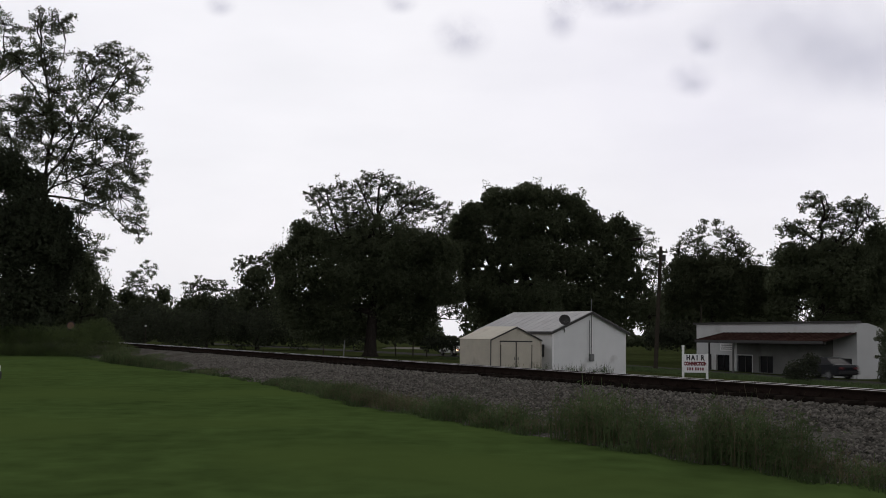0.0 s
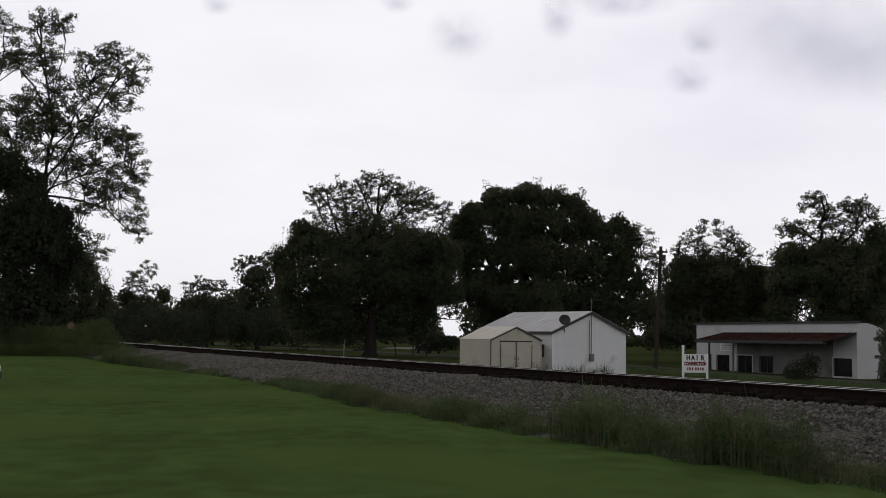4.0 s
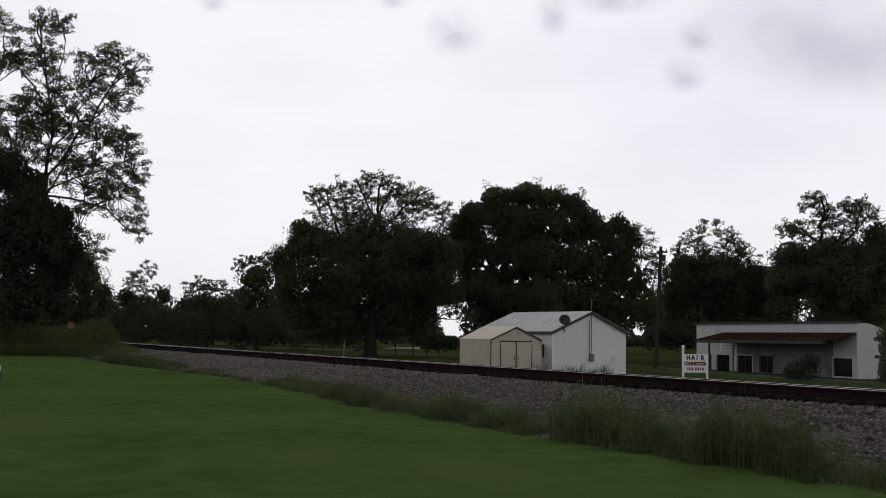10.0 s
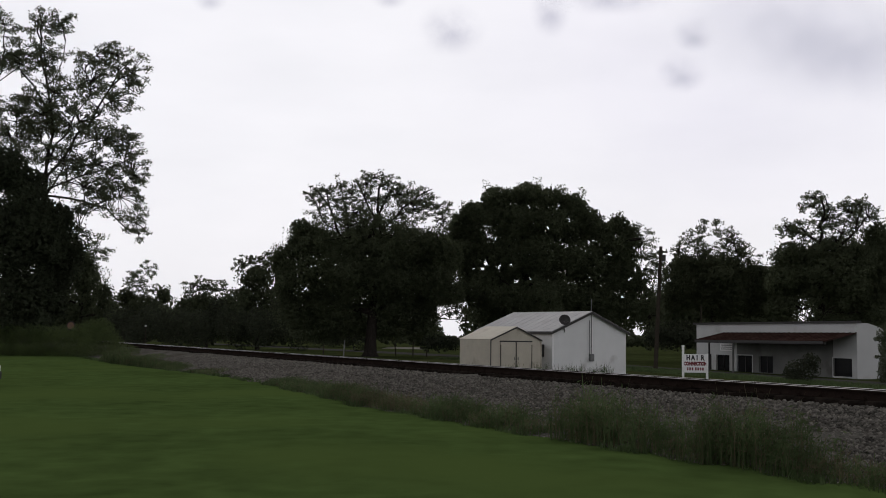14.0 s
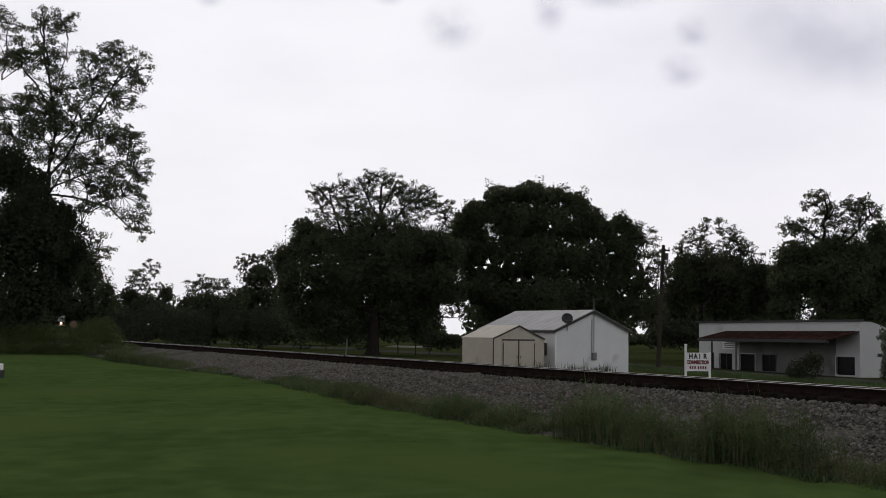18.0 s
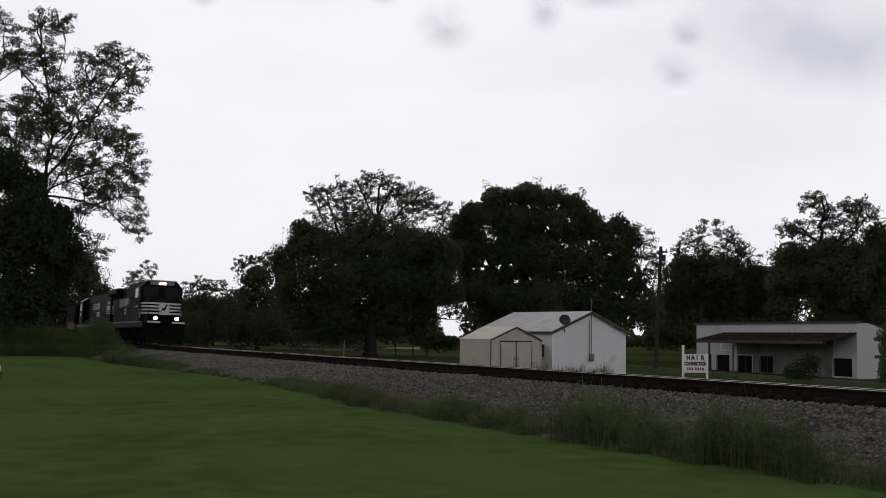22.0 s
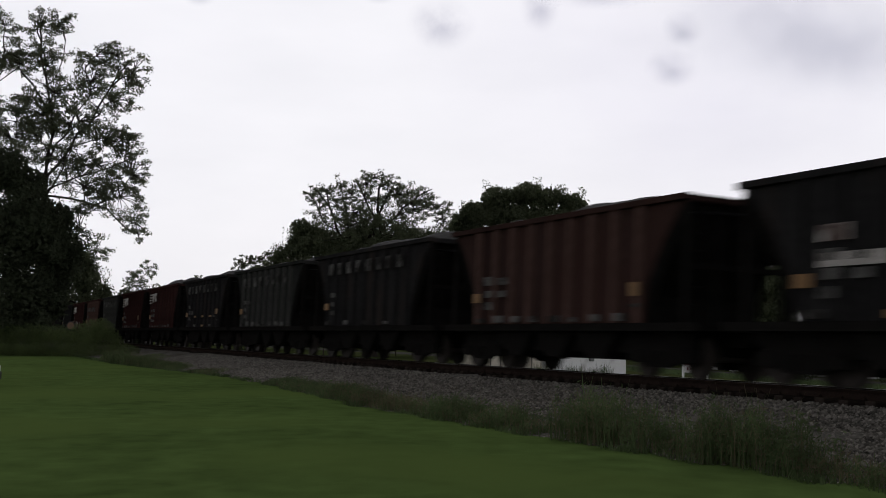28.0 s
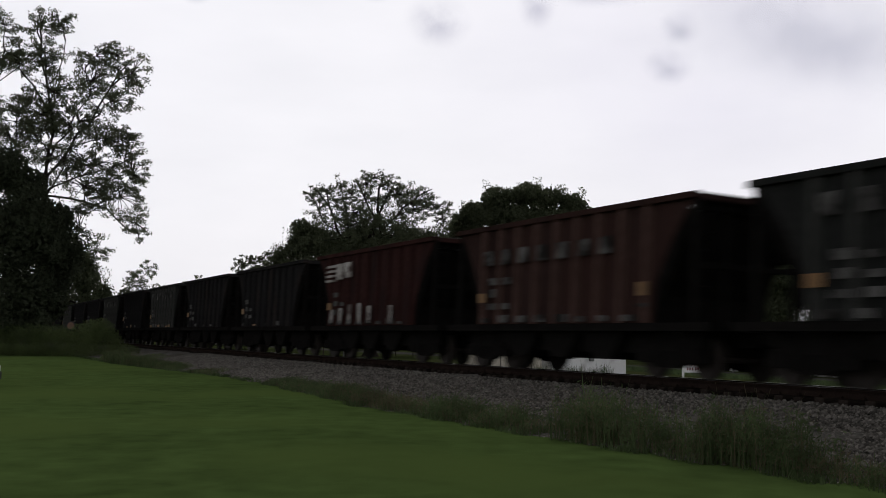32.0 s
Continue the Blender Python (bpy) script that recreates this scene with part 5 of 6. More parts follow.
def build_poles():
    x, y = (15.83, 84.00)
    root = thing("utility_pole", pose(x, y, gz(x, y), 0, 2.6, 0), "weathered wooden utility pole with a short crossarm", "utility pole")
    part("pole", rod(bmesh.new(), (0, 0, -0.5), (0, 0, 9.2), 0.17, 12, 0.12), POLE_WOOD, root)
    part("crossarm", boxed(-0.1, 0.5, -0.06, 0.06, 8.75, 8.87), POLE_WOOD, root)
    part("transformer", rod(bmesh.new(), (0.26, 0, 8.1), (0.26, 0, 8.6), 0.14, 14), DARK_TRIM, root)
    part("insulator", rod(bmesh.new(), (0.42, 0, 8.87), (0.42, 0, 9.05), 0.04), GREY_METAL, root)
    x, y = (23.11, 101.00)
    root = thing("utility_pole", pose(x, y, gz(x, y)), "thin pole behind the shop roof", "utility pole")
    part("pole", rod(bmesh.new(), (0, 0, -0.3), (0, 0, 5.6), 0.07, 8, 0.05), POLE_WOOD, root)
    # marker post by the line
    x, y, h = (-28.80, 88.00, 1.31)
    h -= gz(x, y)
    root = thing("railway_marker", pose(x, y, gz(x, y)), "faded orange railway marker on a post in tall grass", "marker sign")
    part("post", rod(bmesh.new(), (0, 0, -0.3), (0, 0, h), 0.04), POLE_WOOD, root)
    part("plate", prism(bmesh.new(), [(0.38 * math.cos(math.pi * (k + 0.5) / 4), h + 0.38 * math.sin(math.pi * (k + 0.5) / 4)) for k in range(8)], -0.07, -0.04), DARK_TRIM, root)
    part("emblem", prism(bmesh.new(), [(0.27 * math.cos(math.pi * k / 8), h + 0.27 * math.sin(math.pi * k / 8)) for k in range(16)], -0.082, -0.071), MARKER_RED, root)
    x, y = (-36.09, 138.00)
    root = thing("signal_post", pose(x, y, gz(x, y)), "thin line-side post with a pale cap", "post")
    part("post", rod(bmesh.new(), (0, 0, -0.3), (0, 0, 2.9), 0.05), POLE_WOOD, root)
    part("cap", boxed(-0.1, 0.1, -0.1, 0.1, 2.9, 3.12, bevel=0.04), SHOP_WALL, root)
    for q, tall, lean in (((-9.68, 112.00), 1.7, 3), ((-3.08, 122.00), 1.6, 0), ((-5.12, 126.00), 1.3, -2), ((-12.11, 116.00), 1.2, 2), ((-1.59, 120.00), 1.2, 1)):
        root = thing("fence_post", pose(q[0], q[1], gz(*q), 0, lean, 0), "grey weathered wooden fence post", "post", "fence posts")
        part("post", rod(bmesh.new(), (0, 0, -0.3), (0, 0, tall), 0.07, 9, 0.06), SHADE_GREY if lean == 3 else POLE_WOOD, root)


def build_track():
    """A pale dirt track crossing far behind the great tree."""
    (ax, ay), (bx, by), (cx, cy), (dx, dy) = (-10.31, 196.00), (-2.81, 190.00), (-3.72, 222.00), (-10.32, 226.00)
    bm = bmesh.new()
    vs = [bm.verts.new((x, y, gz(x, y) + 0.03)) for x, y in ((ax, ay), (bx, by), (cx, cy), (dx, dy))]
    top = bm.faces.new(vs)
    bmesh.ops.extrude_face_region(bm, geom=[top])
    bmesh.ops.translate(bm, verts=vs, vec=(0, 0, -0.2))
    ob = thing("dirt_track", pose(0, 0, 0), "pale dirt track beyond the trees", "track", kind="structure")
    part("surface", bm, DIRT, ob)


build_sign()
build_poles()
build_track()

# ---- rolling stock: x runs forwards, z = 0 at the rail head ----
SHARED = {}


def piece(name, key, make, material, parent, label="", m=None):
    """A part whose mesh is built once for each key and shared by all its copies."""
    k = (key, material.name)
    if k not in SHARED:
        ob = part(name, make(), material, parent, label)
        SHARED[k] = ob.data
    else:
        ob = new(name, SHARED[k])
        ob.parent = parent
        if label:
            ob["label"] = label
    if m is not None:
        ob.matrix_basis = m
    return ob


def wheelset(r):
    def make():
        bm = bmesh.new()
        rod(bm, (0, -0.95, 0), (0, 0.95, 0), 0.085, 10)
        for y in (-0.72, 0.72):
            rod(bm, (0, y - 0.065, 0), (0, y + 0.065, 0), r, 24)
            rod(bm, (0, y * 0.9 - 0.015, 0), (0, y * 0.9 + 0.015, 0), r + 0.028, 24)
            rod(bm, (0, y * 1.09, 0), (0, y * 1.12, 0), r * 0.45, 16)
        return bm
    return make


def side_frame(half, r):
    def make():
        bm = bmesh.new()
        for y in (-1.02, 1.02):
            prism(bm, [(-half - 0.28, r + 0.16), (-half - 0.28, r - 0.12), (-half + 0.2, r - 0.14), (-0.35, 0.22), (0.35, 0.22), (half - 0.2, r - 0.14), (half + 0.28, r - 0.12), (half + 0.28, r + 0.16), (0.5, r + 0.3), (-0.5, r + 0.3)], y - 0.07, y + 0.07)
            for x in (-half, half):
                box(bm, x - 0.16, x + 0.16, y - 0.12, y + 0.12, r - 0.14, r + 0.14, 0.03)
            for x in (-0.16, 0, 0.16):
                rod(bm, (x, y * 1.06, 0.3), (x, y * 1.06, r + 0.12), 0.055, 8)
        box(bm, -0.22, 0.22, -1.0, 1.0, r, r + 0.3)
        return bm
    return make


def bogie(parent, x, axles, r, key):
    half = axles[-1]
    fr = piece("truck_frame", key, side_frame(half, r), LOCO_DARK, parent, m=pose(x, 0, 0))
    for a in axles:
        piece("wheelset", key + "w", wheelset(r), STEEL_WHEEL, fr, m=pose(a, 0, r))


def coupler(parent, x, sgn):
    def make():
        bm = bmesh.new()
        box(bm, 0, 0.5, -0.09, 0.09, 0.78, 0.98, 0.02)
        box(bm, 0.42, 0.72, -0.15, 0.17, 0.72, 1.04, 0.05)
        rod(bm, (0.1, 0.35, 0.85), (0.55, 0.3, 0.45), 0.035, 8)
        return bm
    piece("coupler", "coupler", make, LOCO_DARK, parent, m=pose(x, 0, 0, 0, 0, 0 if sgn > 0 else 180))


RIBS = [-3.8 + 0.95 * i for i in range(9)]
# half outline of a side sheet: full length at the top, cut back below along the sloping ends
SIDE = [(5.45, 3.74), (5.1, 3.5), (4.6, 2.9), (4.05, 2.05), (3.98, 1.06)]


def hopper(paint, load, marks, label, seed):
    """An open-top coal hopper, eleven metres of ribbed body on two trucks."""
    k = random.Random(seed)
    root = thing("hopper_wagon", pose(0, 0, 0), label, "hopper wagon", "coal wagons")

    for sg in (-1, 1):
        y = 1.41 * sg
        side = piece("side_sheet", "hs%d" % sg, lambda: prism(bmesh.new(), [(-x, z) for x, z in SIDE] + SIDE[::-1], y - 0.02, y + 0.02), paint, root)
        for x in RIBS:
            # ribs of brown and grey wagons have that light painted in
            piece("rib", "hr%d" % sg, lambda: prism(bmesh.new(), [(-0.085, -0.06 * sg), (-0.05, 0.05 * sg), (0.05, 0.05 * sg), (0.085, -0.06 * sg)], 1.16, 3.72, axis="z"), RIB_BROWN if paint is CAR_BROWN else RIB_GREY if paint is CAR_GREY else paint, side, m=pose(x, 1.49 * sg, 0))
    piece("top_chord", "htc", lambda: box(box(box(box(bmesh.new(), -5.5, 5.5, -1.55, -1.39, 3.72, 3.86, 0.02), -5.5, 5.5, 1.39, 1.55, 3.72, 3.86, 0.02), 5.36, 5.5, -1.39, 1.39, 3.7, 3.84), -5.5, -5.36, -1.39, 1.39, 3.7, 3.84), paint, root)
    piece("side_sill", "hss", lambda: box(box(bmesh.new(), -5.9, 5.9, -1.5, -1.34, 0.98, 1.16, 0.01), -5.9, 5.9, 1.34, 1.5, 0.98, 1.16, 0.01), LOCO_DARK, root)
    piece("underbody", "hub", lambda: boxed(-5.2, 5.2, -1.05, 1.05, 0.5, 1.0, bevel=0.05), LOCO_DARK, root)
    piece("centre_sill", "hcs", lambda: boxed(-5.9, 5.9, -0.2, 0.2, 0.7, 1.005), LOCO_DARK, root)
    for sgn in (-1, 1):
        turn = pose(0, 0, 0, 0, 0, 0 if sgn > 0 else 180)
        # ends and their framing are near-black whatever the body paint
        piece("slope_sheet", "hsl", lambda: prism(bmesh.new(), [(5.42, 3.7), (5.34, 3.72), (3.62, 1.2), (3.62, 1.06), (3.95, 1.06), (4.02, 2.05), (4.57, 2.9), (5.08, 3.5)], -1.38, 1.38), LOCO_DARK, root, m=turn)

        def end():
            bm = bmesh.new()
            for y in (-1.36, 1.36):
                box(bm, 5.28, 5.42, y - 0.06, y + 0.06, 1.1, 3.72)
            for y in (-0.5, 0.5):
                box(bm, 5.2, 5.32, y - 0.05, y + 0.05, 1.1, 3.6)
            box(bm, 5.3, 5.4, -1.3, 1.3, 2.3, 2.42)
            box(bm, 4.6, 5.95, -1.45, 1.45, 1.0, 1.1)
            return bm
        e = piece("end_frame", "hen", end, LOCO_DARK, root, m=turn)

        def ladder():
            bm = bmesh.new()
            for y in (-1.5, -1.1):
                rod(bm, (5.58, y, 1.0), (5.58, y, 3.6), 0.02, 6)
            for i in range(7):
                rod(bm, (5.58, -1.5, 1.15 + 0.37 * i), (5.58, -1.1, 1.15 + 0.37 * i), 0.016, 6)
            return bm
        piece("ladder", "hla", ladder, LOCO_DARK, e)
        coupler(root, sgn * 5.62, sgn)
        bogie(root, sgn * 4.15, (-0.89, 0.89), 0.457, "hb")
    piece("brake_wheel", "hbw", lambda: rod(bmesh.new(), (-5.7, 0.7, 2.5), (-5.75, 0.7, 2.5), 0.27, 16), LOCO_DARK, root)
    for x in (-1.9, 0.0, 1.9):
        piece("hopper_bay", "hba", lambda: prism(bmesh.new(), [(-0.95, 1.1), (-0.34, 0.36), (0.34, 0.36), (0.95, 1.1)], -1.3, 1.3), LOCO_DARK, root, m=pose(x, 0, 0))
    if load > 0:
        nx, ny = 34, 9
        xs, ys = np.linspace(-5.34, 5.34, nx), np.linspace(-1.37, 1.37, ny)
        ph = k.uniform(0, 6)
        bm = bmesh.new()
        grid = []
        for x in xs:
            row = []
            for y in ys:
                edge = math.sin(min(1.0, (5.34 - abs(x)) / 1.8) * math.pi / 2) * (1 - (abs(y) / 1.37) ** 2)
                z = 3.5 + edge * load * (0.9 + 0.07 * math.sin(x * 1.15 + ph) + 0.04 * math.sin(x * 2.7 + ph * 2)) + 0.05 * noise.noise((x * 2.2, y * 2.2, seed))
                row.append(bm.verts.new((x, y, z)))
            grid.append(row)
        for i in range(nx - 1):
            for j in range(ny - 1):
                bm.faces.new((grid[i][j], grid[i + 1][j], grid[i + 1][j + 1], grid[i][j + 1]))
        part("coal_load", bm, COAL, root, "heaped black coal")
    # stencilled markings as plain bars, on both sides
    for x0, x1, z0, z1, material in marks:
        for sg in (-1, 1):
            a, b = (x0, x1) if sg < 0 else (-x1, -x0)
            piece("marking", "mk%.2f%.2f%.2f%.2f%d" % (a, b, z0, z1, sg), lambda: boxed(a, b, sg * 1.548 - 0.004, sg * 1.548 + 0.004, z0, z1), material, root)
    return root


def stripes_logo(x):
    """Four bars and a solid block, after the road's emblem."""
    return [(x, x + 1.25, 3.33 - 0.18 * i, 3.42 - 0.18 * i, CAR_LOGO) for i in range(4)] + [(x + 1.2, x + 1.85, 2.86, 3.44, CAR_LOGO), (x + 1.95, x + 2.8, 2.9, 3.46, CAR_LOGO)]


def data_bars(k, x, n=3):
    out = []
    for i in range(n):
        z = 1.55 + 0.33 * i
        out.append((x + k.uniform(-0.05, 0.05), x + k.uniform(0.35, 0.5), z, z + k.uniform(0.14, 0.24), CAR_MARK))
        if k.random() < 0.6:
            out.append((x + 0.75, x + 0.75 + k.uniform(0.3, 0.55), z, z + k.uniform(0.12, 0.22), CAR_MARK))
    return out


def panel_letters(k, z, first=1, last=8):
    """A row of broad letters, one on each panel between ribs."""
    return [(RIBS[i] - 0.74, RIBS[i] - 0.36, z, z + 0.42, CAR_MARK) for i in range(first, last + 1)]


def foot_bars(k, material=None, step=1):
    return [(RIBS[i] - 0.8, RIBS[i] - 0.8 + k.uniform(0.3, 0.6), 1.2, 1.2 + k.uniform(0.08, 0.2), material or (CAR_ORANGE if k.random() < 0.3 else CAR_MARK)) for i in range(1, 9, step)]


PLATE = [(-3.92, -3.5, 1.75, 2.0, CAR_ORANGE)]


def build_wagons():
    plan = {1: ("grey", 0.35), 2: ("black", 0.7), 3: ("brown", 0.8), 4: ("black", 0.85), 5: ("grey", 0.75), 6: ("black", 0.85), 7: ("red", 0.95), 8: ("red", 0.78), 9: ("grey", 0.6), 10: ("brown", 0.15), 11: ("red", 0.6), 12: ("black", 0.5)}
    paints = {"grey": CAR_GREY, "black": CAR_BLACK, "red": CAR_RED, "brown": CAR_BROWN}
    words = {"grey": "sooty dark grey ribbed coal hopper with faded white stencils", "black": "black ribbed coal hopper with grimy white stencils", "red": "oxide-red coal hopper with a white striped emblem and coal load", "brown": "faded reddish-brown ribbed coal hopper streaked with soot"}
    out = []
    for j in range(1, 24):
        k = random.Random(100 + j)
        color, load = plan.get(j, (k.choice(["black", "grey", "black", "red"]) if j < 16 else k.choice(["black", "grey"]), k.choice([0.3, 0.5, 0.7])))
        marks = list(PLATE) + data_bars(k, -3.3)
        if color == "red":
            marks += stripes_logo(-4.25) + foot_bars(k, CAR_MARK)
        elif color == "grey":
            marks += panel_letters(k, 3.0) + foot_bars(k)
        elif color == "black":
            marks += (panel_letters(k, 3.05) if j in (4, 6) else []) + foot_bars(k, None, 2)
        else:
            marks += foot_bars(k, CAR_MARK) + [(RIBS[i] - 0.8, RIBS[i] - 0.32, 2.75, 3.15, CAR_MARK) for i in (range(1, 8) if j != 3 else ())]
        if j == 11:
            marks += [(RIBS[i] - 0.7, RIBS[i] - 0.42, 1.25, 1.85 + 0.1 * math.sin(i * 5), CAR_LOGO) for i in (1, 2, 3, 4, 5, 7)]
        if j == 6:
            marks += [(RIBS[i] - 0.75, RIBS[i] - 0.35, 1.7, 1.8, CAR_ORANGE) for i in (3, 5, 7)] + [(2.95, 3.3, 1.7, 2.0, CAR_MARK), (3.5, 3.92, 1.85, 2.12, CAR_ORANGE), (3.5, 3.9, 1.5, 1.6, CAR_MARK)]
        if j in (3, 8, 10):
            marks += [(3.58, 3.94, 1.75, 2.05, CAR_ORANGE), (3.58, 3.94, 1.5, 1.58, CAR_MARK)]
        if j == 2:
            marks += [(-3.3, -2.6, 2.55, 2.85, CAR_LOGO), (-3.3, -1.7, 2.1, 2.35, CAR_LOGO)]
            marks += [(2.6, 3.1, 2.1, 2.5, CAR_MARK), (3.45, 3.85, 1.9, 2.3, CAR_MARK)]
        out.append((hopper(paints[color], load, marks, words[color], 200 + j), -39.74 - 12.534 * j))
    return out


def railing(root, x0, x1, y, z0, z1, n):
    rail = part("handrail", rod(bmesh.new(), (x0, y, z1), (x1, y, z1), 0.02, 6), LOCO_DARK, root)
    for i in range(n):
        x = x0 + (x1 - x0) * i / (n - 1)
        piece("stanchion", "st%.2f%.2f" % (z0, z1), lambda: rod(bmesh.new(), (0, 0, z0), (0, 0, z1), 0.018, 6), LOCO_DARK, rail, m=pose(x, y, 0))


def tube(x0, x1, r_out, r_in):
    """A short open tube along x."""
    bm = bmesh.new()
    rings = []
    for x, r in ((x0, r_out), (x1, r_out), (x1, r_in), (x0, r_in)):
        rings.append([bm.verts.new((x, r * math.cos(math.tau * i / 20), r * math.sin(math.tau * i / 20))) for i in range(20)])
    for k in range(4):
        p, q = rings[k], rings[(k + 1) % 4]
        for i in range(20):
            bm.faces.new((p[i], p[(i + 1) % 20], q[(i + 1) % 20], q[i]))
    bmesh.ops.recalc_face_normals(bm, faces=bm.faces)
    return bm


def build_lead_engine():
    """Wide-cab six-axle diesel."""
    root = thing("diesel_locomotive", pose(0, 0, 0), "black wide-cab diesel locomotive with white nose stripes and lit lamps", "locomotive", "locomotives")
    part("underframe", boxed(-10.45, 9.9, -1.5, 1.5, 1.2, 1.62, bevel=0.03), LOCO_BLACK, root)
    part("fuel_tank", prism(bmesh.new(), [(-1.2, 1.2), (-1.45, 0.95), (-1.3, 0.4), (-1.0, 0.28), (1.0, 0.28), (1.3, 0.4), (1.45, 0.95), (1.2, 1.2)], -2.7, 2.5, axis="x"), LOCO_DARK, root)
    for x in (6.4, -6.6):
        bogie(root, x, (-2.0, 0.0, 2.0), 0.53, "lb")
    part("underbody", boxed(-9.9, 9.6, -1.15, 1.15, 0.5, 1.19, bevel=0.05), LOCO_DARK, root)
    hood = part("hood", boxed(-10.0, 5.2, -0.95, 0.95, 1.62, 4.46, bevel=0.12), LOCO_BLACK, root)
    part("radiator", prism(bmesh.new(), [(-1.5, 4.05), (-1.5, 4.3), (-1.35, 4.48), (1.35, 4.48), (1.5, 4.3), (1.5, 4.05), (0.9, 3.6), (-0.9, 3.6)], -10.2, -4.8, axis="x"), LOCO_BLACK, root, "wide black radiator cowl")
    part("exhaust_stack", boxed(-5.0, -4.0, -0.45, 0.45, 4.4, 4.78, bevel=0.05), LOCO_BLACK, root)
    part("horn", box(rod(bmesh.new(), (-3.0, 0, 4.4), (-3.0, 0, 4.62), 0.12), -3.3, -2.6, -0.2, 0.2, 4.58, 4.68, 0.02), LOCO_BLACK, root)
    part("dynamic_brake_box", boxed(0.4, 5.19, -1.2, 1.2, 3.5, 4.62, bevel=0.1), LOCO_BLACK, root)
    part("equipment_cabinet", boxed(1.0, 5.2, -1.45, -0.9, 1.62, 3.0, bevel=0.04), LOCO_BLACK, root)
    for i in range(13):
        for y in (-0.955, 0.955):
            piece("hood_door", "l1door", lambda: boxed(-0.44, 0.44, -0.012, 0.012, 1.9, 2.95, bevel=0.008), LOCO_BLACK, hood, m=pose(-9.3 + 0.92 * i, y, 0))
    cab = part("cab", prism(bmesh.new(), [(-1.5, 1.62), (-1.5, 4.15), (-1.05, 4.62), (1.05, 4.62), (1.5, 4.15), (1.5, 1.62)], 5.2, 8.05, axis="x"), LOCO_BLACK, root, "black crew cab")
    bm = bmesh.new()
    lo = [(8.05, -1.42), (9.55, -1.12), (9.55, 1.12), (8.05, 1.42)]
    hi = [(8.05, -1.42), (9.2, -1.05), (9.2, 1.05), (8.05, 1.42)]
    a = [bm.verts.new((x, y, 1.62)) for x, y in lo]
    b = [bm.verts.new((x, y, 3.1)) for x, y in lo]
    c = [bm.verts.new((x, y, 3.42)) for x, y in hi]
    for u, v in ((a, b), (b, c)):
        for i in range(4):
            bm.faces.new((u[i], u[(i + 1) % 4], v[(i + 1) % 4], v[i]))
    bm.faces.new(c)
    bm.faces.new(a[::-1])
    bmesh.ops.recalc_face_normals(bm, faces=bm.faces)
    nose = part("nose", bm, LOCO_BLACK, root)
    # white bars round the nose and its emblem block
    for i in range(4):
        z = 2.90 - 0.235 * i
        piece("nose_stripe", "l1stripe", lambda: boxed(-0.005, 0.012, -1.10, 1.10, 0, 0.125), LOCO_WHITE, nose, m=pose(9.552, 0, z))
        for sg in (-1, 1):
            ang = math.degrees(math.atan2(0.30, 1.5))
            piece("nose_stripe", "l1ss%d" % sg, lambda: boxed(0.0, 1.5, -0.008, 0.008, 0, 0.125), LOCO_WHITE, nose, m=pose(8.06, sg * 1.428, z, 0, 0, -sg * ang))
    part("emblem", boxed(9.566, 9.574, -0.40, 0.34, 2.16, 3.02), LOCO_WHITE, nose, "white emblem block")
    part("emblem_mark", prism(bmesh.new(), [(-0.3, 2.3), (-0.12, 2.5), (0.02, 2.42), (0.16, 2.8), (0.26, 2.95), (0.08, 2.86), (-0.02, 2.62), (-0.14, 2.66)], 9.575, 9.58, axis="x"), LOCO_BLACK, nose)
    for y in (-0.735, 0.735):
        hs = piece("ditch_light_housing", "dlh", lambda: boxed(-0.16, 0.0, -0.17, 0.17, -0.17, 0.17, bevel=0.03), LOCO_DARK, root, m=pose(10.42, y, 1.9))
        piece("light_hood", "dlt", lambda: tube(0.0, 0.06, 0.155, 0.135), LOCO_DARK, hs)
        piece("ditch_light", "dl", lambda: rod(bmesh.new(), (0.004, 0, 0), (0.03, 0, 0), 0.13, 18), DITCHLIGHT, hs, "lit amber ditch light")
    part("anticlimber", boxed(9.9, 10.5, -1.35, 1.35, 1.5, 1.68, bevel=0.03), LOCO_BLACK, root)
    for y0, y1 in ((-1.3, -0.42), (0.42, 1.3)):
        part("end_stripe", boxed(10.502, 10.51, y0, y1, 1.55, 1.68), LOCO_WHITE, root)
    part("pilot_plate", boxed(9.95, 10.2, -1.4, 1.4, 0.45, 1.5, bevel=0.03), LOCO_BLACK, root)
    part("snow_plough", prism(bmesh.new(), [(10.2, 0.14), (10.55, 0.14), (10.35, 0.7), (10.2, 0.75)], -1.3, 1.3), LOCO_DARK, root)
    for y in (-1.25, 1.25):
        bm = bmesh.new()
        for i in range(4):
            box(bm, 9.2, 9.85, y - 0.22, y + 0.22, 0.35 + 0.34 * i, 0.39 + 0.34 * i)
        part("step", bm, LOCO_DARK, root)
        part("side_plate", boxed(7.75, 8.2, y * 1.19 - 0.01, y * 1.19 + 0.01, 1.9, 2.55), LOCO_WHITE, root, "white door plate")
    bm = boxed(8.0, 8.16, -0.85, 0.85, 4.34, 4.6, bevel=0.03)
    hb = part("number_board", bm, LOCO_GREY, cab)
    part("headlight", box(box(bmesh.new(), 8.165, 8.19, -0.22, -0.04, 4.38, 4.52, 0.03), 8.165, 8.19, 0.04, 0.22, 4.38, 4.52, 0.03), HEADLIGHT, hb, "lit twin headlight")
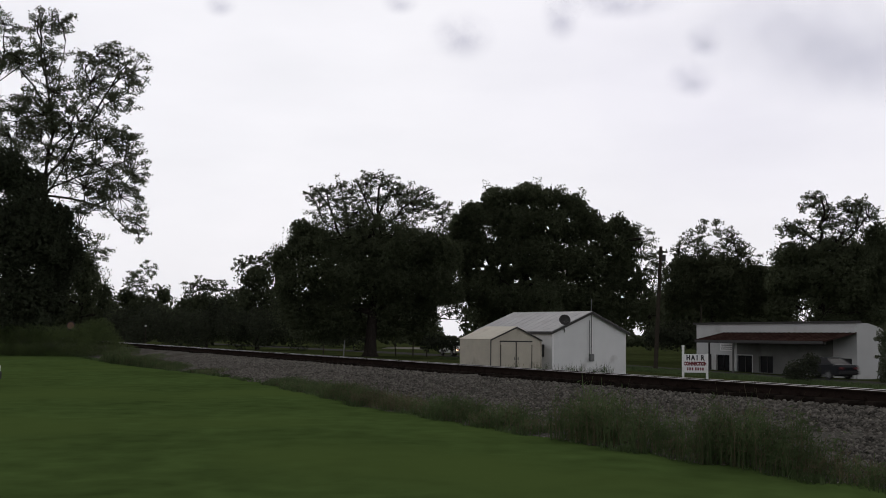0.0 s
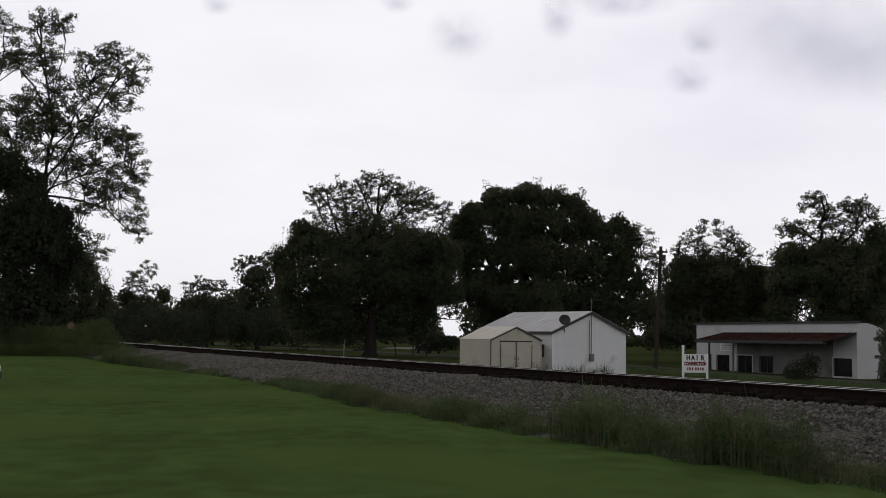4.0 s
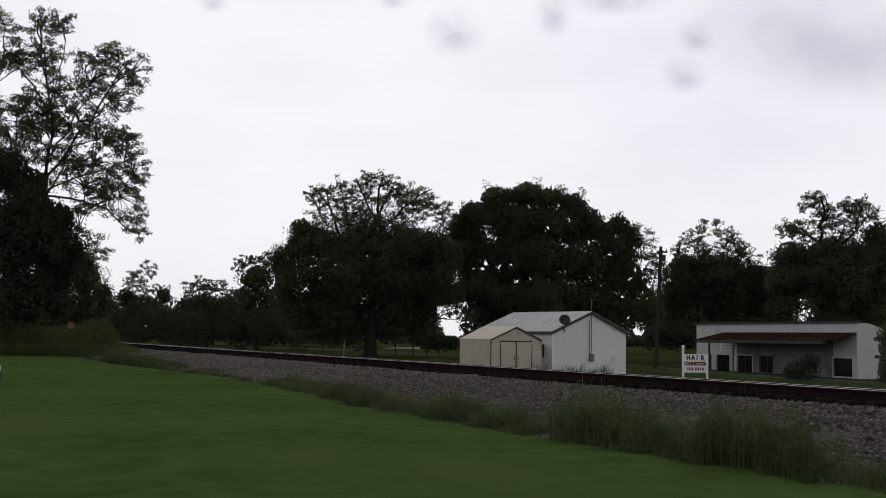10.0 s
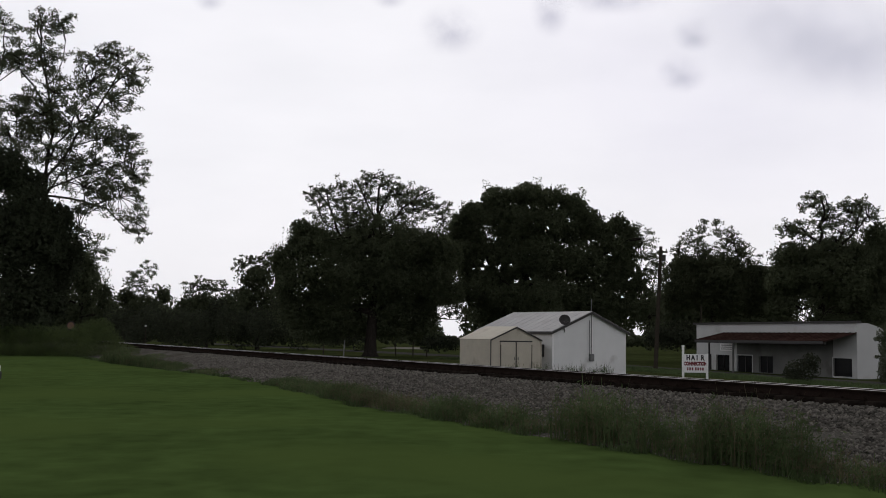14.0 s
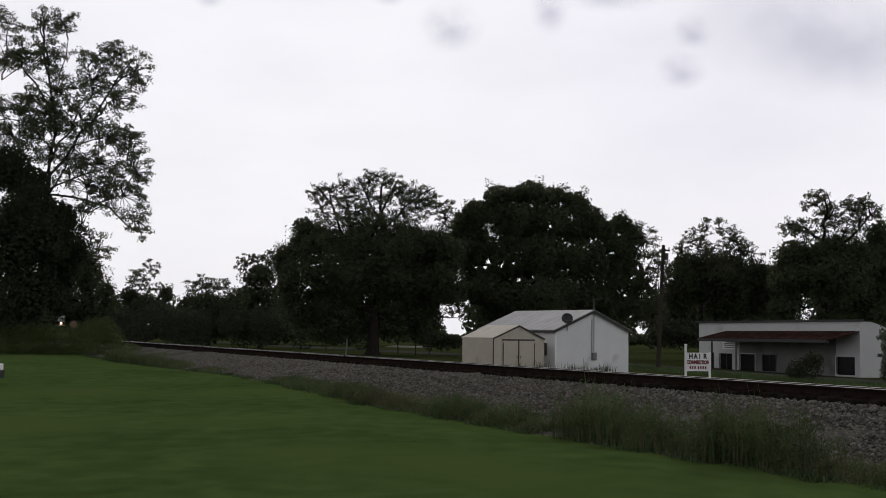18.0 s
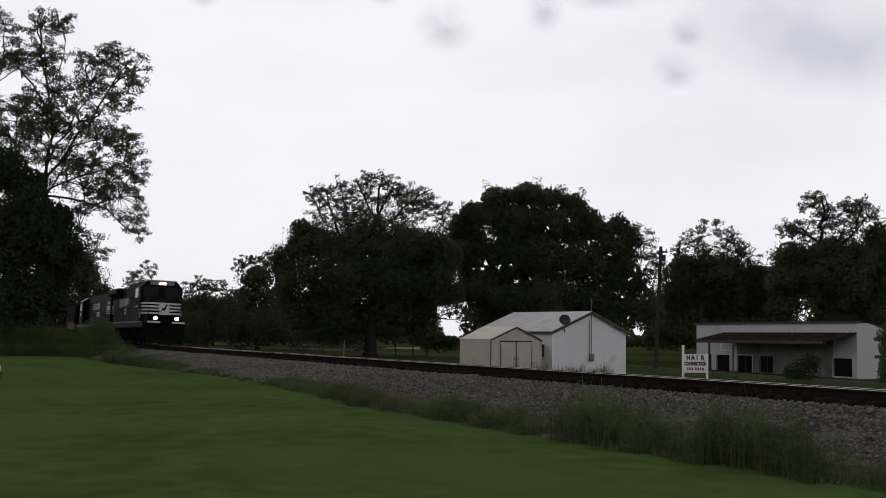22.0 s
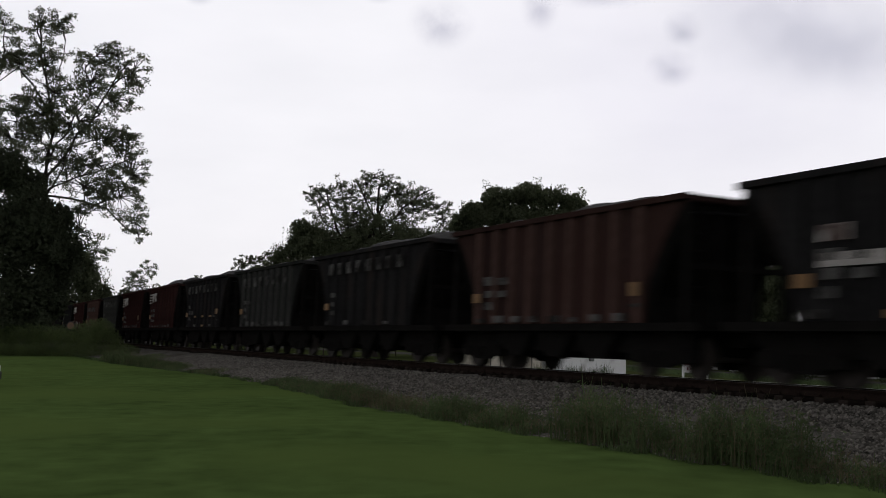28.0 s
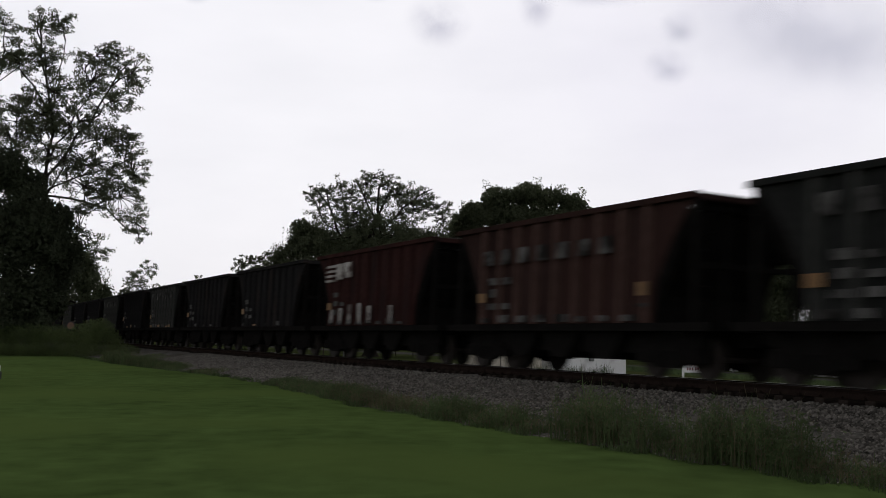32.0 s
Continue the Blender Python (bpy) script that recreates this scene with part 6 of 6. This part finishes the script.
    for y in (-0.13, 0.13):
        t = piece("light_hood", "hlt", lambda: tube(0.0, 0.04, 0.115, 0.1), LOCO_DARK, hb, m=pose(8.192, y, 4.45))
        piece("headlight_bulb", "hlb", lambda: rod(bmesh.new(), (0.002, 0, 0), (0.02, 0, 0), 0.098, 16), DITCHLIGHT, t)
    for y in (-0.78, 0.78):
        part("windscreen", boxed(8.045, 8.062, y - 0.52, y + 0.52, 3.5, 4.2, bevel=0.004), LOCO_GLASS, cab)
    for sg in (-1, 1):
        part("side_window", boxed(5.75, 6.85, sg * 1.505 - 0.008, sg * 1.505 + 0.008, 3.45, 4.1), LOCO_GLASS, cab)
        part("window_frame", box(box(box(bmesh.new(), 6.9, 7.15, sg * 1.51 - 0.012, sg * 1.51 + 0.012, 3.45, 4.15), 5.65, 6.9, sg * 1.51 - 0.012, sg * 1.51 + 0.012, 3.36, 3.42), 5.65, 5.72, sg * 1.51 - 0.012, sg * 1.51 + 0.012, 3.42, 4.12), LOCO_GREY, cab)
        part("number_bar", box(box(bmesh.new(), 5.85, 6.2, sg * 1.506 - 0.006, sg * 1.506 + 0.006, 2.98, 3.26), 6.28, 7.15, sg * 1.506 - 0.006, sg * 1.506 + 0.006, 2.98, 3.26), CAR_MARK, cab)
        part("cab_bar", boxed(6.0, 7.15, sg * 1.506 - 0.006, sg * 1.506 + 0.006, 2.72, 2.78), LOCO_WHITE, cab)
        s0 = sg * 0.975
        for i in range(4):
            part("emblem_bar", boxed(-6.4 if sg < 0 else 1.3, -3.0 if sg < 0 else 4.7, s0 - 0.004, s0 + 0.004, 3.46 - 0.16 * i, 3.55 - 0.16 * i), LOCO_DIM_WHITE, hood)
        part("emblem_block", box(box(bmesh.new(), -3.1, -2.2, s0 - 0.005, s0 + 0.005, 2.98, 3.58), -2.1, -1.25, s0 - 0.005, s0 + 0.005, 2.98, 3.58), LOCO_DIM_WHITE, hood)
        part("number_bar", box(box(bmesh.new(), -3.2, -0.9, s0 - 0.005, s0 + 0.005, 2.58, 2.78), -3.2, -0.9, s0 - 0.005, s0 + 0.005, 2.32, 2.5), LOCO_GREY, hood)
        for i in range(15):
            x = -10.2 + 1.32 * i
            piece("sill_bar", "sill", lambda: boxed(0, 0.62, -0.006, 0.006, 0, 0.075), LOCO_GREY, root, m=pose(x, sg * 1.508, 1.58))
        railing(root, -10.2, 5.0, sg * 1.45, 1.62, 2.65, 13)
    for y0, y1 in ((-1.2, -0.5), (0.5, 1.2)):
        bm = bmesh.new()
        rod(bm, (10.3, y0, 1.68), (10.3, y0, 2.45), 0.02, 6)
        rod(bm, (10.3, y1, 1.68), (10.3, y1, 2.45), 0.02, 6)
        rod(bm, (10.3, y0, 2.45), (10.3, y1, 2.45), 0.02, 6)
        part("handrail", bm, LOCO_DARK, root)
    # cab top in lighter grey, imitating the sky shining on it
    part("cab_roof", prism(bmesh.new(), [(-1.08, 4.64), (1.08, 4.64), (1.0, 4.68), (-1.0, 4.68)], 5.15, 8.25, axis="x"), LOCO_GREY, cab)
    coupler(root, 10.3, 1)
    coupler(root, -10.35, -1)
    return root, -10.45


def build_trailing_engine():
    """Narrow-hood six-axle diesel, running long hood first."""
    root = thing("diesel_locomotive", pose(0, 0, 0), "black narrow-hood diesel locomotive coupled long hood first, white stripes", "locomotive", "locomotives")
    part("underframe", boxed(-11.0, 11.1, -1.5, 1.5, 1.15, 1.5, bevel=0.03), LOCO_BLACK, root)
    part("fuel_tank", prism(bmesh.new(), [(-1.2, 1.15), (-1.4, 0.9), (-1.25, 0.4), (-1.0, 0.28), (1.0, 0.28), (1.25, 0.4), (1.4, 0.9), (1.2, 1.15)], -3.0, 2.6, axis="x"), LOCO_DARK, root)
    for x in (6.9, -6.9):
        bogie(root, x, (-2.0, 0.0, 2.0), 0.53, "lb")
    part("underbody", boxed(-10.6, 10.6, -1.15, 1.15, 0.5, 1.14, bevel=0.05), LOCO_DARK, root)
    hood = part("hood", boxed(-7.1, 10.2, -0.92, 0.92, 1.5, 4.38, bevel=0.12), LOCO_BLACK, root)
    for x in (-3.0, -1.4, 5.2, 6.8, 8.4):
        piece("roof_fan", "fan", lambda: rod(bmesh.new(), (0, 0, 4.36), (0, 0, 4.5), 0.62, 20), LOCO_BLACK, root, m=pose(x, 0, 0))
    part("exhaust_stack", boxed(1.2, 1.9, -0.3, 0.3, 4.36, 4.6), LOCO_BLACK, root)
    for i in range(14):
        for y in (-0.925, 0.925):
            piece("hood_door", "l2door", lambda: boxed(-0.46, 0.46, -0.012, 0.012, 1.8, 2.95, bevel=0.008), LOCO_BLACK, hood, m=pose(-6.3 + 0.98 * i, y, 0))
    cab = part("cab", prism(bmesh.new(), [(-1.48, 1.5), (-1.48, 3.95), (-0.9, 4.3), (0.9, 4.3), (1.48, 3.95), (1.48, 1.5)], -9.8, -7.1, axis="x"), LOCO_BLACK, root, "black crew cab")
    # pale grey stands in for sky light on the black roof
    part("cab_roof", prism(bmesh.new(), [(-1.5, 3.97), (-0.92, 4.32), (0.92, 4.32), (1.5, 3.97), (1.5, 3.99), (0.92, 4.35), (-0.92, 4.35), (-1.5, 3.99)], -9.9, -7.0, axis="x"), LOCO_GREY, cab, "cab roof in pale grey imitating sky light on it")
    part("short_hood", boxed(-11.0 + 0.2, -9.8, -0.85, 0.85, 1.5, 3.0, bevel=0.08), LOCO_BLACK, root)
    for sg in (-1, 1):
        part("side_window", boxed(-9.2, -7.9, sg * 1.486 - 0.008, sg * 1.486 + 0.008, 3.1, 3.75), LOCO_GLASS, cab)
        part("window_frame", box(box(bmesh.new(), -8.6, -8.45, sg * 1.5 - 0.012, sg * 1.5 + 0.012, 3.1, 3.75), -9.25, -7.85, sg * 1.5 - 0.012, sg * 1.5 + 0.012, 3.02, 3.08), LOCO_GREY, cab)
        part("number_bar", boxed(-9.2, -8.3, sg * 1.486 - 0.006, sg * 1.486 + 0.006, 2.5, 2.75), LOCO_GREY, cab)
        s0 = sg * 0.944
        for i in range(4):
            part("hood_stripe", boxed(7.8, 10.1, s0 - 0.004, s0 + 0.004, 3.08 - 0.2 * i, 3.19 - 0.2 * i), LOCO_WHITE, hood)
            part("emblem_bar", boxed(-2.7 if sg < 0 else -0.9, 0.9 if sg < 0 else 2.7, s0 - 0.004, s0 + 0.004, 3.5 - 0.16 * i, 3.59 - 0.16 * i), LOCO_DIM_WHITE, hood)
        part("emblem_block", box(box(bmesh.new(), 0.8, 1.6, s0 - 0.005, s0 + 0.005, 3.02, 3.64), 1.7, 2.5, s0 - 0.005, s0 + 0.005, 3.02, 3.64), LOCO_DIM_WHITE, hood)
        part("number_bar", boxed(0.5, 2.75, s0 - 0.005, s0 + 0.005, 2.3, 2.78), LOCO_GREY, hood)
        part("end_plate", boxed(8.4, 9.9, s0 - 0.006, s0 + 0.006, 3.34, 3.58), LOCO_GREY, hood)
        part("sill_bar", boxed(-10.9, 6.5, sg * 1.508 - 0.005, sg * 1.508 + 0.005, 1.42, 1.5), LOCO_GREY, root)
        part("sill_bar", boxed(8.6, 11.0, sg * 1.508 - 0.005, sg * 1.508 + 0.005, 1.36, 1.5), LOCO_GREY, root)
        railing(root, -6.9, 10.9, sg * 1.45, 1.5, 2.5, 14)
        for x in (10.4, -10.6):
            bm = bmesh.new()
            for i in range(4):
                box(bm, x - 0.3, x + 0.3, sg * 1.25 - 0.22, sg * 1.25 + 0.22, 0.3 + 0.32 * i, 0.34 + 0.32 * i)
            part("step", bm, LOCO_DARK, root)
    for i in range(4):
        part("hood_stripe", boxed(10.201, 10.215, -0.8, 0.8, 3.08 - 0.2 * i, 3.19 - 0.2 * i), LOCO_WHITE, hood)
    part("end_plate", boxed(10.201, 10.213, -0.7, 0.7, 3.34, 3.62), LOCO_GREY, hood)
    part("end_sheet", boxed(11.0, 11.14, -1.4, 1.4, 0.5, 1.5, bevel=0.02), LOCO_BLACK, root)
    part("marker_lamp", boxed(11.142, 11.16, -0.95, -0.75, 0.92, 1.0), SIGN_RED, root, "small unlit red lamp")
    coupler(root, 10.9, 1)
    coupler(root, -10.9, -1)
    return root, -33.0


# ---- road vehicles: x forwards, wheels on z = 0 ----


def road_wheels(root, xs, y, r):
    for x in xs:
        for sg in (-1, 1):
            w = piece("wheel", "cw%.2f" % r, lambda: rod(bmesh.new(), (0, -0.1, 0), (0, 0.1, 0), r, 22), RUBBER, root, m=pose(x, sg * y, r))
            piece("rim", "cr%.2f" % r, lambda: rod(bmesh.new(), (0, -0.11, 0), (0, 0.11, 0), r * 0.6, 16), GREY_METAL, w)


def build_pickup():
    root = thing("pickup_truck", pose(0, 0, 0), "white pickup truck with an open bed and lit headlights", "pickup truck")
    # body: floor pan and front end; the bed is an open box behind the cab
    side = [(-2.2, 0.42), (-2.2, 0.72), (-0.22, 0.72), (-0.2, 1.05), (1.42, 1.05), (1.95, 0.97), (2.15, 0.84), (2.17, 0.45), (1.85, 0.34), (-1.8, 0.36)]
    bm = prism(bmesh.new(), side, -0.85, 0.85)
    bmesh.ops.bevel(bm, geom=[e for e in bm.edges if e.calc_length() > 1.5 and abs(e.verts[0].co.x - e.verts[1].co.x) < 0.01], offset=0.05, segments=3, affect="EDGES")
    body = part("body", bm, PAINT_WHITE, root)
    for sg in (-1, 1):
        part("bed_side", boxed(-2.2, -0.21, min(sg * 0.77, sg * 0.853), max(sg * 0.77, sg * 0.853), 0.6, 1.05, bevel=0.02), PAINT_WHITE, body)
        part("wheel_arch", prism(bmesh.new(), [(-1.3 + 0.43 * math.cos(math.pi * i / 12), 0.34 + 0.43 * math.sin(math.pi * i / 12)) for i in range(13)], min(sg * 0.8, sg * 0.858), max(sg * 0.8, sg * 0.858)), RUBBER, body)
        part("wheel_arch", prism(bmesh.new(), [(1.36 + 0.43 * math.cos(math.pi * i / 12), 0.34 + 0.43 * math.sin(math.pi * i / 12)) for i in range(13)], min(sg * 0.8, sg * 0.858), max(sg * 0.8, sg * 0.858)), RUBBER, body)
        part("tail_lamp", boxed(-2.215, -2.19, sg * 0.8 - 0.05, sg * 0.8 + 0.05, 0.68, 0.94), SIGN_RED, body)
    part("tailgate", boxed(-2.205, -2.13, -0.765, 0.765, 0.6, 1.04, bevel=0.015), PAINT_WHITE, body)
    part("cargo_bed", boxed(-2.12, -0.23, -0.765, 0.765, 0.724, 0.75), RUBBER, body)
    bm = bmesh.new()
    lo = [(-0.2, -0.80), (1.45, -0.80), (1.45, 0.80), (-0.2, 0.80)]
    hi = [(-0.1, -0.66), (0.98, -0.66), (0.98, 0.66), (-0.1, 0.66)]
    a, b = [bm.verts.new((x, y, 1.04)) for x, y in lo], [bm.verts.new((x, y, 1.62)) for x, y in hi]
    for i in range(4):
        bm.faces.new((a[i], a[(i + 1) % 4], b[(i + 1) % 4], b[i]))
    bm.faces.new(b)
    cabin = part("cabin", bm, PAINT_WHITE, root)
    for sg in (-1, 1):
        for q in ([(-0.08, 1.12), (0.34, 1.12), (0.34, 1.53), (-0.03, 1.53)], [(0.42, 1.12), (1.26, 1.12), (0.96, 1.53), (0.42, 1.53)]):
            bm = bmesh.new()
            bm.faces.new([bm.verts.new((x, sg * (0.812 - 0.2414 * (z - 1.04)), z)) for x, z in q])
            part("side_window", bm, DARK_GLASS, cabin)
        part("mirror", boxed(1.1, 1.2, sg * 0.93 - 0.09, sg * 0.93 + 0.09, 1.1, 1.24, bevel=0.02), DARK_TRIM, cabin)
    for q in (((1.40, 0.70, 1.12), (1.06, 0.6, 1.54)), ((-0.198, 0.68, 1.14), (-0.126, 0.6, 1.52))):
        (x0, y0, z0), (x1, y1, z1) = q
        bm = bmesh.new()
        bm.faces.new([bm.verts.new(c) for c in ((x0, -y0, z0), (x0, y0, z0), (x1, y1, z1), (x1, -y1, z1))])
        part("windscreen" if x0 > 0 else "rear_window", bm, DARK_GLASS, cabin)
    for y in (-0.62, 0.62):
        part("headlight", boxed(2.165, 2.195, y - 0.13, y + 0.13, 0.64, 0.77), CAR_LAMP, body, "lit headlight")
    part("grille", boxed(2.161, 2.18, -0.46, 0.46, 0.58, 0.8, bevel=0.004), DARK_TRIM, body)
    part("bumper", boxed(2.13, 2.26, -0.84, 0.84, 0.36, 0.54, bevel=0.03), GREY_METAL, root)
    part("bumper", boxed(-2.3, -2.19, -0.8, 0.8, 0.42, 0.56, bevel=0.03), GREY_METAL, root)
    road_wheels(root, (1.36, -1.3), 0.78, 0.34)
    return root


def build_sedan(paint, label, name="car"):
    root = thing(name, pose(0, 0, 0), label, "car")
    side = [(-2.3, 0.42), (-2.35, 0.82), (-2.2, 0.98), (-1.4, 1.02), (1.05, 0.98), (2.05, 0.82), (2.3, 0.66), (2.3, 0.34), (-2.2, 0.32)]
    bm = prism(bmesh.new(), side, -0.87, 0.87)
    bmesh.ops.bevel(bm, geom=[e for e in bm.edges if abs(e.verts[0].co.y - e.verts[1].co.y) < 0.01], offset=0.06, segments=3, affect="EDGES")
    body = part("body", bm, paint, root)
    bm = bmesh.new()
    lo = [(-1.75, -0.78), (1.15, -0.78), (1.15, 0.78), (-1.75, 0.78)]
    hi = [(-0.95, -0.58), (0.3, -0.58), (0.3, 0.58), (-0.95, 0.58)]
    a, b = [bm.verts.new((x, y, 0.98)) for x, y in lo], [bm.verts.new((x, y, 1.43)) for x, y in hi]
    for i in range(4):
        bm.faces.new((a[i], a[(i + 1) % 4], b[(i + 1) % 4], b[i]))
    part("window", bm, DARK_GLASS, body)
    part("roof", boxed(-1.0, 0.35, -0.61, 0.61, 1.41, 1.46, bevel=0.02), paint, body)
    for y in (-0.62, 0.62):
        part("tail_lamp", boxed(-2.36, -2.33, y - 0.15, y + 0.15, 0.7, 0.84), SIGN_RED, body)
    part("bumper", boxed(-2.42, -2.3, -0.82, 0.82, 0.36, 0.6, bevel=0.04), RUBBER, root)
    part("bumper", boxed(2.26, 2.38, -0.82, 0.82, 0.32, 0.56, bevel=0.04), RUBBER, root)
    road_wheels(root, (1.4, -1.4), 0.8, 0.32)
    return root


TRAIN = [build_lead_engine(), build_trailing_engine(), *build_wagons()]
PICKUP = build_pickup()
SEDAN = build_sedan(PAINT_DARK, "dark blue saloon car driving along the road")
PARKED = build_sedan(PAINT_DARK, "dark saloon car with a pale headlamp parked on the lawn")
PARKED.matrix_basis = pose(-15.45, 33.0, gz(-15.45, 33.0) - 0.12, 0, 0, 0)
for sg in (-1, 1):
    part("headlamp", boxed(1.98, 2.31, sg * 0.74 - 0.15, sg * 0.74 + 0.15, 0.52, 0.74, bevel=0.03), WHITE_TRIM, PARKED, "pale headlamp lens")


# ---- clouds: thin drifting patches far off that dim the bright sheet above them ----


def cloud_mat(name, dim, size, lo, hi):
    m = bpy.data.materials.new(name)
    m.use_nodes = True
    n, l = m.node_tree.nodes, m.node_tree.links
    n.clear()
    out, tr = n.new("ShaderNodeOutputMaterial"), n.new("ShaderNodeBsdfTransparent")
    co, nz = n.new("ShaderNodeTexCoord"), n.new("ShaderNodeTexNoise")
    nz.inputs["Scale"].default_value, nz.inputs["Detail"].default_value = size, 4.0
    ln = n.new("ShaderNodeVectorMath")
    ln.operation = "LENGTH"
    mp = n.new("ShaderNodeMapping")
    mp.inputs["Location"].default_value, mp.inputs["Scale"].default_value = (-1, -1, 0), (2, 2, 0)
    l.new(co.outputs["Generated"], mp.inputs[0])
    l.new(mp.outputs[0], ln.inputs[0])
    fall = n.new("ShaderNodeMapRange")
    fall.interpolation_type = "SMOOTHSTEP"
    fall.inputs[1].default_value, fall.inputs[2].default_value = 1.0, 0.1
    l.new(ln.outputs["Value"], fall.inputs[0])
    l.new(co.outputs["Object"], nz.inputs[0])
    nr = n.new("ShaderNodeMapRange")
    nr.inputs[1].default_value, nr.inputs[2].default_value = lo, hi
    l.new(nz.outputs["Fac"], nr.inputs[0])
    mu = n.new("ShaderNodeMath")
    mu.operation = "MULTIPLY"
    l.new(fall.outputs[0], mu.inputs[0])
    l.new(nr.outputs[0], mu.inputs[1])
    mx = n.new("ShaderNodeMixRGB")
    mx.inputs[1].default_value, mx.inputs[2].default_value = (1, 1, 1, 1), dim
    l.new(mu.outputs[0], mx.inputs[0])
    l.new(mx.outputs[0], tr.inputs[0])
    l.new(tr.outputs[0], out.inputs[0])
    return m


CLOUD = cloud_mat("thin_cloud", (0.70, 0.705, 0.755, 1), 0.006, 0.28, 0.62)
HAZE = cloud_mat("high_haze", (0.90, 0.895, 0.935, 1), 0.0012, 0.10, 0.60)
VEIL = cloud_mat("cloud_veil", (0.76, 0.765, 0.81, 1), 0.0028, 0.20, 0.72)
CLOUDS = []
for i, (c, rx, rz) in enumerate((((62.08, 4200.00, 1141.44), 150, 120), ((440.0, 4250.00, 1232.0), 90, 120), ((658.80, 4300.00, 1310.58), 280, 90), ((964.92, 4350.00, 1018.84), 120, 90), ((979.65, 4220.00, 1137.23), 90, 80), ((1480.0, 4400.00, 1215.0), 800, 330), ((1660.0, 4450.00, 1180.0), 620, 300), ((1150.0, 4500.00, 1010.0), 1500, 800), ((-178.42, 4280.00, 1288.89), 90, 60), ((-868.26, 4260.00, 1264.78), 80, 60))):
    bm = bmesh.new()
    bmesh.ops.create_circle(bm, cap_ends=True, segments=32, radius=1.0)
    bmesh.ops.scale(bm, verts=bm.verts, vec=(rx, rz, 1))
    me = bpy.data.meshes.new("cloud")
    bm.to_mesh(me)
    bm.free()
    me.materials.append(HAZE if rx > 1000 else VEIL if rx > 400 else CLOUD)
    ob = tagged(new("cloud", me), "thin grey patch of cloud", "cloud", "clouds", "structure")
    ob.matrix_basis = pose(*c, 90, 0, 0)
    CLOUDS.append((ob, c))


# ---- everything that moves ----


def engine_front(t):
    """Where the front of the train stands along the line at t seconds."""
    return -2.470 + 22.3315 * (t - 24) - 0.02695 * (t - 24) ** 2


def rail_pose(s):
    x, y, h = on_line(s)
    return pose(float(x), float(y), -0.026, 0, 0, -math.degrees(float(h))) @ pose(0, 0, 0, -CANT, 0, 0)


def road_pose(k, side, back):
    x, y = on_road(k, side)
    turn = math.degrees(math.atan2(ROAD_DIR[1], ROAD_DIR[0])) + (180 if back else 0)
    return pose(x, y, gz(x, y) + 0.06, 0, 0, turn)


def motions():
    for ob, behind in TRAIN:
        walk(ob, [(0.5 * i, rail_pose(max(-630.0, engine_front(0.5 * i) + behind))) for i in range(65)])
    walk(PICKUP, [(0.0, road_pose(-3.39 - 2.98 - 23.5 * 2.2, -1.5, False))] + [(t, road_pose(-3.39 - 2.98 + 23.5 * (t - 2.6), -1.5, False)) for t in (1.0, 2.0, 3.0, 4.0, 5.0)] + [(32.0, road_pose(62.0, -1.5, False))])
    walk(SEDAN, [(t, road_pose(-10.6 - 17.2 * (t - 0.4), 1.5, True)) for t in (0.0, 1.0, 2.0, 4.0, 8.0)] + [(32.0, road_pose(-240.0, 1.5, True))])
    # the airy tree's boughs stir in the wind
    for i, (limb, hinge) in enumerate(AIRY_TREE[1]):
        k = random.Random(300 + i)
        rows = [(2.0 * j, Matrix.Translation(hinge) @ pose(0, 0, 0, k.uniform(-0.5, 0.5), k.uniform(-0.7, 0.7), k.uniform(-0.5, 0.5)) @ Matrix.Translation(-Vector(hinge))) for j in range(17)]
        walk(limb, rows)
    for ob, c in CLOUDS:
        walk(ob, [(0.0, pose(*c, 90, 0, 0)), (32.0, pose(c[0] - 92, c[1], c[2] + 50, 90, 0, 0))])


motions()
